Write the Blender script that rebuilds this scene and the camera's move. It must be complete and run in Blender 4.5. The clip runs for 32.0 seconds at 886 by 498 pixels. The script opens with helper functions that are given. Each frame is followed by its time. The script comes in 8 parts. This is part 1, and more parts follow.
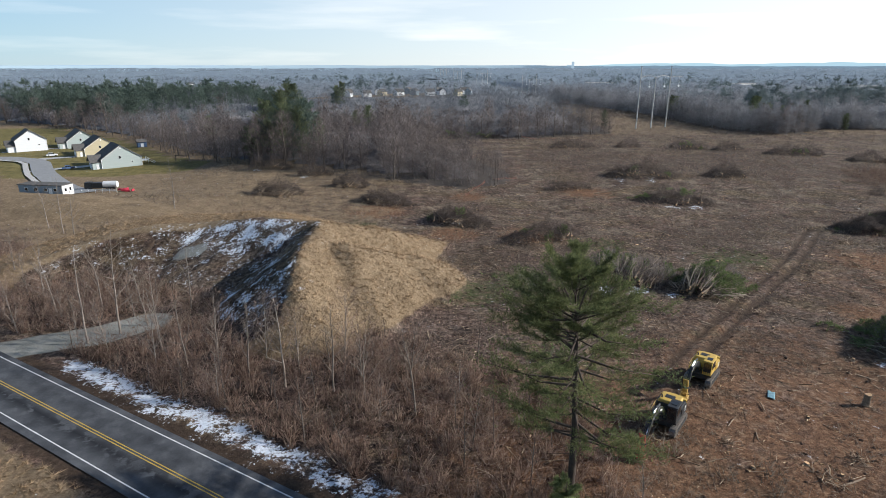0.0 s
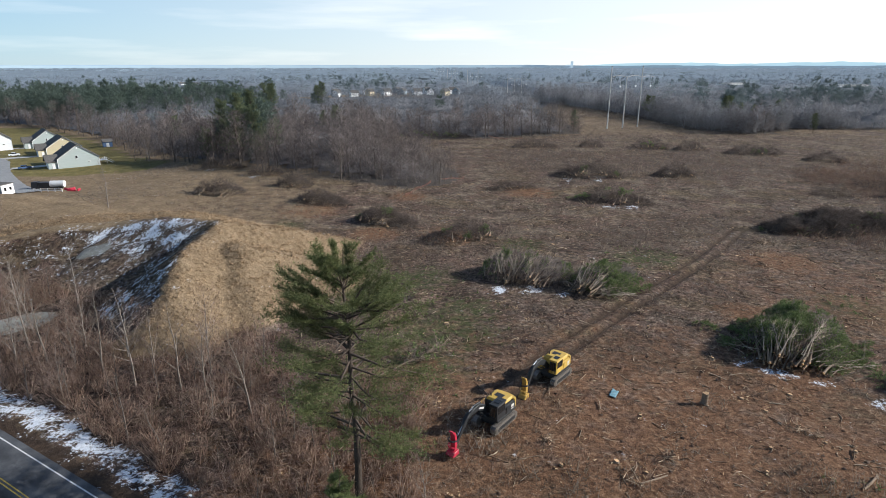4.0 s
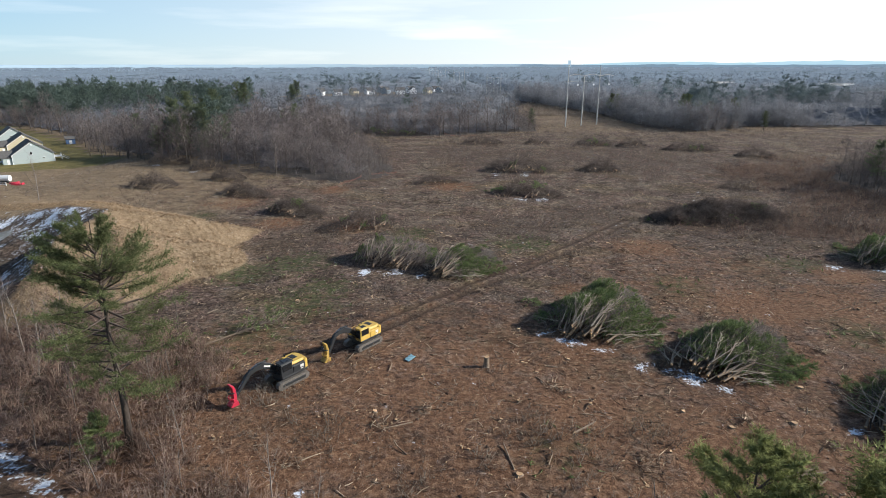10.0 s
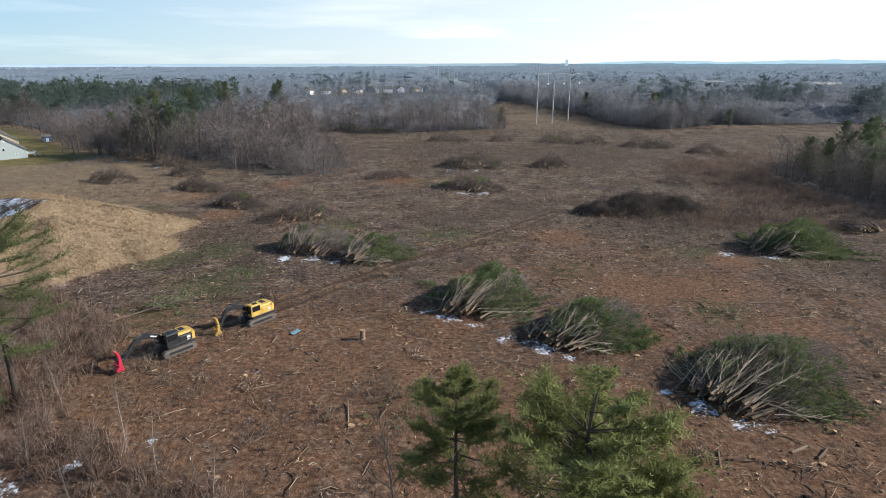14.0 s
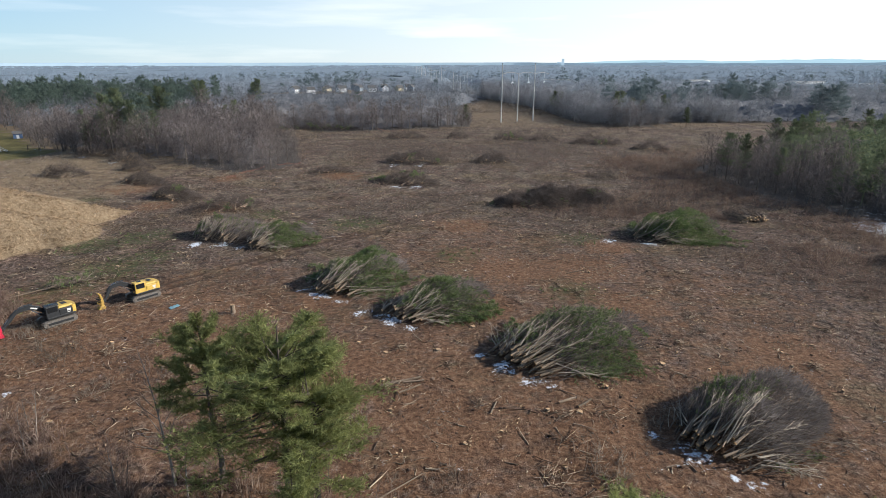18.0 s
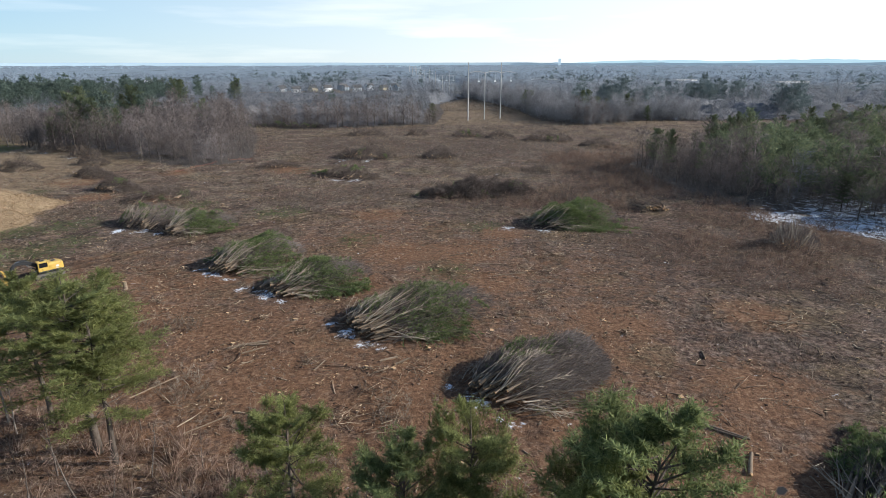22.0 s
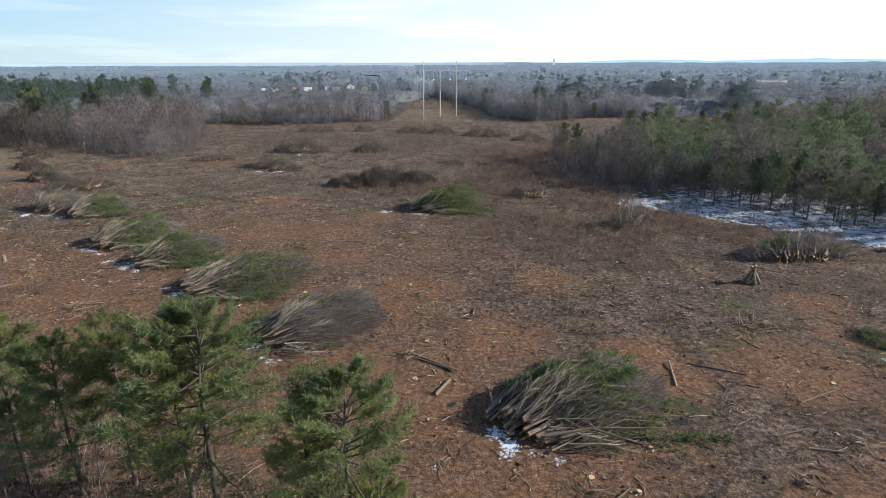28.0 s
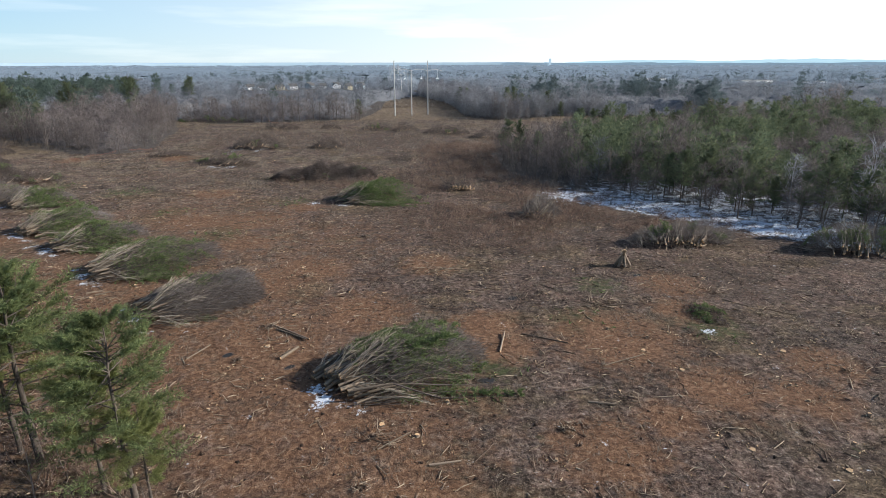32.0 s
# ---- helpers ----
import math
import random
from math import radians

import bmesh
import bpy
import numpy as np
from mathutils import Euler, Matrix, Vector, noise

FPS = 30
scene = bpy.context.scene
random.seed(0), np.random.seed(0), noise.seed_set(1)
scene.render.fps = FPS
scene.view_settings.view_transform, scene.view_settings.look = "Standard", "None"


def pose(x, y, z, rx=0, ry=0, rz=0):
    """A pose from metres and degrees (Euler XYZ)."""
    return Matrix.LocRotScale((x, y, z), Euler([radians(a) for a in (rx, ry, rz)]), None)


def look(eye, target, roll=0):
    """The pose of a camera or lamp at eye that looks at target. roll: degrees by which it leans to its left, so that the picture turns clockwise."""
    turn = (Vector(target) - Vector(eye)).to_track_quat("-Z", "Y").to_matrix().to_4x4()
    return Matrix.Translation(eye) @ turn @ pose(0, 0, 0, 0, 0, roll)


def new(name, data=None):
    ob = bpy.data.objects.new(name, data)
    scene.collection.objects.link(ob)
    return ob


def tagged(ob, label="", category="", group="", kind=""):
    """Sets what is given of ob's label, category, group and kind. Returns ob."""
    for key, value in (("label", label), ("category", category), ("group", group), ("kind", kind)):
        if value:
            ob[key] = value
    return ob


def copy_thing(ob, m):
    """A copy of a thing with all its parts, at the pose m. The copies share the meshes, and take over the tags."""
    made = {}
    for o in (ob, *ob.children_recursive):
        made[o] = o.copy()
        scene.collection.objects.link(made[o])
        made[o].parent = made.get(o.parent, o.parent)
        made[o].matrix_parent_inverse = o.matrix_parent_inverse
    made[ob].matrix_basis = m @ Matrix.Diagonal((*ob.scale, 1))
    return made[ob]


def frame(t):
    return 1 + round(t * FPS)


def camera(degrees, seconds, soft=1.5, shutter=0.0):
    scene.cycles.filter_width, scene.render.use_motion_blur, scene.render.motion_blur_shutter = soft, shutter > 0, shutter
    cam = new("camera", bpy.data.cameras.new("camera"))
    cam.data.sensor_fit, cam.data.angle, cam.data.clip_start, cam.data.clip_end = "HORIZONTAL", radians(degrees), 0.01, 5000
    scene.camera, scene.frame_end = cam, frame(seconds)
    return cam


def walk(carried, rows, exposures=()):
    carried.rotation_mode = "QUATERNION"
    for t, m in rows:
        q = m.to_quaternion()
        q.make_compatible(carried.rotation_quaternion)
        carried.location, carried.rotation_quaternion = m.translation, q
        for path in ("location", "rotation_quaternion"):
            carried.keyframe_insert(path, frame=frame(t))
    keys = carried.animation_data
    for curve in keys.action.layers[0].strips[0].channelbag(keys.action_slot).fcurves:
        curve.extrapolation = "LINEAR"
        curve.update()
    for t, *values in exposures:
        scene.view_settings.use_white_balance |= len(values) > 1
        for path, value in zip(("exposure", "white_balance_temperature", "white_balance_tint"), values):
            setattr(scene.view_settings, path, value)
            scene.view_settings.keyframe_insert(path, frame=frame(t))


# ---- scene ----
cam = camera(75.3, 32.0, soft=0.72)
METRES, EYE, TILT, LEAN, TURN = 160.0, 37.0, -17.7, 0.0, 0.0
DEEP = 1.209
ROWS = [
    (0.0, 0.0, 0.0, 0.0, 0.0, 0.0, -0.0),
    (0.5, 0.0136, -0.0012, -0.0004, -0.04, 0.0, -0.02),
    (1.0, 0.0282, -0.002, -0.0006, -0.0, -0.0, -0.03),
    (1.5, 0.0434, -0.0024, -0.0009, 0.03, -0.01, 0.04),
    (2.0, 0.0586, -0.0028, -0.0009, 0.03, -0.01, 0.0),
    (2.5, 0.0737, -0.0029, -0.0009, 0.09, -0.02, -0.01),
    (3.0, 0.0881, -0.0025, -0.0009, 0.14, 0.0, -0.01),
    (3.5, 0.1023, -0.0022, -0.0005, 0.18, -0.02, -0.03),
    (5.5, 0.1566, -0.0059, -0.0012, 0.21, -0.06, 0.0),
    (6.0, 0.1699, -0.0081, -0.0021, 0.23, -0.07, 0.01),
    (6.5, 0.1827, -0.0109, -0.0031, 0.25, -0.07, -0.02),
    (7.0, 0.1954, -0.0144, -0.0046, 0.25, -0.07, -0.02),
    (7.5, 0.2083, -0.0187, -0.0064, 0.26, -0.07, -0.01),
    (8.0, 0.2212, -0.0234, -0.0081, 0.27, -0.08, -0.03),
    (8.5, 0.2342, -0.0283, -0.0101, 0.27, -0.08, -0.02),
    (9.0, 0.247, -0.0332, -0.0122, 0.31, -0.09, -0.02),
    (9.5, 0.2593, -0.0382, -0.0144, 0.33, -0.11, -0.02),
    (10.0, 0.2715, -0.043, -0.0165, 0.35, -0.12, -0.02),
    (10.5, 0.2837, -0.0478, -0.0183, 0.36, -0.12, -0.03),
    (11.0, 0.2964, -0.0524, -0.0199, 0.39, -0.13, -0.0),
    (11.5, 0.3092, -0.057, -0.0216, 0.39, -0.14, -0.01),
    (12.0, 0.3222, -0.0615, -0.0236, 0.37, -0.14, 0.0),
    (12.5, 0.3355, -0.0663, -0.0255, 0.4, -0.15, -0.02),
    (13.0, 0.3491, -0.0711, -0.0275, 0.36, -0.16, 0.0),
    (13.5, 0.3634, -0.0759, -0.0291, 0.38, -0.19, 0.0),
    (14.0, 0.3785, -0.0805, -0.0308, 0.36, -0.21, 0.01),
    (14.5, 0.3939, -0.0853, -0.0327, 0.35, -0.22, 0.0),
    (16.5, 0.4595, -0.1059, -0.0409, 0.33, -0.26, -0.03),
    (17.0, 0.4767, -0.1118, -0.043, 0.3, -0.28, -0.01),
    (17.5, 0.4946, -0.1175, -0.045, 0.27, -0.29, -0.04),
    (18.0, 0.5125, -0.123, -0.0472, 0.3, -0.31, -0.01),
    (18.5, 0.5297, -0.1281, -0.0493, 0.29, -0.31, -0.03),
    (19.0, 0.5467, -0.133, -0.0513, 0.3, -0.32, -0.06),
    (19.5, 0.5637, -0.1377, -0.0531, 0.29, -0.34, -0.04),
    (20.0, 0.5804, -0.1423, -0.0554, 0.29, -0.32, -0.02),
    (20.5, 0.5975, -0.1476, -0.0582, 0.3, -0.32, -0.03),
    (21.0, 0.6146, -0.1531, -0.0611, 0.27, -0.3, -0.06),
    (21.5, 0.6313, -0.1588, -0.0639, 0.29, -0.3, -0.03),
    (22.0, 0.6462, -0.1642, -0.0667, 0.31, -0.3, -0.01),
    (22.5, 0.662, -0.1702, -0.0694, 0.3, -0.3, -0.02),
    (23.0, 0.6782, -0.1762, -0.0716, 0.29, -0.31, -0.01),
    (23.5, 0.6943, -0.1818, -0.0741, 0.3, -0.28, 0.02),
    (24.0, 0.7102, -0.1868, -0.0762, 0.3, -0.29, 0.0),
    (24.5, 0.7256, -0.1916, -0.0784, 0.35, -0.3, 0.0),
    (25.0, 0.7412, -0.1966, -0.0809, 0.33, -0.31, 0.02),
    (25.5, 0.7564, -0.2016, -0.0837, 0.31, -0.29, 0.03),
    (27.5, 0.8153, -0.2196, -0.0929, 0.23, -0.29, 0.09),
    (28.0, 0.83, -0.2241, -0.0948, 0.23, -0.3, 0.09),
    (28.5, 0.8449, -0.2285, -0.0969, 0.25, -0.28, 0.09),
    (29.0, 0.86, -0.2328, -0.0992, 0.24, -0.28, 0.09),
    (29.5, 0.875, -0.2371, -0.1016, 0.2, -0.27, 0.09),
    (30.0, 0.8903, -0.2418, -0.1038, 0.19, -0.28, 0.09),
    (30.5, 0.9057, -0.2467, -0.1059, 0.16, -0.31, 0.1),
    (31.0, 0.9212, -0.2512, -0.1078, 0.15, -0.33, 0.09),
    (31.5, 0.9367, -0.2555, -0.1097, 0.13, -0.32, 0.08),
    (32.0, 0.9522, -0.2598, -0.1115, 0.11, -0.3, 0.05),
]
walk(cam, [(t, pose(0, 0, EYE, TILT, LEAN, TURN) @ pose(METRES * x, METRES * DEEP * y, METRES * z, 90 + pitch / DEEP, roll, yaw / DEEP)) for t, x, y, z, yaw, pitch, roll in ROWS],
     [(0.0, 0.32), (6.0, 0.38), (14.0, 0.4), (22.0, 0.44), (28.0, 0.5), (32.0, 0.48)])

# ---- world and sun ----
SUN_AZ, SUN_EL = 88.0, 26.0          # degrees clockwise from +y, and above the horizon
world = bpy.data.worlds.new("sky")
scene.world = world
world.use_nodes = True
wn = world.node_tree.nodes
wl = world.node_tree.links
sky = wn.new("ShaderNodeTexSky")
sky.sky_type = "NISHITA"
sky.sun_disc = False
sky.sun_elevation, sky.sun_rotation = radians(SUN_EL), radians(SUN_AZ)
sky.air_density, sky.dust_density, sky.ozone_density = 0.8, 0.1, 2.0
# thin high cloud: a pale veil, whiter towards the sun, with faint streaks
coord = wn.new("ShaderNodeTexCoord")
toward = wn.new("ShaderNodeVectorMath")
toward.operation = "DOT_PRODUCT"
toward.inputs[1].default_value = (math.sin(radians(SUN_AZ - 20)), math.cos(radians(SUN_AZ - 20)), 0.0)
wl.new(coord.outputs["Generated"], toward.inputs[0])
near_sun = wn.new("ShaderNodeMapRange")
near_sun.inputs["From Min"].default_value, near_sun.inputs["From Max"].default_value = -0.3, 0.8
wl.new(toward.outputs["Value"], near_sun.inputs["Value"])
streak_map = wn.new("ShaderNodeMapping")
streak_map.inputs["Scale"].default_value = (1.5, 1.5, 14.0)
wl.new(coord.outputs["Generated"], streak_map.inputs["Vector"])
streak = wn.new("ShaderNodeTexNoise")
streak.inputs["Scale"].default_value, streak.inputs["Detail"].default_value = 2.2, 5.0
wl.new(streak_map.outputs[0], streak.inputs["Vector"])
cirrus = wn.new("ShaderNodeMapRange")
cirrus.inputs["From Min"].default_value, cirrus.inputs["From Max"].default_value, cirrus.inputs["To Max"].default_value = 0.52, 0.8, 0.45
wl.new(streak.outputs["Fac"], cirrus.inputs["Value"])
white = wn.new("ShaderNodeMath")
white.operation, white.use_clamp = "ADD", True
wl.new(near_sun.outputs[0], white.inputs[0])
wl.new(cirrus.outputs[0], white.inputs[1])
veil = wn.new("ShaderNodeMix")
veil.data_type = "RGBA"
veil.inputs[6].default_value, veil.inputs[7].default_value = (2.6, 4.3, 5.7, 1.0), (8.4, 8.6, 8.8, 1.0)
wl.new(white.outputs[0], veil.inputs[0])
tint = wn.new("ShaderNodeMix")
tint.data_type = "RGBA"
level = wn.new("ShaderNodeSeparateXYZ")
wl.new(coord.outputs["Generated"], level.inputs[0])
low_sky = wn.new("ShaderNodeMapRange")
low_sky.inputs["From Min"].default_value, low_sky.inputs["From Max"].default_value = 0.12, 0.6
low_sky.inputs["To Min"].default_value, low_sky.inputs["To Max"].default_value = 0.74, 0.0
wl.new(level.outputs["Z"], low_sky.inputs["Value"])
wl.new(low_sky.outputs[0], tint.inputs[0])
wl.new(sky.outputs[0], tint.inputs[6])
wl.new(veil.outputs[2], tint.inputs[7])
wl.new(tint.outputs[2], wn["Background"].inputs[0])
wn["Background"].inputs[1].default_value = 0.11
sun_data = bpy.data.lights.new("sun", "SUN")
sun_data.energy, sun_data.angle, sun_data.color = 4.6, radians(0.6), (1.0, 0.98, 0.935)
sun = new("sun", sun_data)
sdir = Vector((math.sin(radians(SUN_AZ)) * math.cos(radians(SUN_EL)), math.cos(radians(SUN_AZ)) * math.cos(radians(SUN_EL)), math.sin(radians(SUN_EL))))
sun.matrix_world = look(sdir * 300, (0, 0, 0))

# ---- materials ----
class Nodes:
    """A short hand for node materials."""

    def __init__(self, name, rough=0.9, metal=0.0, spec=0.3):
        self.m = bpy.data.materials.new(name)
        self.m.use_nodes = True
        self.t = self.m.node_tree
        self.b = self.t.nodes["Principled BSDF"]
        self.b.inputs["Roughness"].default_value = rough
        self.b.inputs["Metallic"].default_value = metal
        self.b.inputs["Specular IOR Level"].default_value = spec

    def put(self, kind, **inputs):
        n = self.t.nodes.new(kind)
        for k, v in inputs.items():
            self.plug(n.inputs[k], v)
        return n

    def plug(self, socket, v):
        if isinstance(v, bpy.types.NodeSocket):
            self.t.links.new(v, socket)
        else:
            socket.default_value = v

    def where(self, local=False):
        if local:
            return self.put("ShaderNodeTexCoord").outputs["Object"]
        return self.put("ShaderNodeNewGeometry").outputs["Position"]

    def noise(self, scale, detail=5.0, rough=0.6, at=None, stretch=None):
        at = at or self.where()
        if stretch:
            mp = self.put("ShaderNodeMapping", Vector=at)
            mp.inputs["Scale"].default_value = stretch
            at = mp.outputs[0]
        return self.put("ShaderNodeTexNoise", Vector=at, Scale=scale, Detail=detail, Roughness=rough).outputs["Fac"]

    def ramp(self, fac, stops):
        n = self.put("ShaderNodeValToRGB", Fac=fac)
        e = n.color_ramp.elements
        while len(e) < len(stops):
            e.new(0.5)
        for el, (p, c) in zip(e, stops):
            el.position, el.color = p, (*c, 1.0)
        return n.outputs["Color"]

    def mix(self, fac, a, b, mode="MIX"):
        n = self.t.nodes.new("ShaderNodeMix")
        n.data_type, n.blend_type = "RGBA", mode
        for i, v in ((0, fac), (6, a), (7, b)):
            if isinstance(v, tuple):
                v = (*v, 1.0) if len(v) == 3 else v
            self.plug(n.inputs[i], v)
        return n.outputs[2]

    def math(self, op, a, b=0.0, clamp=False):
        n = self.t.nodes.new("ShaderNodeMath")
        n.operation, n.use_clamp = op, clamp
        self.plug(n.inputs[0], a), self.plug(n.inputs[1], b)
        return n.outputs[0]

    def mask(self, name, breakup, amount, sharp):
        """A painted area of the ground, its edge broken up by a noise."""
        a = self.put("ShaderNodeAttribute")
        a.attribute_name = name
        v = self.math("ADD", a.outputs["Fac"], self.math("MULTIPLY", self.math("SUBTRACT", breakup, 0.5), amount))
        return self.math("MULTIPLY", self.math("SUBTRACT", v, 0.5 - 0.5 / sharp), sharp, True)

    def bump(self, height, strength, dist):
        n = self.put("ShaderNodeBump", Height=height, Strength=strength, Distance=dist)
        self.t.links.new(n.outputs[0], self.b.inputs["Normal"])

    def colour(self, v):
        self.plug(self.b.inputs["Base Color"], (*v, 1.0) if isinstance(v, tuple) else v)
        return self.m


def surface(name, dark, light, scale, rough=0.85, metal=0.0, bump=0.0, spec=0.3, vary=0.25, island=False, local=True, stretch=None, fine=4.0):
    """A grained surface between two colours, each thing (or each piece) a little lighter or darker than the next."""
    n = Nodes(name, rough, metal, spec)
    at = n.where(local)
    g = n.noise(scale, 5.0, 0.65, at, stretch)
    f = n.noise(scale * fine, 3.0, 0.6, at, stretch)
    c = n.ramp(n.math("ADD", n.math("MULTIPLY", g, 0.6), n.math("MULTIPLY", f, 0.4)), [(0.33, dark), (0.67, light)])
    if vary:
        r = n.put("ShaderNodeNewGeometry").outputs["Random Per Island"] if island else n.put("ShaderNodeObjectInfo").outputs["Random"]
        v = n.math("ADD", n.math("MULTIPLY", r, 2 * vary), 1.0 - vary)
        hsv = n.put("ShaderNodeHueSaturation", Color=c, Value=v)
        c = hsv.outputs[0]
    if bump:
        n.bump(n.noise(scale * 3, 4.0, 0.7, at, stretch), bump, 0.02)
    return n.colour(c)


def piece_colours(name, stops, rough=0.9, spec=0.2, clumps=0.0, swing=0.35, thin=0.0):
    """Many small pieces in one mesh, each of its own colour out of a row of colours; neighbours in clumps may be alike; thin ones let light through."""
    n = Nodes(name, rough, 0.0, spec)
    r = n.put("ShaderNodeNewGeometry").outputs["Random Per Island"]
    c = n.ramp(r, stops)
    if clumps:
        v = n.math("ADD", n.math("MULTIPLY", n.math("SUBTRACT", n.noise(clumps, 2.0, 0.5), 0.5), swing * 4), 1.0)
        c = n.put("ShaderNodeHueSaturation", Color=c, Value=v).outputs[0]
    if thin:
        mix = n.put("ShaderNodeMixShader", Fac=thin)
        n.t.links.new(n.b.outputs[0], mix.inputs[1])
        n.t.links.new(n.put("ShaderNodeBsdfTranslucent", Color=c).outputs[0], mix.inputs[2])
        n.t.links.new(mix.outputs[0], n.t.nodes["Material Output"].inputs[0])
    return n.colour(c)


M_BARK = surface("bark_brown", (0.056, 0.042, 0.033), (0.150, 0.120, 0.096), 6.0, 0.95, bump=0.6, stretch=(1, 1, 0.25))
M_DARKBARK = surface("old_pine_bark", (0.04, 0.03, 0.024), (0.115, 0.088, 0.07), 5.0, 0.95, bump=0.8, stretch=(1, 1, 0.25))
M_BARE = surface("bark_grey", (0.068, 0.053, 0.044), (0.175, 0.143, 0.12), 5.0, 0.95, vary=0.35, island=True, stretch=(1, 1, 0.3))
M_TWIG = piece_colours("twigs", [(0.0, (0.125, 0.105, 0.093)), (0.5, (0.2, 0.17, 0.154)), (1.0, (0.29, 0.252, 0.23))], clumps=0.07, thin=0.4)
M_BRUSH = piece_colours("heaped_brush", [(0.0, (0.06, 0.046, 0.038)), (0.5, (0.115, 0.09, 0.077)), (1.0, (0.2, 0.162, 0.14))], clumps=0.3, thin=0.25)
M_CROWN = piece_colours("leafless_crowns", [(0.0, (0.116, 0.095, 0.086)), (0.5, (0.182, 0.150, 0.138)), (1.0, (0.275, 0.232, 0.215))], clumps=0.11, swing=0.5, thin=0.35)
# pale bark, lightened and cooled further in colour for haze
M_PALECROWN = piece_colours("pale_leafless_crowns", [(0.0, (0.168, 0.163, 0.166)), (0.5, (0.252, 0.246, 0.252)), (1.0, (0.358, 0.354, 0.365))], clumps=0.06, swing=0.5, thin=0.35)
# deeper crowns carry some distance haze in their colour
M_DEEPCROWN = piece_colours("deep_crowns_haze_tint", [(0.0, (0.155, 0.16, 0.17)), (1.0, (0.22, 0.226, 0.238))], clumps=0.05, swing=0.4, thin=0.5)
M_WOODPINE = piece_colours("wood_pine_needles", [(0.0, (0.095, 0.117, 0.074)), (0.5, (0.157, 0.184, 0.109)), (1.0, (0.215, 0.235, 0.125))], 0.9, 0.1, 0.12, 0.55, 0.35)
M_LUMP = piece_colours("mulch_lumps", [(0.0, (0.025, 0.016, 0.011)), (0.5, (0.075, 0.046, 0.031)), (0.85, (0.11, 0.072, 0.051)), (1.0, (0.17, 0.12, 0.085))])
M_SCRUB = piece_colours("scrub_stems", [(0.0, (0.143, 0.088, 0.065)), (0.5, (0.235, 0.153, 0.115)), (0.85, (0.328, 0.227, 0.171)), (1.0, (0.444, 0.347, 0.260))], clumps=0.12, thin=0.3)
M_DRYSCRUB = piece_colours("dry_scrub", [(0.0, (0.162, 0.124, 0.095)), (0.5, (0.248, 0.197, 0.153)), (1.0, (0.367, 0.308, 0.243))], clumps=0.08, thin=0.4)
M_THICKET = piece_colours("thicket_twigs", [(0.0, (0.172, 0.111, 0.088)), (0.5, (0.257, 0.177, 0.142)), (1.0, (0.366, 0.275, 0.223))], clumps=0.15, thin=0.4)
M_STRAWBLADE = piece_colours("straw_blades", [(0.0, (0.161, 0.105, 0.059)), (0.5, (0.296, 0.201, 0.119)), (1.0, (0.436, 0.315, 0.196))])
M_NEEDLE = piece_colours("pine_needles", [(0.0, (0.113, 0.145, 0.068)), (0.45, (0.196, 0.234, 0.106)), (0.8, (0.284, 0.319, 0.138)), (1.0, (0.390, 0.413, 0.187))], 0.85, 0.12, 0.3, 0.35, 0.62)
M_OLDNEEDLE = piece_colours("old_pine_needles", [(0.0, (0.087, 0.105, 0.048)), (0.5, (0.157, 0.177, 0.077)), (1.0, (0.263, 0.280, 0.127))], 0.85, 0.12, 0.3, 0.35, 0.5)
M_NEEDLE_Y = piece_colours("pine_needles_yellowed", [(0.0, (0.140, 0.158, 0.067)), (0.5, (0.252, 0.269, 0.106)), (1.0, (0.392, 0.400, 0.165))], 0.85, 0.12, 0.3, 0.35, 0.62)
M_BOUGH = piece_colours("cut_boughs", [(0.0, (0.078, 0.108, 0.044)), (0.5, (0.158, 0.205, 0.078)), (1.0, (0.28, 0.33, 0.143))], 0.8, 0.15, thin=0.3)
M_STICK = piece_colours("sticks", [(0.0, (0.08, 0.055, 0.04)), (0.4, (0.17, 0.12, 0.085)), (0.75, (0.32, 0.24, 0.17)), (1.0, (0.55, 0.43, 0.3))])
M_CHIP = piece_colours("wood_chips", [(0.0, (0.3, 0.19, 0.1)), (0.5, (0.45, 0.31, 0.18)), (1.0, (0.62, 0.47, 0.3))])
M_PIECES = piece_colours("broken_wood", [(0.0, (0.13, 0.09, 0.06)), (0.4, (0.28, 0.205, 0.14)), (0.8, (0.44, 0.34, 0.235)), (1.0, (0.62, 0.49, 0.345))])
M_BRANCH = piece_colours("pile_branches", [(0.0, (0.06, 0.047, 0.04)), (0.5, (0.125, 0.1, 0.085)), (0.85, (0.235, 0.185, 0.14)), (1.0, (0.4, 0.32, 0.235))])
M_LOG = surface("log_bark", (0.11, 0.076, 0.053), (0.36, 0.275, 0.195), 5.0, 0.95, bump=0.6, vary=0.4, stretch=(0.3, 1, 1))
M_CUT = surface("cut_wood", (0.4, 0.23, 0.11), (0.68, 0.46, 0.26), 9.0, 0.8, vary=0.25)
M_YELLOW = surface("yellow_paint", (0.5, 0.315, 0.052), (0.66, 0.435, 0.105), 2.0, 0.5, spec=0.5, vary=0.0)
M_OCHRE = surface("worn_yellow_paint", (0.36, 0.215, 0.045), (0.55, 0.35, 0.09), 3.0, 0.6, spec=0.4, vary=0.0)
M_BLACK = surface("black_paint", (0.012, 0.013, 0.014), (0.03, 0.031, 0.033), 3.0, 0.5, spec=0.5, vary=0.0)
M_RED = surface("red_paint", (0.42, 0.018, 0.04), (0.6, 0.04, 0.075), 2.0, 0.4, spec=0.5, vary=0.0)
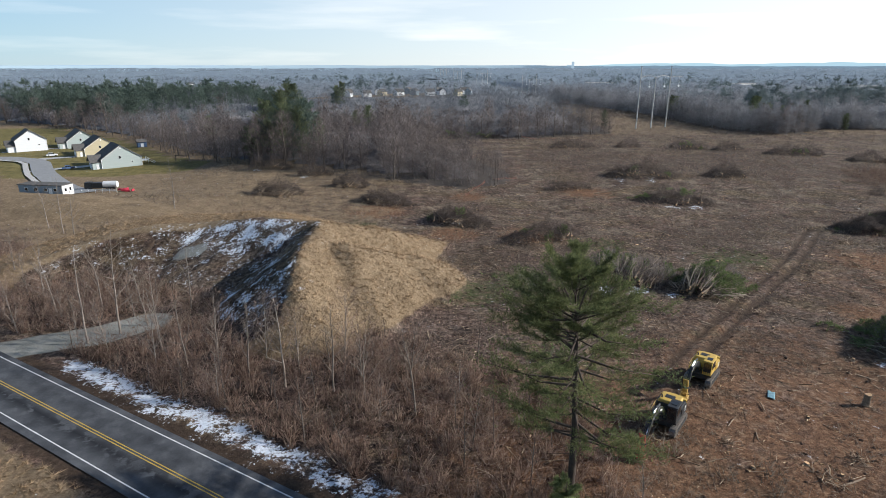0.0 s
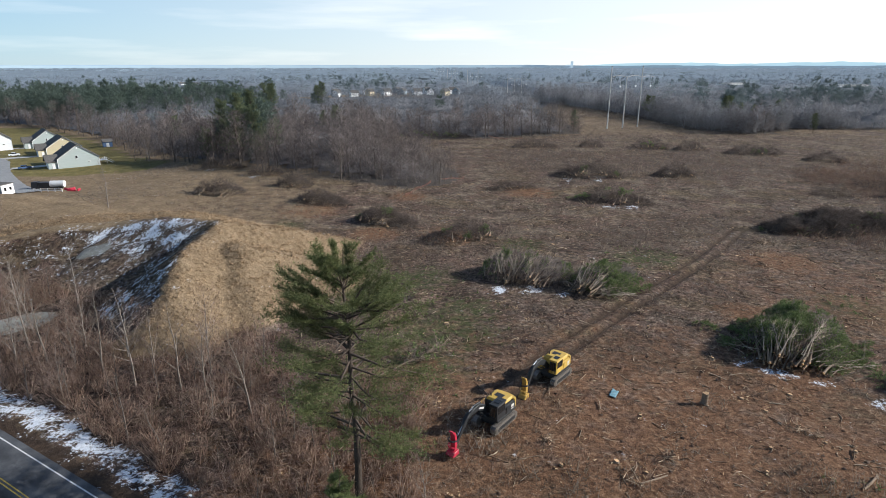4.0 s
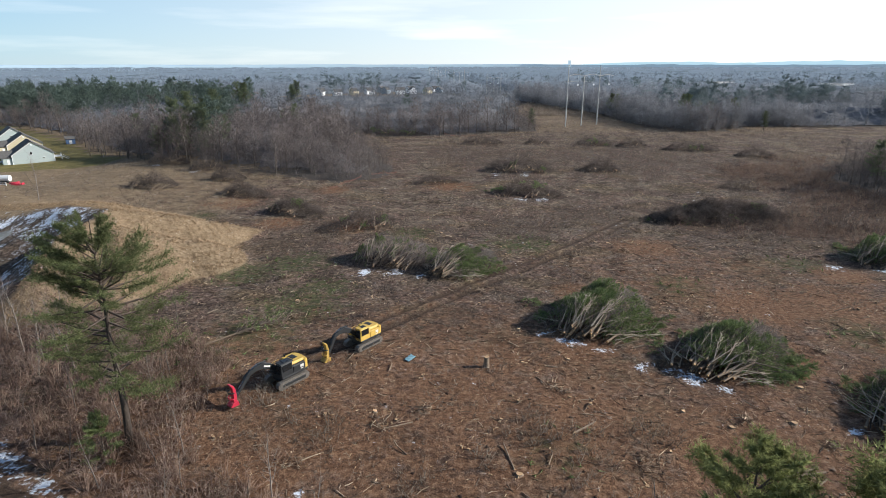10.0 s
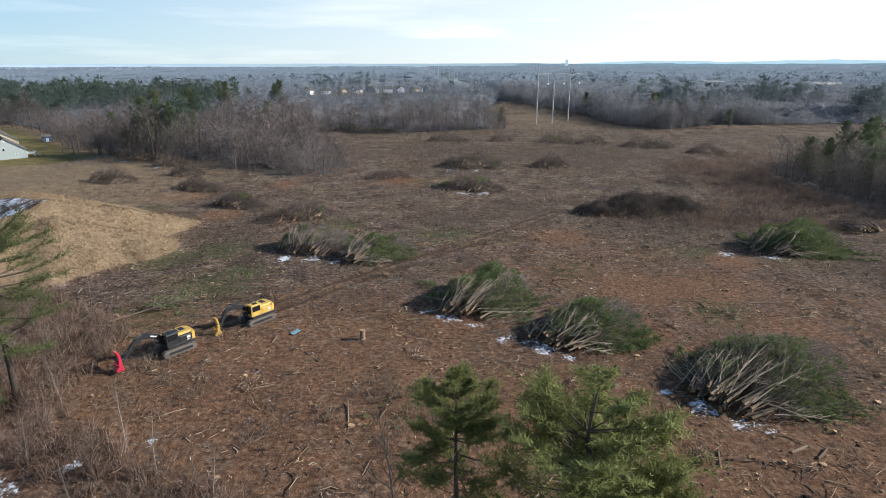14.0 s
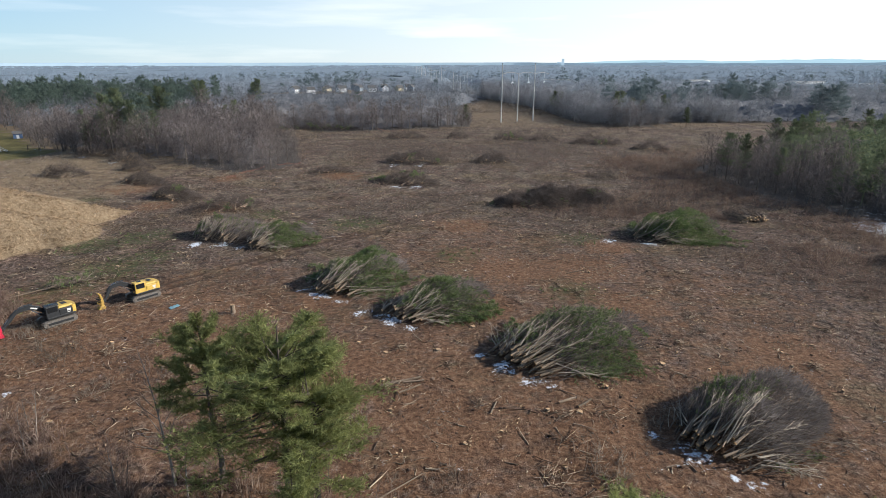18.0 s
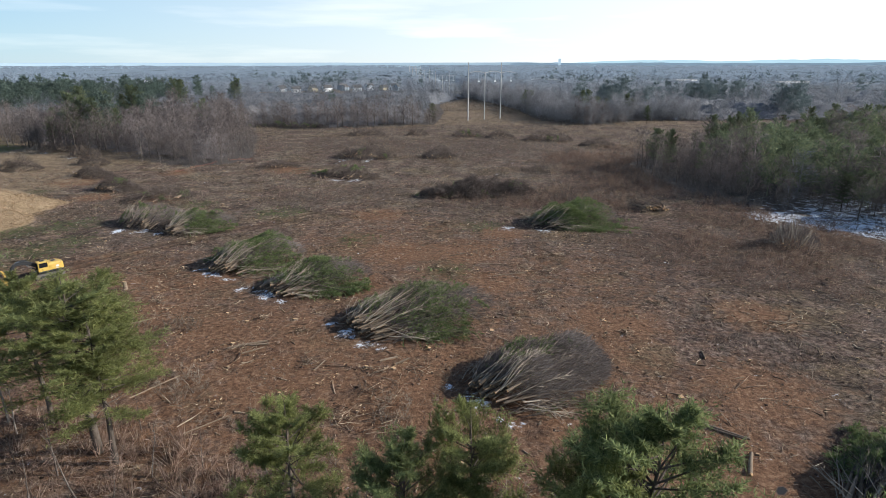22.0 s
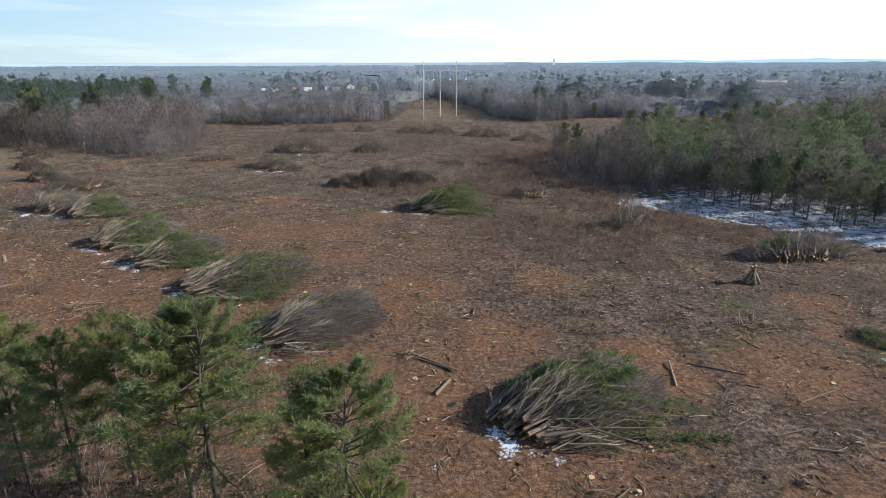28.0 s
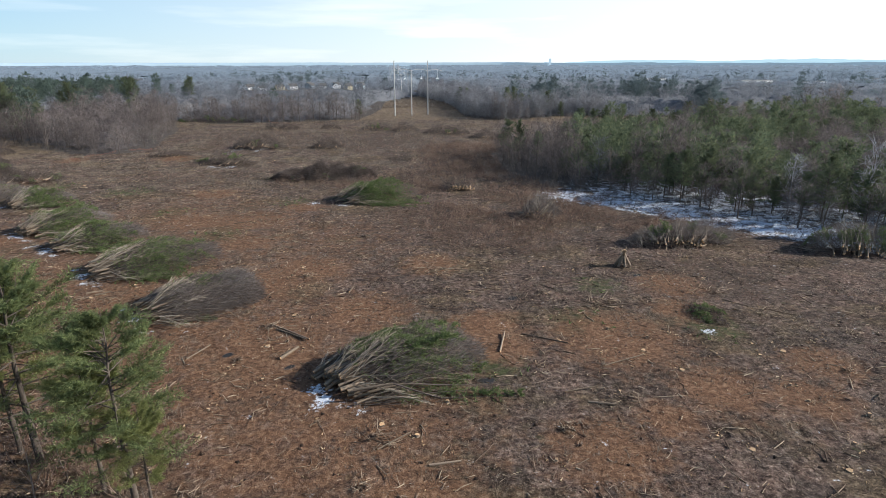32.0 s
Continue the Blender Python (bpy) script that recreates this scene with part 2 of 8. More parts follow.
M_STEEL = surface("track_steel", (0.1, 0.085, 0.07), (0.3, 0.27, 0.24), 6.0, 0.6, 0.5, bump=0.4, vary=0.0)
M_CHROME = surface("cylinder_rod", (0.5, 0.5, 0.5), (0.65, 0.65, 0.65), 4.0, 0.2, 1.0, vary=0.0)
M_GLASS = surface("dark_glass", (0.01, 0.012, 0.014), (0.016, 0.018, 0.02), 1.0, 0.08, spec=0.6, vary=0.0)
M_DECAL = surface("decal_white", (0.55, 0.53, 0.48), (0.72, 0.7, 0.66), 4.0, 0.5, vary=0.0)
M_TRIM = surface("white_trim", (0.68, 0.68, 0.67), (0.8, 0.8, 0.79), 1.5, 0.6, vary=0.08)
M_ROOF = surface("roof_shingles", (0.07, 0.066, 0.062), (0.15, 0.14, 0.132), 1.4, 0.95, bump=0.5, vary=0.2)
M_PYLON = surface("weathered_steel_pole", (0.4, 0.39, 0.37), (0.56, 0.54, 0.51), 0.4, 0.7, vary=0.1)
M_POLE_TOP = surface("dark_pole", (0.16, 0.14, 0.12), (0.26, 0.23, 0.2), 0.6, 0.85, vary=0.1)
M_INSUL = surface("insulator", (0.5, 0.52, 0.52), (0.7, 0.72, 0.72), 3.0, 0.3, vary=0.1)
M_LINE_W = surface("road_paint_white", (0.5, 0.5, 0.48), (0.74, 0.74, 0.72), 2.5, 0.7, vary=0.0, local=False)
M_LINE_Y = surface("road_paint_yellow", (0.42, 0.28, 0.04), (0.6, 0.42, 0.08), 2.5, 0.7, vary=0.0, local=False)
M_CONCRETE = surface("concrete", (0.36, 0.35, 0.32), (0.52, 0.5, 0.47), 1.5, 0.9, vary=0.08, local=False)
M_ORANGE = surface("orange_plastic", (0.28, 0.12, 0.085), (0.4, 0.18, 0.13), 2.0, 0.6, vary=0.1)
M_BLUE = surface("blue_paint", (0.05, 0.09, 0.18), (0.09, 0.15, 0.27), 2.0, 0.6, vary=0.1)
M_TARP = surface("blue_tarp", (0.12, 0.24, 0.29), (0.22, 0.37, 0.42), 3.0, 0.5, vary=0.0)
M_SIDING_W = surface("white_siding", (0.7, 0.71, 0.72), (0.8, 0.8, 0.8), 0.8, 0.6, vary=0.06, stretch=(0.1, 0.1, 5))
M_SIDING_G = surface("grey_green_siding", (0.36, 0.41, 0.4), (0.44, 0.49, 0.47), 0.8, 0.6, vary=0.05, stretch=(0.1, 0.1, 5))
M_SIDING_Y = surface("tan_siding", (0.5, 0.43, 0.28), (0.6, 0.52, 0.36), 0.8, 0.6, vary=0.05, stretch=(0.1, 0.1, 5))
M_SIDING_B = surface("blue_grey_siding", (0.2, 0.25, 0.29), (0.27, 0.32, 0.36), 0.8, 0.6, vary=0.05, stretch=(0.1, 0.1, 5))
# far crowns: haze put into the colour as blue-grey, more in the second
M_FARWOOD = piece_colours("far_woods_haze_tint", [(0.0, (0.165, 0.176, 0.19)), (1.0, (0.205, 0.215, 0.23))], clumps=0.012, swing=0.3, thin=0.6)
M_FARWOOD_B = piece_colours("farthest_woods_haze_tint", [(0.0, (0.2, 0.226, 0.25)), (1.0, (0.235, 0.26, 0.285))], clumps=0.008, swing=0.3, thin=0.6)
# far pines: needles paled and blued in colour to stand for haze
M_FARPINE = piece_colours("far_pine_needles_haze_tint", [(0.0, (0.082, 0.109, 0.096)), (0.5, (0.125, 0.162, 0.135)), (1.0, (0.162, 0.198, 0.155))], 0.9, 0.1, 0.06, 0.3, 0.4)
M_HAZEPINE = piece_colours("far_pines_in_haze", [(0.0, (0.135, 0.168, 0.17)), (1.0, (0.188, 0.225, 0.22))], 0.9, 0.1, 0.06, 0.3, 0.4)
M_GREYBARK = surface("grey_sapling_bark", (0.16, 0.13, 0.108), (0.32, 0.27, 0.23), 5.0, 0.9, vary=0.25, stretch=(1, 1, 0.3))
M_PALE = surface("pale_bark", (0.204, 0.168, 0.127), (0.408, 0.344, 0.267), 5.0, 0.9, vary=0.25, stretch=(1, 1, 0.3))


# backdrop colour: haze is put in as pale blue and a weak emission
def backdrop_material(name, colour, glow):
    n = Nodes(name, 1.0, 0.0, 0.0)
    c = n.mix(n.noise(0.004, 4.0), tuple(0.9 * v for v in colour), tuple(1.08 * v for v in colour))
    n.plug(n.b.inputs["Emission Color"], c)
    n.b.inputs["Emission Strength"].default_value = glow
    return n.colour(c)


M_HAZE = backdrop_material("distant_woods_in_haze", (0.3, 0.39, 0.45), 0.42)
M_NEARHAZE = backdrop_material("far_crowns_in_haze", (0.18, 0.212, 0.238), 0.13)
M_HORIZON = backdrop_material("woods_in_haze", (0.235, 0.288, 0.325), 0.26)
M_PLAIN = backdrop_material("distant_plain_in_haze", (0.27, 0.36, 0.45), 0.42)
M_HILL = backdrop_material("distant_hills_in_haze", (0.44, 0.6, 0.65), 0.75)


def canopy_material():
    n = Nodes("leafless_canopy", 1.0, 0.0, 0.0)
    mid, fine = n.noise(0.09, 4.0, 0.7), n.noise(0.7, 4.0, 0.75)
    g = n.math("ADD", n.math("MULTIPLY", mid, 0.5), n.math("MULTIPLY", fine, 0.5))
    c = n.ramp(g, [(0.38, (0.085, 0.071, 0.064)), (0.52, (0.15, 0.127, 0.117)), (0.64, (0.23, 0.2, 0.185))])
    # blue-grey mixed in by distance, standing for haze over the crowns
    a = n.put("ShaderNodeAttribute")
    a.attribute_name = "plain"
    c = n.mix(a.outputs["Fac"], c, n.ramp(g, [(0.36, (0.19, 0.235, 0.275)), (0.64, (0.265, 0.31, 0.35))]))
    pines = n.ramp(n.math("ADD", n.math("MULTIPLY", n.noise(0.006, 3.0, 0.6), 0.6), n.math("MULTIPLY", n.noise(0.05, 3.0, 0.6), 0.4)), [(0.55, (0, 0, 0)), (0.6, (0.6, 0.6, 0.6))])
    c = n.mix(n.math("MULTIPLY", pines, 0.8), c, (0.1, 0.13, 0.12))
    n.bump(fine, 0.7, 1.2)
    return n.colour(c)


M_CANOPY = canopy_material()


def asphalt():
    n = Nodes("asphalt", 0.8, 0.0, 0.35)
    fine = n.noise(9.0, 4.0, 0.7)
    along = n.noise(0.35, 4.0, 0.6, None, (1.0, 1.0, 1.0))
    c = n.ramp(n.math("ADD", n.math("MULTIPLY", along, 0.7), n.math("MULTIPLY", fine, 0.3)), [(0.36, (0.04, 0.041, 0.045)), (0.5, (0.075, 0.077, 0.082)), (0.64, (0.12, 0.122, 0.127))])
    a = n.put("ShaderNodeAttribute")
    a.attribute_name = "seam"
    wet = n.math("MULTIPLY", a.outputs["Fac"], n.ramp(n.noise(0.5, 4.0, 0.65), [(0.42, (0, 0, 0)), (0.5, (1, 1, 1))]))
    c = n.mix(wet, c, (0.014, 0.014, 0.016))
    n.bump(fine, 0.3, 0.01)
    return n.colour(c)


def ground_material():
    n = Nodes("ground", 0.95, 0.0, 0.15)
    big, mid, small, fine = n.noise(0.035, 4.0, 0.6), n.noise(0.28, 5.0, 0.65), n.noise(1.6, 6.0, 0.7), n.noise(7.0, 4.0, 0.75)
    grain = n.math("ADD", n.math("MULTIPLY", small, 0.55), n.math("MULTIPLY", fine, 0.45))
    mulch = n.ramp(grain, [(0.396, (0.0275, 0.0162, 0.0128)), (0.47, (0.084, 0.0525, 0.0415)), (0.53, (0.137, 0.09, 0.071)), (0.604, (0.272, 0.2, 0.16))])
    grey = n.ramp(grain, [(0.396, (0.0265, 0.0186, 0.0156)), (0.485, (0.077, 0.056, 0.047)), (0.537, (0.114, 0.085, 0.073)), (0.611, (0.225, 0.18, 0.153))])
    c = n.mix(n.ramp(n.math("ADD", n.math("MULTIPLY", mid, 0.6), n.math("MULTIPLY", big, 0.4)), [(0.42, (0, 0, 0)), (0.6, (1, 1, 1))]), mulch, grey)
    dry = n.ramp(grain, [(0.396, (0.062, 0.047, 0.035)), (0.5, (0.165, 0.128, 0.095)), (0.604, (0.335, 0.272, 0.205))])
    dry_here = n.put("ShaderNodeAttribute")
    dry_here.attribute_name = "dry"
    c = n.mix(n.math("MULTIPLY", n.ramp(n.math("ADD", n.math("MULTIPLY", n.noise(0.07, 5.0, 0.65), 0.7), n.math("MULTIPLY", mid, 0.3)), [(0.47, (0, 0, 0)), (0.58, (1, 1, 1))]), dry_here.outputs["Fac"]), c, dry)
    ochre = n.ramp(grain, [(0.39, (0.036, 0.0243, 0.0135)), (0.5, (0.106, 0.0747, 0.0423)), (0.61, (0.243, 0.18, 0.106))])
    c = n.mix(n.math("MULTIPLY", n.ramp(n.noise(0.055, 6.0, 0.7, None, (1.0, 1.3, 1.0)), [(0.5, (0, 0, 0)), (0.6, (1, 1, 1))]), 0.7), c, ochre)
    c = n.mix(1.0, c, n.ramp(n.math("ADD", n.math("MULTIPLY", n.noise(0.16, 5.0, 0.7), 0.65), n.math("MULTIPLY", n.noise(0.6, 4.0, 0.65), 0.35)), [(0.4, (0.46, 0.44, 0.43)), (0.5, (1, 1, 1)), (0.61, (1.46, 1.42, 1.38))]), "MULTIPLY")
    c = n.mix(1.0, c, n.ramp(n.noise(1.1, 3.0, 0.7), [(0.36, (0.52, 0.5, 0.49)), (0.5, (1, 1, 1)), (0.64, (1.42, 1.42, 1.41))]), "MULTIPLY")
    fleck = n.ramp(n.noise(5.5, 2.0, 0.5), [(0.63, (0, 0, 0)), (0.69, (1, 1, 1))])
    c = n.mix(n.math("MULTIPLY", fleck, 0.75), c, (0.312, 0.234, 0.164))
    hole = n.ramp(n.noise(2.4, 3.0, 0.6), [(0.33, (1, 1, 1)), (0.4, (0, 0, 0))])
    c = n.mix(n.math("MULTIPLY", hole, 0.7), c, (0.0273, 0.0179, 0.0133))
    duff = n.ramp(grain, [(0.396, (0.028, 0.018, 0.014)), (0.5, (0.07, 0.048, 0.038)), (0.618, (0.18, 0.133, 0.106))])
    c = n.mix(n.math("MULTIPLY", n.mask("duff", n.noise(0.22, 6.0, 0.7), 2.4, 1.6), 0.65), c, duff)
    moss = n.ramp(grain, [(0.36, (0.0273, 0.0351, 0.014)), (0.6, (0.101, 0.105, 0.0468))])
    c = n.mix(n.mask("moss", n.noise(0.7, 6.0, 0.7), 2.6, 2.0), c, moss)
    soil = n.ramp(grain, [(0.382, (0.066, 0.034, 0.0205)), (0.5, (0.172, 0.09, 0.052)), (0.618, (0.33, 0.2, 0.124))])
    c = n.mix(n.mask("soil", n.noise(0.5, 6.0, 0.7), 2.2, 1.6), c, soil)
    rut = n.ramp(grain, [(0.36, (0.03, 0.019, 0.014)), (0.62, (0.1, 0.067, 0.047))])
    c = n.mix(n.mask("track", small, 0.7, 2.0), c, rut)
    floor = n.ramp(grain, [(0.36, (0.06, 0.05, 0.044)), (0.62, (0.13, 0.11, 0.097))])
    # haze over the far floor, painted in as blue-grey by distance
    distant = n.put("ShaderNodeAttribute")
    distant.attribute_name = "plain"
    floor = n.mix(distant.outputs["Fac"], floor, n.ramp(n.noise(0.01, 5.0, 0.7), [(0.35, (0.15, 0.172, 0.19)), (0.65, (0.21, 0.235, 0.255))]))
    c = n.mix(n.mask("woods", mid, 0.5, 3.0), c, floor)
    straw = n.ramp(n.math("ADD", n.math("MULTIPLY", grain, 0.75), n.math("MULTIPLY", mid, 0.25)), [(0.36, (0.096, 0.065, 0.041)), (0.5, (0.232, 0.165, 0.104)), (0.64, (0.405, 0.303, 0.202))])
    c = n.mix(n.mask("straw", mid, 0.9, 3.0), c, straw)
    lawn = n.ramp(n.math("ADD", n.math("MULTIPLY", small, 0.4), n.math("MULTIPLY", mid, 0.6)), [(0.38, (0.117, 0.101, 0.039)), (0.62, (0.242, 0.195, 0.078))])
    c = n.mix(n.mask("lawn", mid, 0.4, 4.0), c, lawn)
    gravel = n.ramp(n.math("ADD", n.math("MULTIPLY", fine, 0.4), n.math("MULTIPLY", mid, 0.6)), [(0.36, (0.156, 0.156, 0.14)), (0.62, (0.328, 0.32, 0.296))])
    c = n.mix(n.mask("gravel", small, 0.5, 3.5), c, gravel)
    c = n.mix(1.0, c, (0.95, 0.95, 0.92), "MULTIPLY")
    snow = n.ramp(fine, [(0.3, (0.6, 0.64, 0.7)), (0.6, (0.8, 0.83, 0.87))])
    c = n.mix(n.mask("snow", n.math("ADD", n.math("MULTIPLY", n.noise(0.4, 6.0, 0.7), 0.55), n.math("MULTIPLY", n.noise(2.6, 4.0, 0.7), 0.45)), 3.4, 5.0), c, snow)
    water = n.mask("puddle", small, 0.5, 5.0)
    c = n.mix(water, c, (0.039, 0.0351, 0.0312))
    n.plug(n.b.inputs["Roughness"], n.math("SUBTRACT", 0.95, n.math("MULTIPLY", water, 0.88)))
    n.bump(n.math("ADD", n.math("MULTIPLY", small, 1.0), n.math("MULTIPLY", fine, 0.35)), n.math("SUBTRACT", 1.0, water), 0.2)
    return n.colour(c)


M_GROUND, M_ASPHALT = ground_material(), asphalt()
M_STREET = surface("worn_asphalt", (0.23, 0.23, 0.23), (0.33, 0.33, 0.325), 0.5, 0.9, vary=0.0, local=False)

# ---- mesh tools ----
rng = np.random.default_rng(11)


def np_mesh(name, verts, tris, mats, which=None):
    """A mesh of triangles from arrays."""
    me = bpy.data.meshes.new(name)
    n, m = len(verts), len(tris)
    me.vertices.add(n), me.loops.add(3 * m), me.polygons.add(m)
    me.vertices.foreach_set("co", np.ascontiguousarray(verts, np.float32).ravel())
    me.loops.foreach_set("vertex_index", np.ascontiguousarray(tris, np.int32).ravel())
    me.polygons.foreach_set("loop_start", np.arange(m, dtype=np.int32) * 3)
    for mat in mats:
        me.materials.append(mat)
    if which is not None:
        me.polygons.foreach_set("material_index", np.ascontiguousarray(which, np.int32))
    me.update(calc_edges=True)
    return me


def join(*sets):
    """One set of vertices and triangles out of several."""
    vs, ts, off = [], [], 0
    for v, t in sets:
        vs.append(v), ts.append(t + off)
        off += len(v)
    return np.concatenate(vs), np.concatenate(ts)


def unit(a):
    return a / np.maximum(np.linalg.norm(a, axis=-1, keepdims=True), 1e-9)


def rods(p0, p1, r0, r1=None, k=3):
    """Tapered rods between rows of points; with no second radius they end in a point."""
    p0, p1 = np.atleast_2d(p0).astype(float), np.atleast_2d(p1).astype(float)
    n = len(p0)
    r0 = np.broadcast_to(r0, n)
    d = unit(p1 - p0)
    ref = np.where(np.abs(d[:, 2:]) > 0.9, [[1.0, 0, 0]], [[0, 0, 1.0]])
    a = unit(np.cross(d, ref))
    b = np.cross(d, a)
    ang = np.arange(k) * 2 * np.pi / k
    ring = np.cos(ang)[None, :, None] * a[:, None] + np.sin(ang)[None, :, None] * b[:, None]
    i = np.arange(k)
    j = (i + 1) % k
    if r1 is None:
        v = np.concatenate([p0[:, None] + ring * r0[:, None, None], p1[:, None]], 1)
        t = np.stack([i, np.full(k, k), j], 1)
        s = k + 1
    else:
        r1 = np.broadcast_to(r1, n)
        v = np.concatenate([p0[:, None] + ring * r0[:, None, None], p1[:, None] + ring * r1[:, None, None]], 1)
        t = np.concatenate([np.stack([i, k + j, j], 1), np.stack([i, k + i, k + j], 1)])
        s = 2 * k
    return v.reshape(-1, 3), (t[None] + s * np.arange(n)[:, None, None]).reshape(-1, 3)


def leaves(at, way, side, length, width):
    """Small pointed leaves: a kite of two triangles each, slightly folded."""
    n = len(at)
    length, width = np.broadcast_to(length, n)[:, None], np.broadcast_to(width, n)[:, None]
    up = np.cross(way, side)
    mid = at + way * length * 0.45
    v = np.stack([at, mid + side * width / 2 + up * width * 0.2, at + way * length, mid - side * width / 2 + up * width * 0.2], 1)
    t = np.array([[0, 1, 2], [0, 2, 3]])
    return v.reshape(-1, 3), (t[None] + 4 * np.arange(n)[:, None, None]).reshape(-1, 3)


def rand_dirs(n, up=0.0):
    d = rng.normal(size=(n, 3))
    d[:, 2] += up
    return unit(d)


def tufts(at, per, length, width, up=0.2, along=None, keep=1.0):
    """Tufts of needles round points."""
    p = np.repeat(at, per, 0)
    d = rand_dirs(len(p), up)
    if along is not None:
        d = unit(d + np.repeat(along, per, 0) * keep)
    s = unit(np.cross(d, rand_dirs(len(p))))
    k = rng.uniform(0.6, 1.2, len(p))[:, None]
    v = np.stack([p - s * width * k / 2, p + s * width * k / 2, p + d * length * k], 1)
    return v.reshape(-1, 3), np.arange(3 * len(p)).reshape(-1, 3)


def slivers(at, way, length, width):
    """Fine twigs: one thin pointed blade each."""
    n = len(at)
    s = unit(np.cross(way, rand_dirs(n))) * np.broadcast_to(width, n)[:, None] / 2
    v = np.stack([at - s, at + s, at + way * np.broadcast_to(length, n)[:, None]], 1)
    return v.reshape(-1, 3), np.arange(3 * n).reshape(-1, 3)


def spread(shape, xs, ys, zs, turn, size, squash=None):
    """Copies of one shape at many places, joined."""
    v, t = shape
    n = len(xs)
    c, s = np.cos(turn)[:, None], np.sin(turn)[:, None]
    sz = size if squash is None else size * squash
    x = (v[None, :, 0] * c - v[None, :, 1] * s) * size[:, None] + xs[:, None]
    y = (v[None, :, 0] * s + v[None, :, 1] * c) * size[:, None] + ys[:, None]
    z = v[None, :, 2] * sz[:, None] + zs[:, None]
    return np.stack([x, y, z], -1).reshape(-1, 3), (t[None] + len(v) * np.arange(n)[:, None, None]).reshape(-1, 3)


def spread_kinds(shapes, xs, ys, zs, low, high):
    """The same, each place taking one of several shapes."""
    k = rng.integers(0, len(shapes), len(xs))
    turn, size, squash = rng.uniform(0, 6.283, len(xs)), rng.uniform(low, high, len(xs)), rng.uniform(0.85, 1.2, len(xs))
    return join(*[spread(s, xs[k == i], ys[k == i], zs[k == i], turn[k == i], size[k == i], squash[k == i]) for i, s in enumerate(shapes) if (k == i).any()])


def part(name, shape, material, parent, label="", smooth=False):
    """One mesh under a thing or a part; shape is a bmesh, a mesh, or vertices and triangles."""
    if isinstance(shape, bmesh.types.BMesh):
        me = bpy.data.meshes.new(name)
        shape.to_mesh(me)
        shape.free()
        me.materials.append(material)
    elif isinstance(shape, tuple):
        me = np_mesh(name, *shape, [material])
    else:
        me = shape
    if smooth:
        me.shade_smooth()
    ob = new(name, me)
    ob.parent = parent
    return tagged(ob, label)


def base(name, m, label, category, group="", kind=""):
    """The empty on which a thing's parts stand."""
    ob = new(name)
    ob.empty_display_size = 0.3
    ob.matrix_basis = m
    return tagged(ob, label, category, group, kind)


def block(bm, size, at, turn=(0, 0, 0), bevel=0.0, taper=1.0):
    """A box with rounded edges; taper narrows its top."""
    g = bmesh.ops.create_cube(bm, size=1.0, matrix=Matrix.Diagonal((*size, 1)))["verts"]
    for v in g:
        if v.co.z > 0:
            v.co.x *= taper
            v.co.y *= taper
    edges = list({e for v in g for e in v.link_edges})
    faces = list({f for v in g for f in v.link_faces})
    if bevel:
        r = bmesh.ops.bevel(bm, geom=edges, offset=bevel, segments=2, affect="EDGES", profile=0.5)
        g = list({v for f in r["faces"] for v in f.verts} | {v for v in g if v.is_valid})
    bmesh.ops.transform(bm, matrix=pose(*at, *turn), verts=g)
    return bm


def boxed(size, at, turn=(0, 0, 0), bevel=0.0, taper=1.0):
    return block(bmesh.new(), size, at, turn, bevel, taper)


def tube(bm, a, b, r0, r1=None, k=12):
    a, b = Vector(a), Vector(b)
    g = bmesh.ops.create_cone(bm, cap_ends=True, segments=k, radius1=r0, radius2=r0 if r1 is None else r1, depth=(b - a).length)["verts"]
    m = Matrix.Translation((a + b) / 2) @ (b - a).to_track_quat("Z", "Y").to_matrix().to_4x4()
    bmesh.ops.transform(bm, matrix=m, verts=g)
    return bm


def tubed(a, b, r0, r1=None, k=12):
    return tube(bmesh.new(), a, b, r0, r1, k)


def prism(bm, outline, y0, y1):
    """An outline in x and z drawn out along y."""
    a = [bm.verts.new((x, y0, z)) for x, z in outline]
    b = [bm.verts.new((x, y1, z)) for x, z in outline]
    n = len(outline)
    bm.faces.new(a), bm.faces.new(b[::-1])
    for i in range(n):
        bm.faces.new((a[i], b[i], b[(i + 1) % n], a[(i + 1) % n]))
    bmesh.ops.recalc_face_normals(bm, faces=bm.faces)
    return bm


def prismed(outline, y0, y1):
    return prism(bmesh.new(), outline, y0, y1)


def near_line(x, y, pts):
    """Distance to a row of segments, and the third value along it."""
    best, val = np.full(np.shape(x), 1e9), np.zeros(np.shape(x))
    for a, b in zip(pts, pts[1:]):
        dx, dy = b[0] - a[0], b[1] - a[1]
        k = np.clip(((x - a[0]) * dx + (y - a[1]) * dy) / (dx * dx + dy * dy), 0, 1)
        d = np.hypot(x - a[0] - k * dx, y - a[1] - k * dy)
        z = (a[2] + k * (b[2] - a[2])) if len(a) > 2 else 0 * k
        val = np.where(d < best, z, val)
        best = np.minimum(best, d)
    return best, val


def inside(x, y, pts):
    r = np.zeros(np.shape(x), bool)
    for (ax, ay), (bx, by) in zip(pts, pts[1:] + pts[:1]):
        if ay != by:
            r ^= ((ay > y) != (by > y)) & (x < (bx - ax) * (y - ay) / (by - ay) + ax)
    return r


def rise(d, a, b):
    k = np.clip((d - a) / (b - a), 0, 1)
    return k * k * (3 - 2 * k)


def lattice(ix, iy, seed):
    n = np.sin(ix * 127.1 + iy * 311.7 + seed * 74.7) * 43758.5453
    return n - np.floor(n)


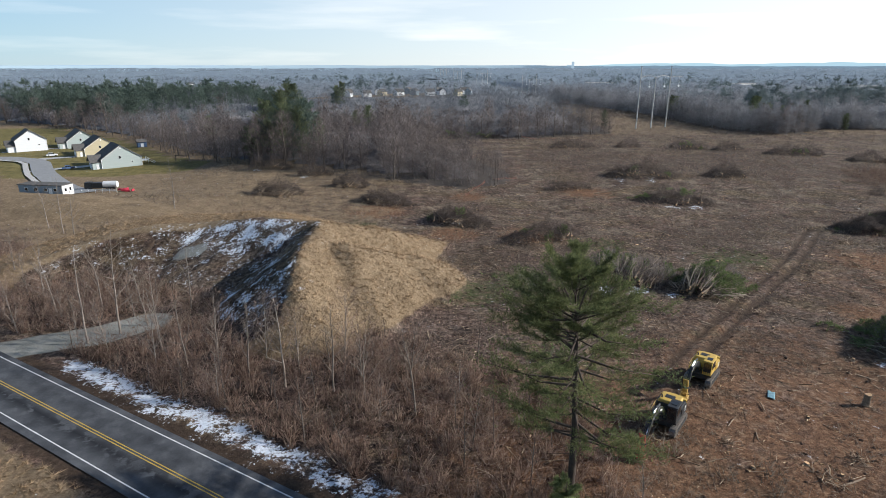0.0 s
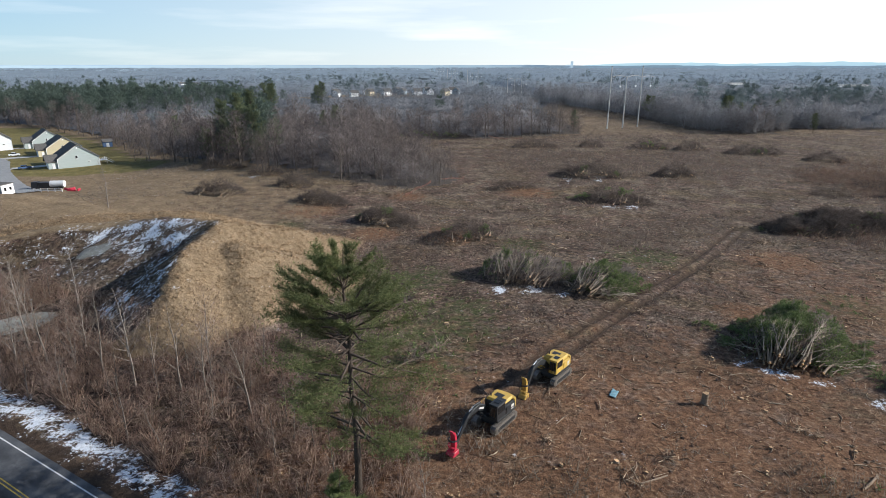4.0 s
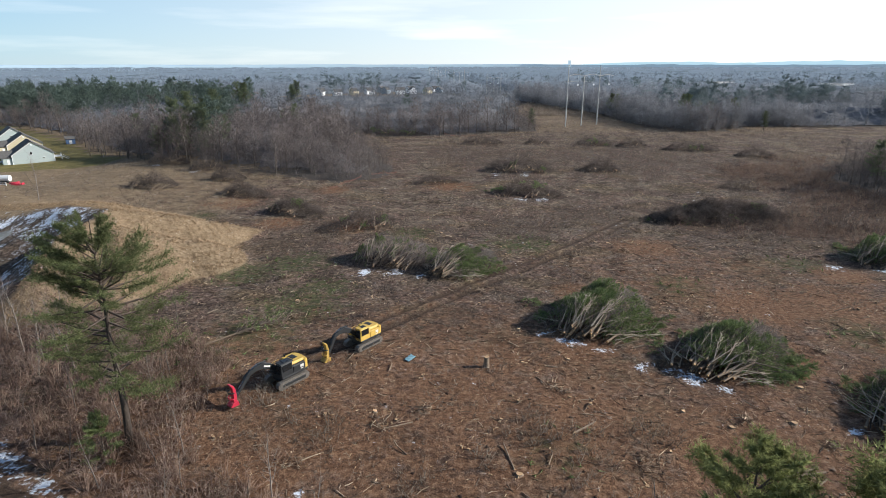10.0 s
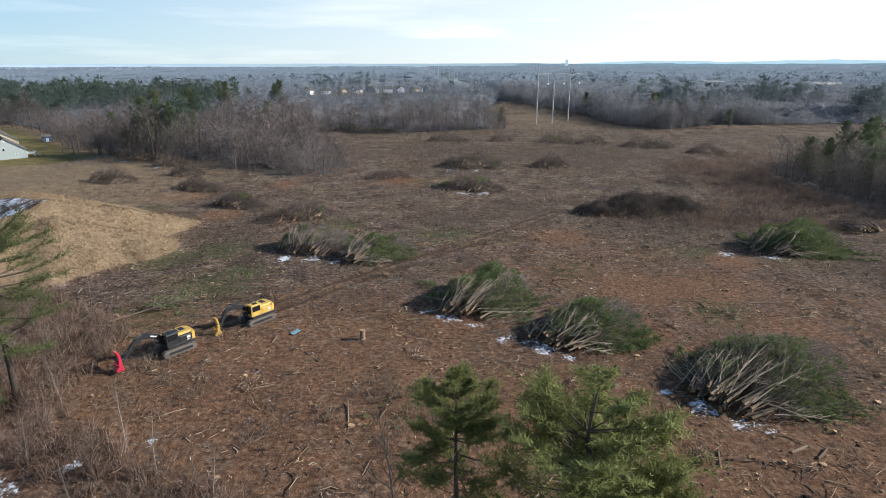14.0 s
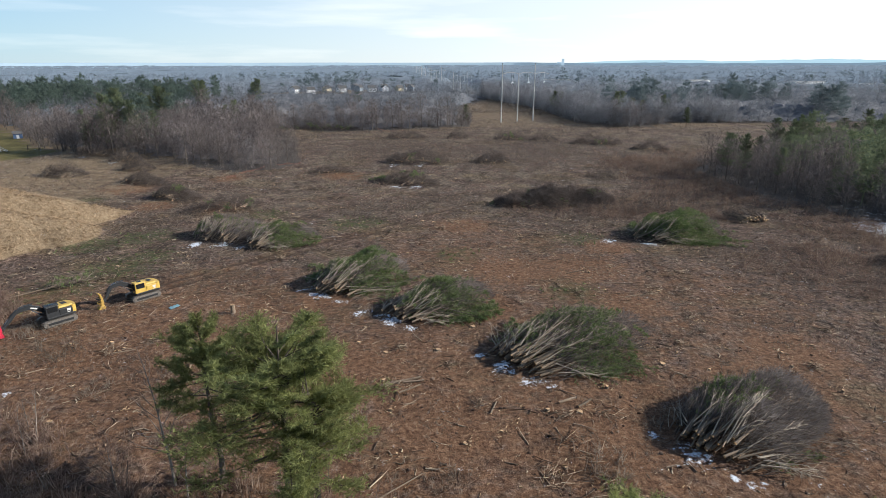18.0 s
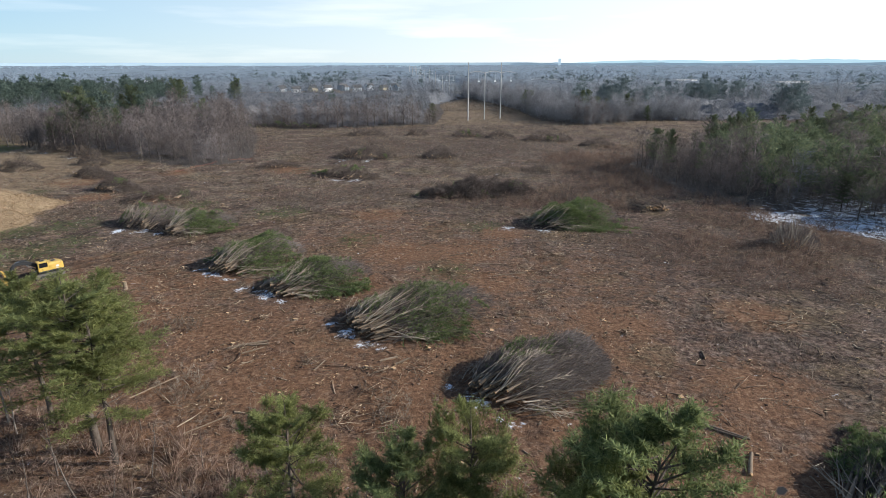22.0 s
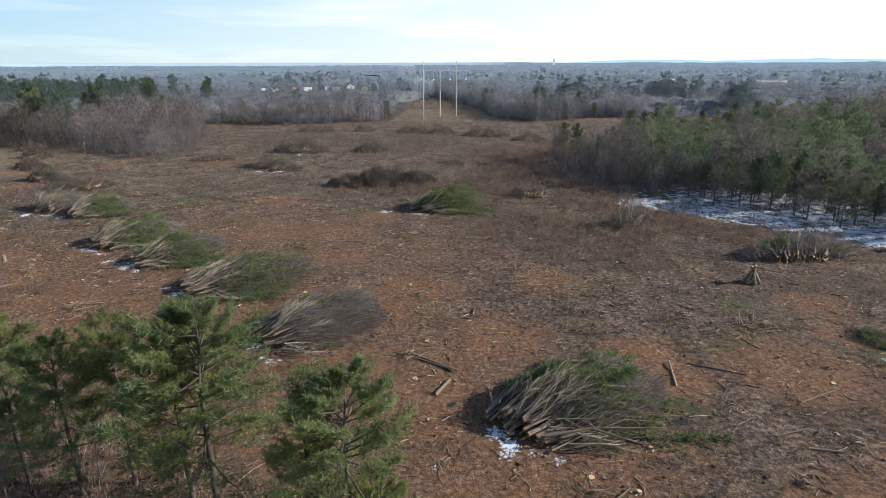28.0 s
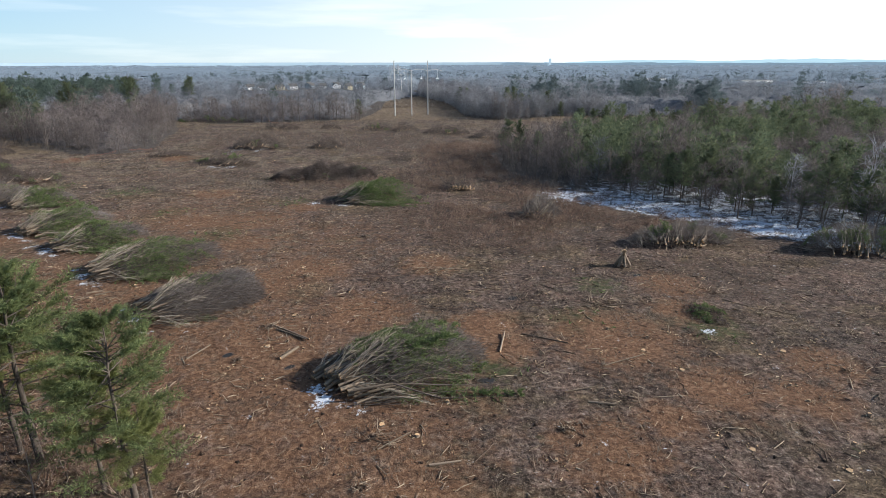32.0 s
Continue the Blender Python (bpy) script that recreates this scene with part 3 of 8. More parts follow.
def waves(x, y, step, seed):
    """Smooth noise over the plan, about -1 to 1."""
    out = 0 * x
    for amp, f, turn in ((0.75, 1.0, 0.5), (0.45, 2.1, 1.3)):
        u, v = (x * np.cos(turn) - y * np.sin(turn)) * f / step + 37.3, (x * np.sin(turn) + y * np.cos(turn)) * f / step + 11.9
        iu, iv = np.floor(u), np.floor(v)
        fu, fv = u - iu, v - iv
        fu, fv = fu * fu * (3 - 2 * fu), fv * fv * (3 - 2 * fv)
        a = lattice(iu, iv, seed) * (1 - fu) + lattice(iu + 1, iv, seed) * fu
        b = lattice(iu, iv + 1, seed) * (1 - fu) + lattice(iu + 1, iv + 1, seed) * fu
        out = out + amp * 2 * (a * (1 - fv) + b * fv - 0.5)
    return out

# ---- plan ----
ROAD_AT, ROAD_DIR, ROAD_OUT = (-58.0, 68.0), (0.866, -0.5), (-0.5, -0.866)
ROAD_W = 6.45
RIM = [(-84, 88, 0.6), (-76, 98, 3.0), (-71, 103.2, 4.3), (-65, 107.3, 5.7), (-57, 109.5, 7.0), (-46.5, 110.5, 7.4), (-35, 107, 9.2), (-22, 100, 10.3), (-11, 109, 6.2), (0, 119.5, 0.6)]
RIM_TOP = [(-89, 90, 0.4), (-81, 101, 2.6), (-75.5, 107, 3.9), (-68, 112, 5.3), (-59, 114.3, 6.6), (-48, 115, 7.0), (-36, 111.5, 8.6)]
SPUR = [(-22, 100, 10.3), (-22.4, 84, 9.6), (-20.6, 76.5, 6.6)]
HUMP = [(-16, 92, 8.6), (-6, 97, 4.6)]
BANK = [(-190, 176, 3.0), (-128, 157, 2.6), (-98, 151, 2.8), (-76, 146, 0.6)]
BASIN = [(-22, 100), (-35, 107.5), (-46.5, 111), (-57, 109.6), (-65, 107.2), (-71, 103), (-76, 97.6), (-72, 86), (-45, 70), (-31, 66), (-22.5, 72), (-22.4, 84)]
WOODS_L = [(-900, 620), (-420, 470), (-262, 392), (-176, 322), (-122, 262), (-88, 234), (-49, 211), (-18, 193), (5, 182), (15, 184), (22, 192), (24, 205), (18, 222), (8, 262), (-10, 300), (-16, 318), (17, 312), (40, 308), (66, 319), (97, 334), (102, 420), (98, 500), (127, 590), (110, 1300), (-200, 4800), (-4800, 4800), (-4800, 900)]
WOODS_R = [(174, 138), (182, 122), (194, 108), (212, 91), (240, 60), (272, 30), (330, -30), (700, -300), (4800, -1500), (4800, 330), (360, 310), (260, 240), (208, 208), (184, 196), (171, 182)]
WOODS_F = [(4800, 350), (420, 350), (300, 352), (231, 354), (212, 338), (191, 325), (178, 338), (167, 358), (161, 440), (150, 500), (126, 590), (108, 1300), (-150, 4800), (4800, 4800)]
LAWN = [(-138, 212), (-120, 213), (-106, 218), (-97, 230), (-100, 244), (-124, 262), (-178, 318), (-262, 388), (-330, 360), (-205, 232), (-160, 205)]
STREET = [(-114, 180), (-126, 189), (-141, 205), (-151, 216), (-160, 228), (-170, 242), (-178, 249), (-191, 254), (-215, 258), (-262, 262)]
DRIVE = [(-66, 66), (-57, 72.5), (-49, 76), (-45, 80)]
TRACK = [(26, 60), (33, 69), (45, 82), (57, 95), (70, 109), (82, 124), (89, 133)]


def road_off(x, y):
    return (x - ROAD_AT[0]) * ROAD_OUT[0] + (y - ROAD_AT[1]) * ROAD_OUT[1]


def mound(x, y):
    h = 0 * x
    for pts, flat, slope in ((RIM, 1.5, 0.6), (RIM_TOP, 3.4, 0.36), (SPUR, 1.0, 0.68), (HUMP, 2.0, 0.5), (BANK, 5.0, 0.28)):
        d, z = near_line(x, y, pts)
        h = np.maximum(h, z - slope * np.maximum(0, np.sqrt(d * d + 1) - flat))
    return h


def ground_z(x, y):
    x, y = np.asarray(x, float), np.asarray(y, float)
    r = np.hypot(x - 75, y + 20)
    z = -1.5 * np.exp(-(((x - 72) / 62) ** 2) - ((y - 158) / 48) ** 2)
    z = z - 2.2 * rise(y, 158, 192) * rise(-x, 60, 110)
    z = z + 13.0 * rise(r, 900, 4600) + 4.0 * rise(r, 600, 1500) * waves(x, y, 900, 5)
    m = mound(x, y)
    z = z + m + 0.22 * np.clip(m, 0, 1) * waves(x, y, 3.0, 9)
    rough = rise(r, 2500, 900)
    off = road_off(x, y)
    flat = rise(off, -1.0, -4.5) + rise(off, 7.6, 11)
    z = z + flat * rough * (0.13 * waves(x, y, 3.0, 1) + 0.07 * waves(x, y, 1.9, 2) + 0.3 * waves(x, y, 19, 3))
    bank = np.exp(-(((off + 2.6) / 1.1) ** 2)) * rise(x, -52, -44) * rise(-x, -2, 6)
    z = z + 0.28 * bank * (1 + 0.5 * waves(x, y, 2.0, 6)) - 0.07 * (1 - flat)
    d, _ = near_line(x, y, STREET)
    z = z - 0.1 * rise(d, 6.0, 4.5)
    d, _ = near_line(x, y, TRACK)
    z = z - 0.42 * np.exp(-(((d - 1.3) / 0.6) ** 2)) + 0.12 * np.exp(-((d / 0.6) ** 2)) + 0.12 * np.exp(-(((d - 2.4) / 0.5) ** 2))
    return z


def gz(x, y):
    return float(ground_z(np.array([x]), np.array([y]))[0])


def axis(low, high, a, b, step, grow):
    core = list(np.arange(a, b, step))
    up, s = [core[-1] + step], step
    while up[-1] < high:
        s *= grow
        up.append(up[-1] + s)
    dn, s = [core[0] - step], step
    while dn[-1] > low:
        s *= grow
        dn.append(dn[-1] - s)
    return np.array(dn[::-1] + core + up)


def spot(x, y, pts, soft=0.6):
    """1 near the given places (x, y, radius), 0 away from them."""
    v = 0 * x
    for px, py, r in pts:
        v = np.maximum(v, rise(-np.hypot(x - px, y - py), -r * (1 + soft), -r * (1 - soft)))
    return v


SNOW_SPOTS = [(58.6, 67, 1.5), (69, 57, 1.6), (92, 36.8, 1.8), (139, 1.0, 1.5), (148, 4.5, 0.9),
              (28, 92.5, 2.2), (34, 93, 2.6), (38.5, 90.5, 1.6), (118, 95.5, 2.0), (126, 93, 2.4), (138, 95.5, 1.6), (66, 160, 3.2), (72, 160, 2.6), (62, 197, 3.0), (72, 197, 3.0), (189, 18.5, 1.0), (-48, 199, 2.5), (-70, 213, 3), (3, 138, 1.5), (30, 34, 0.8), (24, 30, 1.4)]
PILE_FEET = [(62.0, 64.8, 54, 10, -0.1), (75.4, 54.6, 40, 8, -0.2), (91.6, 39.9, 35, 11, -0.2), (108.2, 23.4, 36, 10, -0.15), (140.3, 3.4, 33, 10, -0.25)]
for px, py, turn, w, skew in PILE_FEET:
    for i in (0, 1, 3, 4, 6):
        ly = w * (-0.5 + i / 6)
        lx = skew * ly - 1.1 - 0.5 * (i % 2)
        c, s = math.cos(radians(turn)), math.sin(radians(turn))
        SNOW_SPOTS.append((px + c * lx - s * ly, py + s * lx + c * ly, 1.7 if i in (3, 4) else 1.0))
SOIL_SPOTS = [(184, 4, 5), (168, -7, 5), (193, 2, 4), (160, 14, 4), (176, -2, 3), (150, -14, 5), (199, 10, 4), (188, 26, 4), (45, 50, 8), (58, 46, 7), (50, 60, 5), (82, 28, 8), (98, 26, 8), (128, 16, 9), (120, 36, 8), (95, 77, 9), (108, 78, 8), (86, 109, 7), (128, 44, 7), (176, 16, 8), (62, 62, 5), (20, 127, 6), (45, 178, 7), (112, 60, 6), (88, 60, 6), (140, 25, 7), (134, 8, 8), (72, 40, 8), (96, 52, 5), (34, 42, 7), (26, 38, 6), (158, 20, 5), (104, 12, 8), (150, 46, 5), (116, 90, 5), (60, 30, 7), (-18, 150, 7), (2, 128, 5), (190, 36, 5), (8, 170, 5), (66, 82, 4), (-60, 185, 8)]
MOSS_SPOTS = [(14, 98, 7), (6, 92, 6), (20, 76, 7), (16, 66, 7), (10, 58, 7), (22, 84, 6), (60, 112, 7), (112, 97, 5), (128, 102, 5), (70, 66, 3), (158, 9, 4), (190, 20, 4), (178, 36, 4), (172, 22, 4), (55, 40, 4), (36, 120, 5), (104, 66, 5), (-20, 135, 5), (84, 86, 5)]
SCRUB_SPOTS = [(165, 72, 20), (150, 80, 14), (182, 85, 16), (140, 118, 14), (118, 125, 16), (175, 105, 14), (205, 72, 16), (170, 150, 26), (168, 200, 30), (105, 140, 10), (8, 112, 8), (-10, 125, 8), (40, 100, 8), (30, 72, 6), (45, 70, 5), (-50, 140, 25), (-90, 130, 20), (-30, 160, 20), (60, 130, 12), (56, 60, 3), (50, 45, 4), (80, 140, 12), (-60, 150, 20), (120, 230, 40), (60, 240, 30), (200, 40, 10), (180, 8, 8), (40, 40, 8)]
FAR_FIELDS = [(770, 950, 60), (700, 1010, 50), (1080, 1150, 90), (560, 1120, 60), (300, 1150, 45)]
PUDDLES = [(163, 30, 0.9), (157.5, 5.5, 1.0), (133.5, 9, 0.7), (125, 12, 0.8), (20, 33, 0.6), (186, 41, 0.8)]

gx, gy = axis(-4880, 4880, -70, 226, 1.1, 1.1), axis(-4880, 4880, -12, 135, 1.1, 1.055)
GX, GY = np.meshgrid(gx, gy)
fx, fy = GX.ravel(), GY.ravel()
ground_co = np.stack([fx, fy, ground_z(fx, fy)], 1)
nx, ny = len(gx), len(gy)
ci = (np.arange(ny - 1)[:, None] * nx + np.arange(nx - 1)[None]).ravel()
ground_tris = np.concatenate([np.stack([ci, ci + 1, ci + nx + 1], 1), np.stack([ci, ci + nx + 1, ci + nx], 1)])
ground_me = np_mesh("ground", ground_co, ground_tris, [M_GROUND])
ground_me.shade_smooth()
hm = mound(fx, fy)
in_basin = inside(fx, fy, BASIN)
off = road_off(fx, fy)
d_track, _ = near_line(fx, fy, TRACK)
d_drive, _ = near_line(fx, fy, DRIVE)
d_edge, _ = near_line(fx, fy, [(186, 104), (199, 96), (207, 89), (214, 80), (231, 66), (246, 55), (262, 38)])
woods = inside(fx, fy, WOODS_L) | inside(fx, fy, WOODS_R) | inside(fx, fy, WOODS_F)
straw = rise(hm, 0.15, 0.9) * np.where(in_basin, 0.18, 1.0) * np.where(fx < -70, 0.9, 1.0)
straw = np.maximum(straw, 0.75 * rise(off, 8.4, 9.4) * rise(-off, -17, -12))
straw = np.maximum(straw, 0.5 * rise(fy, 290, 345) * rise(-fy, -1400, -900) * (~woods) * (fx > 30) * (fx < 260))
straw = np.maximum(straw, 0.9 * spot(fx, fy, FAR_FIELDS, 0.15))
straw = np.maximum(straw, (0.6 + 0.2 * rise(-fx, 40, 70)) * rise(fy, 112, 140) * rise(-fx, -25, 40))
d_rim, _ = near_line(fx, fy, RIM)
straw = np.maximum(straw, 0.9 * rise(-d_rim, -3.6, -1.6) * rise(-fx, 36, 44) * rise(hm, 0.3, 1.0))
d_top, _ = near_line(fx, fy, RIM_TOP)
straw = np.maximum(straw, 1.1 * rise(-d_top, -6.5, -4.5) * ~in_basin)
straw = np.maximum(straw, 0.9 * rise(-fx, 38, 60) * rise(fy, 112, 122) * rise(-fy, -200, -172) * (0.75 + 0.35 * waves(fx, fy, 14, 71)))
snow = np.maximum(0.52 * spot(fx, fy, [(-42, 105, 4), (-34, 104.5, 4.5), (-27, 102.5, 4), (-48, 106, 3), (-38, 101, 3.5), (-30, 98, 3), (-67, 97, 2.2), (-34, 84, 2.6), (-31, 79, 2.4), (-28, 88, 2)], 0.5) * rise(d_rim, 0.8, 2.0), (0.27 + 0.1 * waves(fx, fy, 9.0, 12)) * rise(fx, -66, -45)) * in_basin * rise(hm, 0.5, 2.0)
snow = np.maximum(snow, 0.2 * in_basin * rise(hm, 0.5, 2.0) * rise(fx, -92, -66))
snow = np.maximum(snow, (0.6 + 0.22 * waves(fx, fy, 8, 33)) * np.exp(-(((off + 3.7 + 0.7 * waves(fx, fy, 11, 34)) / 2.1) ** 4)) * rise(fx, -54, -44) * rise(-fx, -8, 8))
snow = np.maximum(snow, 0.46 * np.exp(-(((off + 3.2) / 1.2) ** 4)) * rise(fx, -8, 2))
snow = np.maximum(snow, 0.56 * spot(fx, fy, [(a, b, 0.8 * r) for a, b, r in SNOW_SPOTS], 0.9))
snow = np.maximum(snow, 0.6 * rise(-d_edge, -13, -3) * (fy > 35))
snow = np.maximum(snow, 0.52 * inside(fx, fy, WOODS_R) * rise(-np.hypot(fx - 235, fy - 85), -75, -35))
# "plain" is how much painted haze the far floor takes
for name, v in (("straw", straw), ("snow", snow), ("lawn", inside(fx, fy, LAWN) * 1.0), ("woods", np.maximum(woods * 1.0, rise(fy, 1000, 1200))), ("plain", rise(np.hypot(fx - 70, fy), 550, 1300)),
                ("soil", 0.04 + np.maximum.reduce([1.0 * spot(fx, fy, SOIL_SPOTS, 0.9), 0.66 * spot(fx, fy, [(45, 45, 30), (75, 32, 26), (98, 26, 24), (122, 12, 22), (140, -4, 16), (20, 45, 22)], 0.7), 0.45 * spot(fx, fy, [(95, 50, 30), (90, 85, 24), (120, 60, 24)], 0.7)])), ("dry", (0.3 + 0.55 * rise(fy, 90, 165)) * (1 - 0.75 * rise(fx, 100, 150) * rise(-fy, -230, -150))), ("moss", 0.62 * spot(fx, fy, MOSS_SPOTS, 0.8)),
                ("track", np.maximum(0.7 * rise(-np.abs(d_track - 1.3), -0.95, -0.4), np.maximum(0.2 * rise(-d_track, -3.2, -1.5), rise(-np.abs(off - 3.2), -5.9, -4.9)))),
                ("gravel", np.maximum(rise(-d_drive, -4.2, -2.6), spot(fx, fy, [(-48, 101, 2.0), (-45.4, 101.4, 1.8)], 0.4))),
                ("duff", 0.8 * spot(fx, fy, SCRUB_SPOTS, 0.8)), ("puddle", spot(fx, fy, PUDDLES, 0.3))):
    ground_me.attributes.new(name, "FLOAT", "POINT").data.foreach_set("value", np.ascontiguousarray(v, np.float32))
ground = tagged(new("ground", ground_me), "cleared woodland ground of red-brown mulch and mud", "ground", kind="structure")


def strip(name, material, a, b, lift, s0=-420.0, s1=520.0, step=4.0, seam=False):
    """A band along the road between two distances from its far white line."""
    s = np.arange(s0, s1 + step, step)
    o = np.linspace(a, b, 9 if seam else 2)
    S, O = np.meshgrid(s, o, indexing="ij")
    co = np.stack([ROAD_AT[0] + ROAD_DIR[0] * S + ROAD_OUT[0] * O, ROAD_AT[1] + ROAD_DIR[1] * S + ROAD_OUT[1] * O, lift + 0.0 * S], -1).reshape(-1, 3)
    m = len(o)
    c = (np.arange(len(s) - 1)[:, None] * m + np.arange(m - 1)[None]).ravel()
    me = np_mesh(name, co, np.concatenate([np.stack([c, c + m, c + m + 1], 1), np.stack([c, c + m + 1, c + 1], 1)]), [material])
    if seam:
        v = np.exp(-(((O - 4.4) / 0.8) ** 2)) + 0.55 * np.exp(-(((O - 1.6) / 0.5) ** 2))
        me.attributes.new("seam", "FLOAT", "POINT").data.foreach_set("value", np.ascontiguousarray(v.ravel(), np.float32))
    return me


road = tagged(new("road", strip("road", M_ASPHALT, -0.75, 7.35, 0.03, seam=True)), "two-lane asphalt road with damp patches", "road", kind="structure")
for nm, mt, a, b in (("edge_line", M_LINE_W, -0.07, 0.07), ("edge_line", M_LINE_W, ROAD_W - 0.07, ROAD_W + 0.07), ("centre_line", M_LINE_Y, 3.02, 3.13), ("centre_line", M_LINE_Y, 3.33, 3.44)):
    part(nm, strip(nm, mt, a, b, 0.036), mt, road)


def lane(name, material, pts, a, b, lift):
    """A band along a bent line, following the ground."""
    p = np.array(pts, float)
    d = unit(np.gradient(p, axis=0))
    n = np.stack([-d[:, 1], d[:, 0]], 1)
    l, r = p + n * a, p + n * b
    co = np.concatenate([np.c_[l, ground_z(l[:, 0], l[:, 1]) + lift], np.c_[r, ground_z(r[:, 0], r[:, 1]) + lift]])
    k = len(p)
    i = np.arange(k - 1)
    return np_mesh(name, co, np.concatenate([np.stack([i, i + 1, k + i + 1], 1), np.stack([i, k + i + 1, k + i], 1)]), [material])


def fine_line(pts, step=3.0):
    out = []
    for a, b in zip(pts, pts[1:]):
        n = max(1, int(math.hypot(b[0] - a[0], b[1] - a[1]) / step))
        out += [(a[0] + (b[0] - a[0]) * i / n, a[1] + (b[1] - a[1]) * i / n) for i in range(n)]
    return out + [pts[-1][:2]]


street = tagged(new("street", lane("street", M_STREET, fine_line(STREET), 3.7, -3.7, 0.3)), "pale asphalt street of the new housing lots", "road", kind="structure")
pavement = tagged(new("pavement", lane("pavement", M_CONCRETE, fine_line(STREET), 6.2, 4.3, 0.38)), "pale concrete pavement along the street", "pavement", kind="structure")

# ---- distance ----
def ridge(name, radius, low, high, a0, a1, material, label, seed, rough, depth=-60):
    """A far ridge on an arc round the clearing; angles clockwise from +y."""
    a = np.radians(np.linspace(a0, a1, 260))
    r = np.random.default_rng(seed)
    w = sum(np.sin(a * f + r.uniform(0, 6.3)) / f ** 0.7 for f in (21, 38, 64, 105, 160))
    top = low + (high - low) * (0.5 + 0.5 * np.clip(w / 0.3, -1, 1)) + rough * r.uniform(0, 1, len(a))
    ends = np.clip(np.minimum(a - a[0], a[-1] - a) / radians(6), 0, 1)
    top = 34 + (top - 34) * ends ** 0.7
    x, y = 75 + radius * np.sin(a), -20 + radius * np.cos(a)
    co = np.concatenate([np.c_[x, y, 0 * x + depth], np.c_[x, y, top], np.c_[x * 1.03, y * 1.03, top - 30]])
    k, i = len(a), np.arange(len(a) - 1)
    t = [np.stack([i + o, i + 1 + o, k + i + 1 + o], 1) for o in (0, k)] + [np.stack([i + o, k + i + 1 + o, k + i + o], 1) for o in (0, k)]
    return tagged(new(name, np_mesh(name, co, np.concatenate(t), [material])), label, "backdrop", kind="structure")


# far ridges, their haze painted in as glowing pale blue
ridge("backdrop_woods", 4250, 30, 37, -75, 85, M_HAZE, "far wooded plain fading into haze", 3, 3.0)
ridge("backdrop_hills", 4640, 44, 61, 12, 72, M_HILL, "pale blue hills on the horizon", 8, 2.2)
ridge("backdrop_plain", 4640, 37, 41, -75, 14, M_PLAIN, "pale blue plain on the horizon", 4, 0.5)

# ---- trees ----
def bare_tree(h, limbs, subs, twigs, thick=1.0, first=0.3, wide=1.0, fuzz=0):
    """A leafless tree: the wood of trunk and limbs, and its twigs."""
    z = np.linspace(0, 1, 6)
    bend = np.cumsum(rng.normal(0, 0.018 * h, (6, 2)), 0) * z[:, None]
    axis_pts = np.c_[bend, z * h]
    rad = (0.011 * h + 0.03) * thick * (1 - 0.9 * z)
    wood = [rods(axis_pts[:-1], axis_pts[1:], rad[:-1], rad[1:], 5)]
    f = np.sort(rng.uniform(first, 0.97, limbs))
    at = np.stack([np.interp(f, z, axis_pts[:, i]) for i in range(3)], 1)
    az, el = np.arange(limbs) * 2.4 + rng.uniform(0, 0.8, limbs), np.radians(rng.uniform(28, 68, limbs))
    d = np.stack([np.cos(az) * np.cos(el), np.sin(az) * np.cos(el), np.sin(el)], 1)
    ln = h * (0.36 * (1 - f) + 0.1) * rng.uniform(0.7, 1.25, limbs) * wide
    mid = at + d * ln[:, None] * 0.5
    end = mid + unit(d + rng.normal(0, 0.18, d.shape) + [0, 0, 0.25]) * ln[:, None] * 0.5
    lr = (0.0038 * h + 0.012) * thick * (1.15 - f)
    wood += [rods(at, mid, lr * 1.2, lr * 0.8), rods(mid, end, lr * 0.8)]
    fine = []
    if subs:
        i = np.repeat(np.arange(limbs), subs)
        k = rng.uniform(0.25, 1.0, len(i))[:, None]
        s0 = np.where(k < 0.5, at[i] + (mid - at)[i] * k * 2, mid[i] + (end - mid)[i] * (k * 2 - 1))
        sd = unit(d[i] + rng.normal(0, 0.5, (len(i), 3)) + [0, 0, 0.3])
        sl = ln[i] * rng.uniform(0.25, 0.55, len(i))
        s1 = s0 + sd * sl[:, None]
        fine.append(rods(s0, s1, lr[i] * 0.55))
        if twigs:
            j = np.repeat(np.arange(len(i)), twigs)
            t0 = s0[j] + (s1 - s0)[j] * rng.uniform(0.15, 1, (len(j), 1))
            t1 = t0 + unit(sd[j] + rng.normal(0, 0.6, (len(j), 3)) + [0, 0, 0.2]) * (sl[j] * rng.uniform(0.25, 0.6, len(j)))[:, None]
            fine.append(rods(t0, t1, lr[i][j] * 0.32))
    if fuzz:
        f2, a2, r2 = rng.uniform(first, 1.02, fuzz), rng.uniform(0, 6.283, fuzz), np.sqrt(rng.uniform(0, 1, fuzz))
        reach = h * 0.27 * wide * np.sin(np.clip((f2 - first) / (1.06 - first), 0, 1) * 2.6 + 0.35) * r2
        at2 = np.c_[np.cos(a2) * reach, np.sin(a2) * reach, f2 * h]
        fine.append(slivers(at2, unit(np.c_[np.cos(a2) * 0.7, np.sin(a2) * 0.7, np.full(fuzz, 0.9)] + rng.normal(0, 0.45, (fuzz, 3))), h * rng.uniform(0.05, 0.13, fuzz), 0.0065 * h * thick))
    return wood[0], join(*wood[1:]), join(*fine)


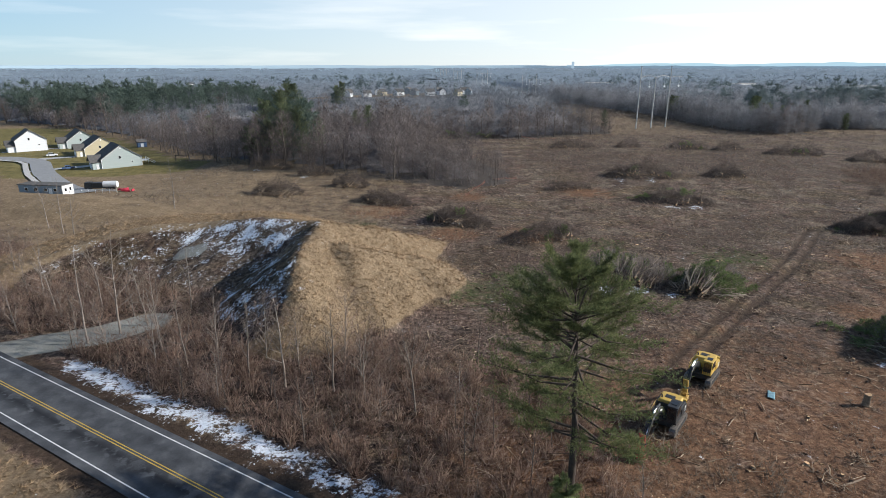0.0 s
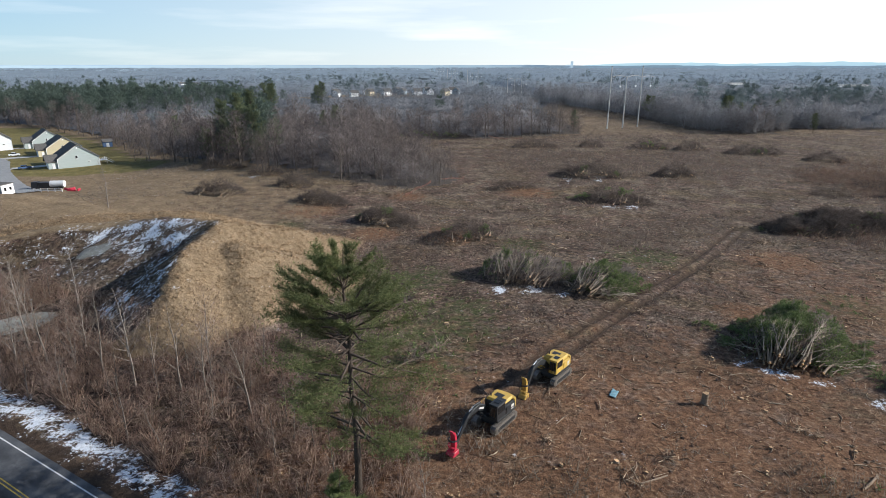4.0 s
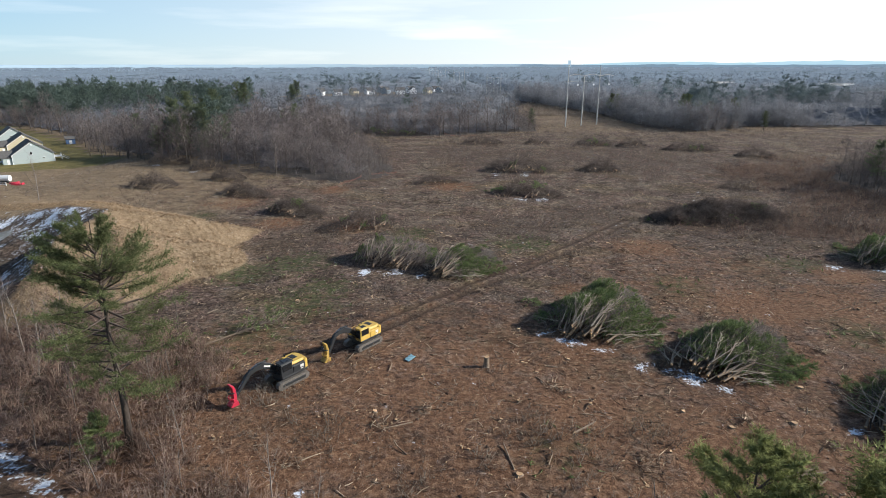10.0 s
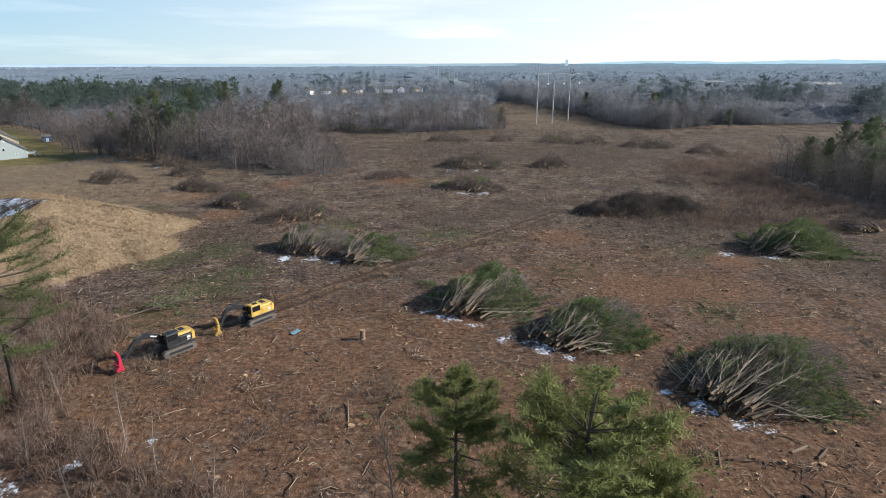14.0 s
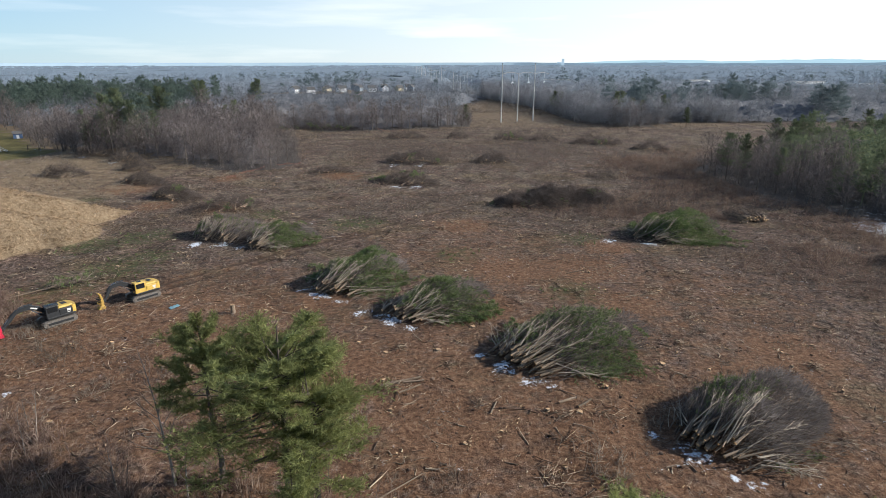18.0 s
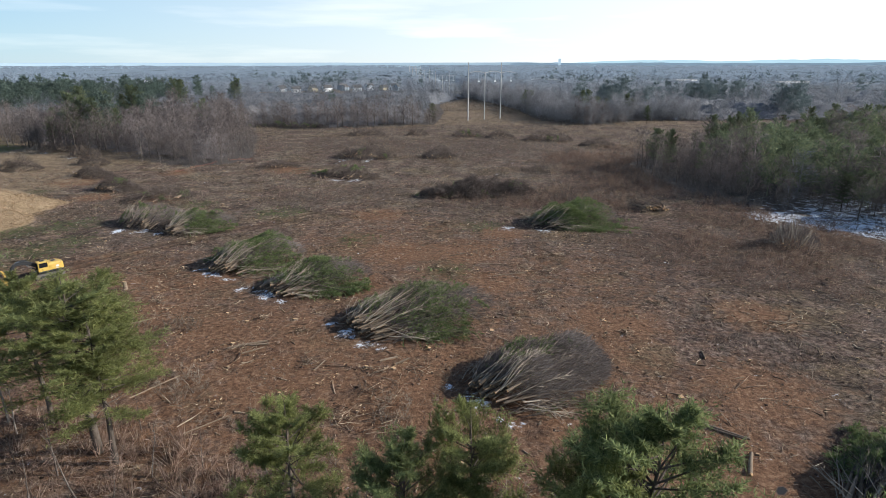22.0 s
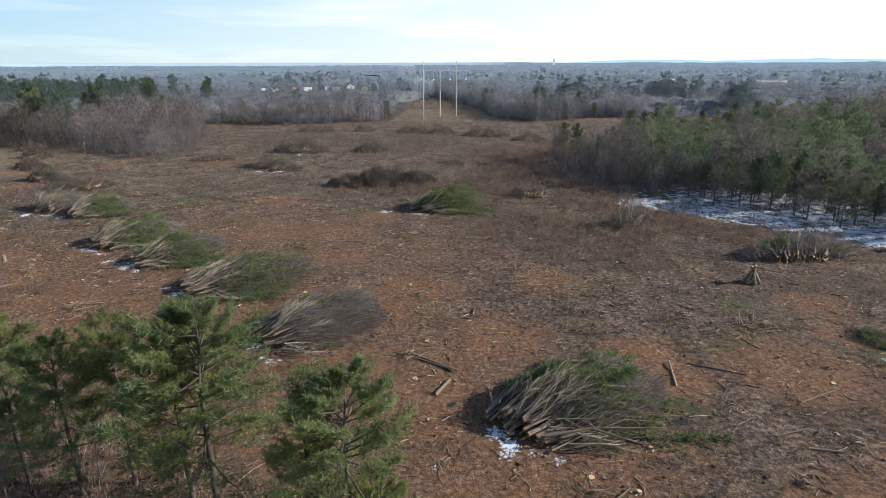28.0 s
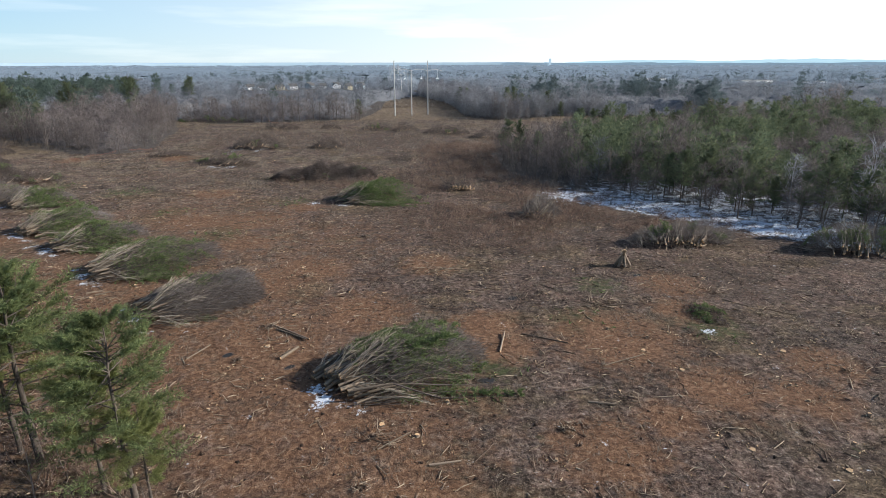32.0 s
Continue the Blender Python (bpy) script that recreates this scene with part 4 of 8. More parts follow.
def pine_tree(h, first, whorls, per, shoots, needles, nl, nw, wide=0.22, droop=0.0, thick=1.0, ragged=0.3, shade=0.35, rounded=0.0):
    """A white pine: trunk and boughs, and needles in tufts along side shoots."""
    z = np.linspace(0, 1, 7)
    bend = np.cumsum(rng.normal(0, 0.006 * h, (7, 2)), 0)
    bend -= bend[0]
    ax = np.c_[bend, z * h]
    rad = (0.0125 * h + 0.03) * thick * (1 - 0.93 * z)
    wood = [rods(ax[:-1], ax[1:], rad[:-1], rad[1:], 7)]
    f = np.repeat(np.linspace(first, 0.985, whorls), per) + rng.normal(0, 0.008, whorls * per)
    f = f[rng.uniform(0, 1, len(f)) > ragged * 0.5]
    n = len(f)
    at = np.stack([np.interp(f, z, ax[:, i]) for i in range(3)], 1)
    az = rng.uniform(0, 6.283, n)
    g = np.clip((f - first) / (1 - first), 0, 1)
    shape = np.minimum(1.0, 0.45 + 1.6 * g) * np.sqrt(np.clip(1.02 - g, 0, 1))
    if rounded:
        shape = np.minimum(1.0, 0.55 + 1.1 * g) * np.sqrt(np.clip(1.03 - g ** rounded, 0, 1))
    ln = h * wide * shape * rng.uniform(1 - ragged, 1 + ragged, n) + 0.25
    el = np.radians(8 + 38 * g - droop * (1 - g) + rng.normal(0, 7, n))
    d = np.stack([np.cos(az) * np.cos(el), np.sin(az) * np.cos(el), np.sin(el)], 1)
    mid = at + d * ln[:, None] * 0.55
    end = mid + unit(d + np.c_[rng.normal(0, 0.15, (n, 2)), rng.uniform(0.05, 0.35, n)]) * ln[:, None] * 0.45
    br = np.clip(0.012 * ln, 0.012, 0.09) * thick
    wood += [rods(at, mid, br * 1.3, br * 0.8), rods(mid, end, br * 0.8)]
    i = np.repeat(np.arange(n), shoots)
    k = rng.uniform(shade, 1.02, len(i))[:, None]
    s0 = np.where(k < 0.55, at[i] + (mid - at)[i] * k / 0.55, mid[i] + (end - mid)[i] * (k - 0.55) / 0.45)
    sidew = np.c_[-np.sin(az), np.cos(az), 0 * az][i] * rng.choice([-1, 1], len(i))[:, None]
    sd = unit(d[i] * 0.6 + sidew * rng.uniform(0.1, 1.0, (len(i), 1)) + np.c_[0 * k[:, 0], 0 * k[:, 0], rng.uniform(0, 0.45, len(i))])
    s1 = s0 + sd * (ln[i] * rng.uniform(0.08, 0.26, len(i)))[:, None]
    needle_sets = [tufts(s0 + (s1 - s0) * c, needles, nl, nw, 0.2, sd, 0.9) for c in (0.3, 0.65, 1.0)]
    return wood[0], join(*wood[1:]), join(*needle_sets)


def white_pine(h, low, reach, top, dome, shoots, thick=1.0, dead=8, sweep=0.7):
    """An open-grown white pine: flat layered boughs below, a rounded head on steep limbs, foliage in plates at their ends."""
    z = np.linspace(0, 1, 7)
    bend = np.cumsum(rng.normal(0, 0.007 * h, (7, 2)), 0)
    bend -= bend[0]
    ax = np.c_[bend, z * h * 0.97]
    rad = (0.0125 * h + 0.03) * thick * (1 - 0.93 * z)

    def on_trunk(f):
        return np.stack([np.interp(f, z, ax[:, i]) for i in range(3)], 1)

    n0, f0, f1 = low
    n1, zc, rx, rz = top, dome[0] * h, dome[1] * h, dome[2] * h
    f = np.linspace(f0, f1, n0) + rng.normal(0, 0.012, n0)
    az = np.arange(n0) * 2.4 + rng.normal(0, 0.4, n0)
    el = np.radians(rng.uniform(-5, 14, n0))
    ln = h * reach * rng.uniform(0.55, 1.1, n0)
    at0 = on_trunk(f)
    end0 = at0 + np.stack([np.cos(az) * np.cos(el), np.sin(az) * np.cos(el), np.sin(el)], 1) * ln[:, None]
    d = rand_dirs(n1, 0.5)
    d[:, 2] = np.maximum(d[:, 2], -0.3)
    end1 = np.array([ax[5, 0], ax[5, 1], zc]) + d * [rx, rx, rz] * rng.uniform(0.7, 1.0, (n1, 1))
    end1[:, 2] = np.minimum(end1[:, 2], h)
    at1 = on_trunk(np.clip(end1[:, 2] / h - 0.05 - 0.24 * np.hypot(end1[:, 0], end1[:, 1]) / h + rng.normal(0, 0.02, n1), f1 * 0.8, 0.94))
    at, end = np.r_[at0, at1], np.r_[end0, end1]
    ln = np.linalg.norm(end - at, axis=1)
    way = (end - at) / ln[:, None]
    mid = (at + end) / 2 + np.c_[rng.normal(0, 0.04, (len(at), 2)), rng.uniform(-0.12, 0.02, len(at))] * ln[:, None]
    br = np.clip(0.011 * ln, 0.014, 0.08) * thick
    df, da = rng.uniform(0.16, f1, dead), rng.uniform(0, 6.283, dead)
    dl = h * reach * rng.uniform(0.2, 0.6, dead)
    d0 = on_trunk(df)
    d1 = d0 + np.c_[np.cos(da), np.sin(da), rng.uniform(-0.15, 0.2, dead)] * dl[:, None]
    wood = [rods(ax[:-1], ax[1:], rad[:-1], rad[1:], 8), rods(at, mid, br * 1.4, br, 5), rods(mid, end, br), rods(d0, d1, 0.03 * thick)]
    i = np.repeat(np.arange(len(at)), shoots)
    k = 1.04 - 0.68 * rng.uniform(0, 1, len(i))[:, None] ** 1.25
    s0 = np.where(k < 0.5, at[i] + (mid - at)[i] * 2 * k, mid[i] + (end - mid)[i] * (2 * k - 1))
    side = unit(np.cross(way, [0, 0, 1.0]))[i] * rng.choice([-1, 1], len(i))[:, None]
    sd = unit(way[i] * sweep + side * rng.uniform(0.1, 1.1, (len(i), 1)) + np.c_[0 * k, 0 * k, rng.normal(0.16, 0.3 - 0.2 * sweep, (len(i), 1))])
    s1 = s0 + sd * np.clip(ln[i] * rng.uniform(0.1, 0.26, len(i)), 0.3, 1.3)[:, None]
    return wood[0], join(*wood[1:]), join(*[tufts(s0 + (s1 - s0) * c, 4, 0.32, 0.05, 0.25, sd, 0.8) for c in (0.25, 0.6, 1.0)])


def tree_proto(name, wood, limbs, crown, wood_mat, crown_mat, label, category, group="", crown_name="crown"):
    """A tree to copy; it stands far below until its first copy takes its place."""
    ob = base(name, Matrix(), label, category, group)
    part("trunk", wood, wood_mat, ob)
    part("branchwork", limbs, wood_mat, ob)["kind"] = "stuff"
    part(crown_name, crown, crown_mat, ob)
    return ob


used_proto = set()


def plant(proto, x, y, size=1.0, turn=None, sink=0.1, tall=1.0, lean=0.0):
    turn = rng.uniform(0, 360) if turn is None else turn
    m = pose(x, y, gz(x, y) - sink, lean * rng.normal(), lean * rng.normal(), turn) @ Matrix.Diagonal((size, size, size * tall, 1))
    if proto not in used_proto:
        used_proto.add(proto)
        proto.matrix_basis = m
        return proto
    s = proto.scale
    return copy_thing(proto, m @ Matrix.Diagonal((1 / s.x, 1 / s.y, 1 / s.z, 1)))


def scatter(n, box, keep):
    x, y = rng.uniform(box[0], box[1], n), rng.uniform(box[2], box[3], n)
    k = keep(x, y)
    return x[k], y[k]


def edge_dist(x, y, poly):
    return near_line(x, y, poly + poly[:1])[0]


def thin(x, y, gap):
    """Drops places that lie too close to an earlier one."""
    seen, keep = {}, []
    for i, (a, b) in enumerate(zip(x, y)):
        c = (int(a // gap), int(b // gap))
        if any((a - p) ** 2 + (b - q) ** 2 < gap * gap for u in (-1, 0, 1) for v in (-1, 0, 1) for p, q in seen.get((c[0] + u, c[1] + v), ())):
            continue
        seen.setdefault(c, []).append((a, b))
        keep.append(i)
    return x[keep], y[keep]


BARE = [tree_proto("bare_tree", *bare_tree(h, 18, 3, 0, 1.3, 0.16, w * 1.3, 420), M_BARE, M_CROWN, "tall leafless grey-brown tree at the wood's edge", "tree", "bare trees at the wood's edge") for h, w in ((14, 0.9), (12, 1.1), (15.5, 0.8), (11, 1.0))]
WOOD_PINES = [tree_proto("pine_tree", *pine_tree(h, f, 17, 6, 11, 5, 0.5, 0.09, w, 4, 1.0, 0.4, 0.1, 1.5), M_BARK, m, "dark green white pine in the wood beside the clearing", "pine tree", "pines beside the clearing", "needles")
              for h, m, w, f in ((16, M_WOODPINE, 0.23, 0.3), (14.5, M_WOODPINE, 0.25, 0.22), (17, M_WOODPINE, 0.21, 0.36), (15, M_WOODPINE, 0.26, 0.28))]

# the wood to the right of the clearing: the front rows as single trees
wx, wy = scatter(2600, (170, 300, 0, 330), lambda x, y: inside(x, y, WOODS_R) & (edge_dist(x, y, WOODS_R) < 13) & (edge_dist(x, y, WOODS_R) > 0.5))
wx, wy = thin(wx, wy, 4.0)
for x, y in zip(wx, wy):
    deep = edge_dist(np.array([x]), np.array([y]), WOODS_R)[0]
    if (deep < 4 or x < 197 and y > 118) and rng.uniform() < 0.86 or rng.uniform() < 0.3:
        plant(BARE[rng.integers(4)], x, y, rng.uniform(0.55, 1.0))
    else:
        plant(WOOD_PINES[rng.integers(4)], x, y, rng.uniform(0.62, 1.0), None, 0.1, rng.uniform(0.9, 1.15))
# the woods behind the clearing: the front row as single trees
lx, ly = scatter(4600, (-330, 110, 170, 480), lambda x, y: inside(x, y, WOODS_L) & (edge_dist(x, y, WOODS_L) < 12) & ((y < 345) | (x < -120)))
lx, ly = thin(lx, ly, 4.2)
for x, y in zip(lx, ly):
    plant(BARE[rng.integers(4)], x, y, (rng.uniform(0.65, 1.1) + 0.25 * waves(np.array([x]), np.array([y]), 22, 61)[0]) * (0.8 if x > -5 and y < 290 else 1.15))
# dark pines that stand out of the leafless woods
for x, y, s in ((-76, 231, 0.9), (-70, 234, 1.1), (-64, 231, 1.0), (-59, 236, 1.3), (-66, 241, 1.5), (-74, 244, 1.45), (-55, 230, 0.8), (-80, 238, 0.85), (-60, 250, 1.5), (-52, 242, 0.95), (-90, 330, 1.45), (-100, 338, 1.3), (-98, 352, 1.5), (-113, 450, 1.5), (-121, 458, 1.6), (-118, 466, 1.45), (-86, 508, 1.5), (-92, 514, 1.4), (166, 428, 1.0), (171, 432, 0.9), (198, 378, 1.05), (204, 384, 1.1), (209, 379, 0.9), (226, 368, 1.0), (231, 373, 0.9), (229, 333, 0.75), (214, 372, 0.8), (-40, 315, 1.1), (-48, 322, 0.9), (-120, 300, 0.9), (95, 345, 0.8)):
    plant(WOOD_PINES[rng.integers(4)], x, y, s)

# deeper in: too many to count
def crown_twigs(n, h, low, wide, long, fat):
    """The fuzz of twigs that makes a leafless crown."""
    f, a, r = rng.uniform(low, 1.02, n), rng.uniform(0, 6.283, n), np.sqrt(rng.uniform(0, 1, n))
    lobes = 0.75 + 0.3 * np.sin(a * 3 + rng.uniform(0, 6)) + 0.15 * np.sin(f * 14)
    reach = h * wide * np.sin(np.clip((f - low) / (1.05 - low), 0, 1) * 2.6 + 0.35) * r * lobes
    at = np.c_[np.cos(a) * reach, np.sin(a) * reach, f * h - 0.5 * long]
    way = unit(np.c_[np.cos(a) * 0.8, np.sin(a) * 0.8, np.full(n, 0.55)] + rng.normal(0, 0.6, (n, 3)))
    return slivers(at, way, long * rng.uniform(0.6, 1.3, n), fat)


def simple_tree(h, limbs, twigs, fat, wide=0.26):
    """A leafless tree of the deeper woods."""
    b = rng.normal(0, 0.03 * h, 2)
    mid = np.array([b[0], b[1], h * 0.55])
    r = 0.011 * h
    sets = [rods([[0, 0, 0]], [mid], r, r * 0.6, 3), rods([mid], [[b[0], b[1], h]], r * 0.6)]
    if limbs:
        f = rng.uniform(0.2, 0.9, limbs)
        az, el = rng.uniform(0, 6.283, limbs), np.radians(rng.uniform(25, 65, limbs))
        d = np.stack([np.cos(az) * np.cos(el), np.sin(az) * np.cos(el), np.sin(el)], 1)
        at = np.c_[b[0] * f, b[1] * f, f * h]
        sets.append(rods(at, at + d * (h * (0.4 * (1 - f) + 0.12))[:, None], r * 0.35))
    return join(*sets, crown_twigs(twigs, h, 0.14, wide, 0.15 * h, fat))


def simple_pine(h, boughs, per, long, fat, wide=0.24):
    """A pine of the deeper woods: boughs of needles in a broad ragged crown."""
    f = 0.2 + 0.8 * rng.uniform(0, 1, boughs) ** 0.85
    g = (f - 0.2) / 0.8
    reach = h * wide * np.minimum(1, 0.5 + 1.3 * g) * np.sqrt(1.04 - g ** 1.6) * rng.uniform(0.5, 1.2, boughs) + 0.4
    a = rng.uniform(0, 6.283, boughs)
    i = np.repeat(np.arange(boughs), per)
    k = np.sqrt(rng.uniform(0.05, 1.1, len(i)))
    out, side = np.c_[np.cos(a), np.sin(a), 0 * a][i], np.c_[-np.sin(a), np.cos(a), 0 * a][i]
    at = out * (reach[i] * k)[:, None] + side * (reach[i] * 0.26 * rng.normal(0, 1, len(i)))[:, None]
    at[:, 2] = f[i] * h + reach[i] * k * np.tan(np.radians(2 + 32 * g[i])) + rng.normal(0, 0.25, len(i)) - 0.03 * h
    way = unit(out * 0.7 + [0, 0, 0.45] + rng.normal(0, 0.45, (len(i), 3)))
    return join(rods([[0, 0, 0]], [[0, 0, h * 0.95]], 0.011 * h), slivers(at, way, long * rng.uniform(0.6, 1.2, len(i)), fat))


FOREST = [simple_tree(h, 10, 300, 0.13, w) for h, w in ((13, 0.28), (16, 0.24), (11, 0.34), (14, 0.24), (9, 0.4))]
DEEP_FOREST = [simple_tree(h, 4, 90, 0.2, w) for h, w in ((14, 0.3), (16, 0.26), (11, 0.36), (13, 0.4))]
FAR_BARE = [simple_tree(h, 0, 34, 0.36, 0.5) for h in (13, 11, 14, 12)]
MID_PINE = [simple_pine(h, 70, 22, 1.1, 0.32, w) for h, w in ((20, 0.24), (23, 0.2), (18, 0.27))]
RIGHT_PINE = [simple_pine(h, 46, 16, 0.8, 0.24, w) for h, w in ((11.5, 0.27), (13, 0.24), (10, 0.3))]
FAR_PINE = [simple_pine(h, 18, 7, 2.2, 0.9, 0.28) for h in (16, 19, 14)]


def in_view(x, y):
    """The wedge of country that lies ahead of the whole path."""
    return (x > -0.86 * (y + 12) - 12) & (x < 170 + 0.86 * (y + 70))


HAMLETS = [(-50, 762, 115, 78), (-262, 712, 28, 40), (-480, 1157, 50, 60), (-330, 820, 40, 30), (-20, 640, 0, 0)] + [(x, y, r * 1.05, r * 1.05) for x, y, r in FAR_FIELDS]


def lot_off(x, y):
    """How far a place lies from the open lots: below 1 inside them."""
    return np.min([np.hypot((x - a) / max(c, 1), (y - b) / max(d, 1)) for a, b, c, d in HAMLETS], 0)


def open_lots(x, y):
    return lot_off(x, y) < 1


def wood_stuff(name, xs, ys, shapes, low, high, material, label):
    v = spread_kinds(shapes, xs, ys, ground_z(xs, ys) - 0.1, low, high)
    return tagged(new(name, np_mesh(name, *v, [material])), label, "trees", kind="stuff")


def any_wood(x, y):
    return (inside(x, y, WOODS_L) | inside(x, y, WOODS_F) | (inside(x, y, WOODS_R) & (edge_dist(x, y, WOODS_R) > 13))) & ~open_lots(x, y)


def canopy(name, box, step, height, keep, label):
    """The closed roof of twigs over the deeper woods, sloping down to the ground at its edges."""
    x, y = np.meshgrid(np.arange(box[0], box[1], step), np.arange(box[2], box[3], step))
    x, y = x + rng.uniform(-0.3, 0.3, x.shape) * step, y + rng.uniform(-0.3, 0.3, y.shape) * step
    k = keep(x.ravel(), y.ravel()).reshape(x.shape)
    inner = np.min([edge_dist(x, y, WOODS_L), edge_dist(x, y, WOODS_F), edge_dist(x, y, WOODS_R) - 18], 0)
    z = ground_z(x, y) + rise(inner, 7, 34) * rise(lot_off(x, y), 1.0, 2.6) * height * np.where(y < 335, 0.7, 1.0) * (0.85 + 0.35 * waves(x, y, 26, 61) + rng.normal(0, 0.14, x.shape))
    w = x.shape[1]
    c = (np.arange(x.shape[0] - 1)[:, None] * w + np.arange(w - 1)[None]).ravel()
    f = k.ravel()
    c = c[f[c] & f[c + 1] & f[c + w] & f[c + w + 1]]
    me = np_mesh(name, np.stack([x, y, z], -1).reshape(-1, 3), np.concatenate([np.stack([c, c + 1, c + w + 1], 1), np.stack([c, c + w + 1, c + w], 1)]), [M_CANOPY])
    me.shade_smooth()
    # "plain" is the share of painted haze, growing with distance
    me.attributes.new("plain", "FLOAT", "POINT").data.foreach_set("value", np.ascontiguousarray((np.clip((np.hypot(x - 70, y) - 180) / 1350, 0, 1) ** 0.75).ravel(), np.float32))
    return tagged(new(name, me), label, "trees", kind="stuff")


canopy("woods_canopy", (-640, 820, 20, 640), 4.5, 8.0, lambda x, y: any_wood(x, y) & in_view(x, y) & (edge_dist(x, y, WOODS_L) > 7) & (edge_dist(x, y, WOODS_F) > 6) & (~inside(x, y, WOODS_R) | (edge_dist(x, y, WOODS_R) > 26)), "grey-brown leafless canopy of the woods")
canopy("woods_canopy", (-1400, 1500, 625, 1330), 9.0, 8.5, lambda x, y: any_wood(x, y) & in_view(x, y), "leafless canopy over the plain, greyed by a haze tint")
canopy("woods_canopy", (-3900, 4100, 1300, 4250), 34.0, 9.0, lambda x, y: in_view(x, y), "canopy of the far plain, tinted blue-grey for haze")

ex, ey = scatter(26000, (120, 270, 325, 700), lambda x, y: inside(x, y, WOODS_F) & (edge_dist(x, y, WOODS_F) < 26))
ex, ey = thin(ex, ey, 3.4)
wood_stuff("bare_woods", ex, ey, FOREST, 0.7, 1.2, M_PALECROWN, "pale grey leafless trees at the edge of the far wood")

mx, my = scatter(30000, (-420, 560, 100, 620), lambda x, y: any_wood(x, y) & in_view(x, y) & ~(inside(x, y, WOODS_L) & (edge_dist(x, y, WOODS_L) < 11)))
rx, ry = scatter(16000, (182, 380, 0, 330), lambda x, y: inside(x, y, WOODS_R) & (edge_dist(x, y, WOODS_R) > 12) & (edge_dist(x, y, WOODS_R) < 80))
near_r = inside(mx, my, WOODS_R) & (edge_dist(mx, my, WOODS_R) < 80)
mx, my = thin(mx[~near_r], my[~near_r], 4.7)
rx, ry = thin(rx, ry, 3.9)
mx, my = np.r_[mx, rx], np.r_[my, ry]
deep = (rng.uniform(0, 1, len(mx)) < np.where(my < 340, 1.0, 0.5))
mx, my = mx[deep], my[deep]
PINE_SPOTS = [(-300, 490, 70), (-225, 470, 50), (-270, 570, 90), (-350, 440, 50), (-250, 432, 42), (-212, 398, 22), (-180, 520, 35), (-66, 240, 14), (-95, 345, 14), (-118, 458, 9), (-145, 580, 16), (-178, 545, 12), (-88, 510, 7), (235, 440, 16), (300, 470, 26), (350, 500, 30), (205, 452, 9), (262, 425, 8), (350, 380, 20)]
pine_here = (spot(mx, my, PINE_SPOTS, 0.5) + 0.2 * waves(mx, my, 60, 21) + rng.normal(0, 0.2, len(mx))) > 0.6
right = inside(mx, my, WOODS_R)
pine_right = right & (rng.uniform(0, 1, len(mx)) < np.where(mx < 200, 0.1, np.where(edge_dist(mx, my, WOODS_R) < 70, 0.6, 0.2)) + 0.3 * waves(mx, my, 24, 24)) & (my < 300)
pine_here &= ~right
bare_here = ~pine_here & ~pine_right
tallness = 0.98 + 0.32 * waves(mx, my, 24, 61)
for low, high in ((0.5, 0.88), (0.88, 1.12), (1.12, 9.0)):
    k = bare_here & (tallness > low) & (tallness <= high)
    a = np.clip((low + min(high, 1.5)) / 2, 0.7, 1.3)
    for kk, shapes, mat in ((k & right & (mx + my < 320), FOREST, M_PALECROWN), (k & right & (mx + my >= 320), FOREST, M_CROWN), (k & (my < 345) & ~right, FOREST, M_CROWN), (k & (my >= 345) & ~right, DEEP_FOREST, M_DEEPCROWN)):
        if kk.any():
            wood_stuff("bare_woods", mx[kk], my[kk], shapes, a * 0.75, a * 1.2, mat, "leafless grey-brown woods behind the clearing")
# pines to the right get the needles with more haze painted in
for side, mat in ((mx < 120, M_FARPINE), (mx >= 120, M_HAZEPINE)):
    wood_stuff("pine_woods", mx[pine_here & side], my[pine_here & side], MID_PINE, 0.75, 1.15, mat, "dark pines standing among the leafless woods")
wood_stuff("pine_woods", mx[pine_right], my[pine_right], RIGHT_PINE, 0.75, 1.35, M_WOODPINE, "olive green pines in the wood beside the clearing")

hx, hy = scatter(60000, (-1900, 1900, 540, 2300), lambda x, y: any_wood(x, y) & in_view(x, y) & ((np.abs(x - 70) > 480) | (y > 620)) & (waves(x, y, 500, 33) > -0.7))
hx, hy = thin(hx, hy, 11.0)
near_first = np.argsort(np.hypot(hx, hy) * rng.uniform(0.55, 1.0, len(hx)))[:3600]
hx, hy = hx[near_first], hy[near_first]
p_far = waves(hx, hy, 170, 41) + rng.normal(0, 0.3, len(hx)) > 0.8
# crowns beyond this distance take the bluer haze-tinted colour
far_off = np.hypot(hx - 70, hy) > 1000
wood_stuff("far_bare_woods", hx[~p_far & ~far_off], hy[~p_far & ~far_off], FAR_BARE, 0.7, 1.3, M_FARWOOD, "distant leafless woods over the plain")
wood_stuff("far_bare_woods", hx[~p_far & far_off], hy[~p_far & far_off], FAR_BARE, 0.8, 1.3, M_FARWOOD_B, "leafless woods far over the plain, tinted blue-grey for haze")
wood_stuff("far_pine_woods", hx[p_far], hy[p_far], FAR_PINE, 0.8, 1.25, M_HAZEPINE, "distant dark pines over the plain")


def clump(size=14):
    """A far tree seen as a ragged crown."""
    return crown_twigs(18, size, 0.1, 0.5, size * 0.32, size * 0.07)


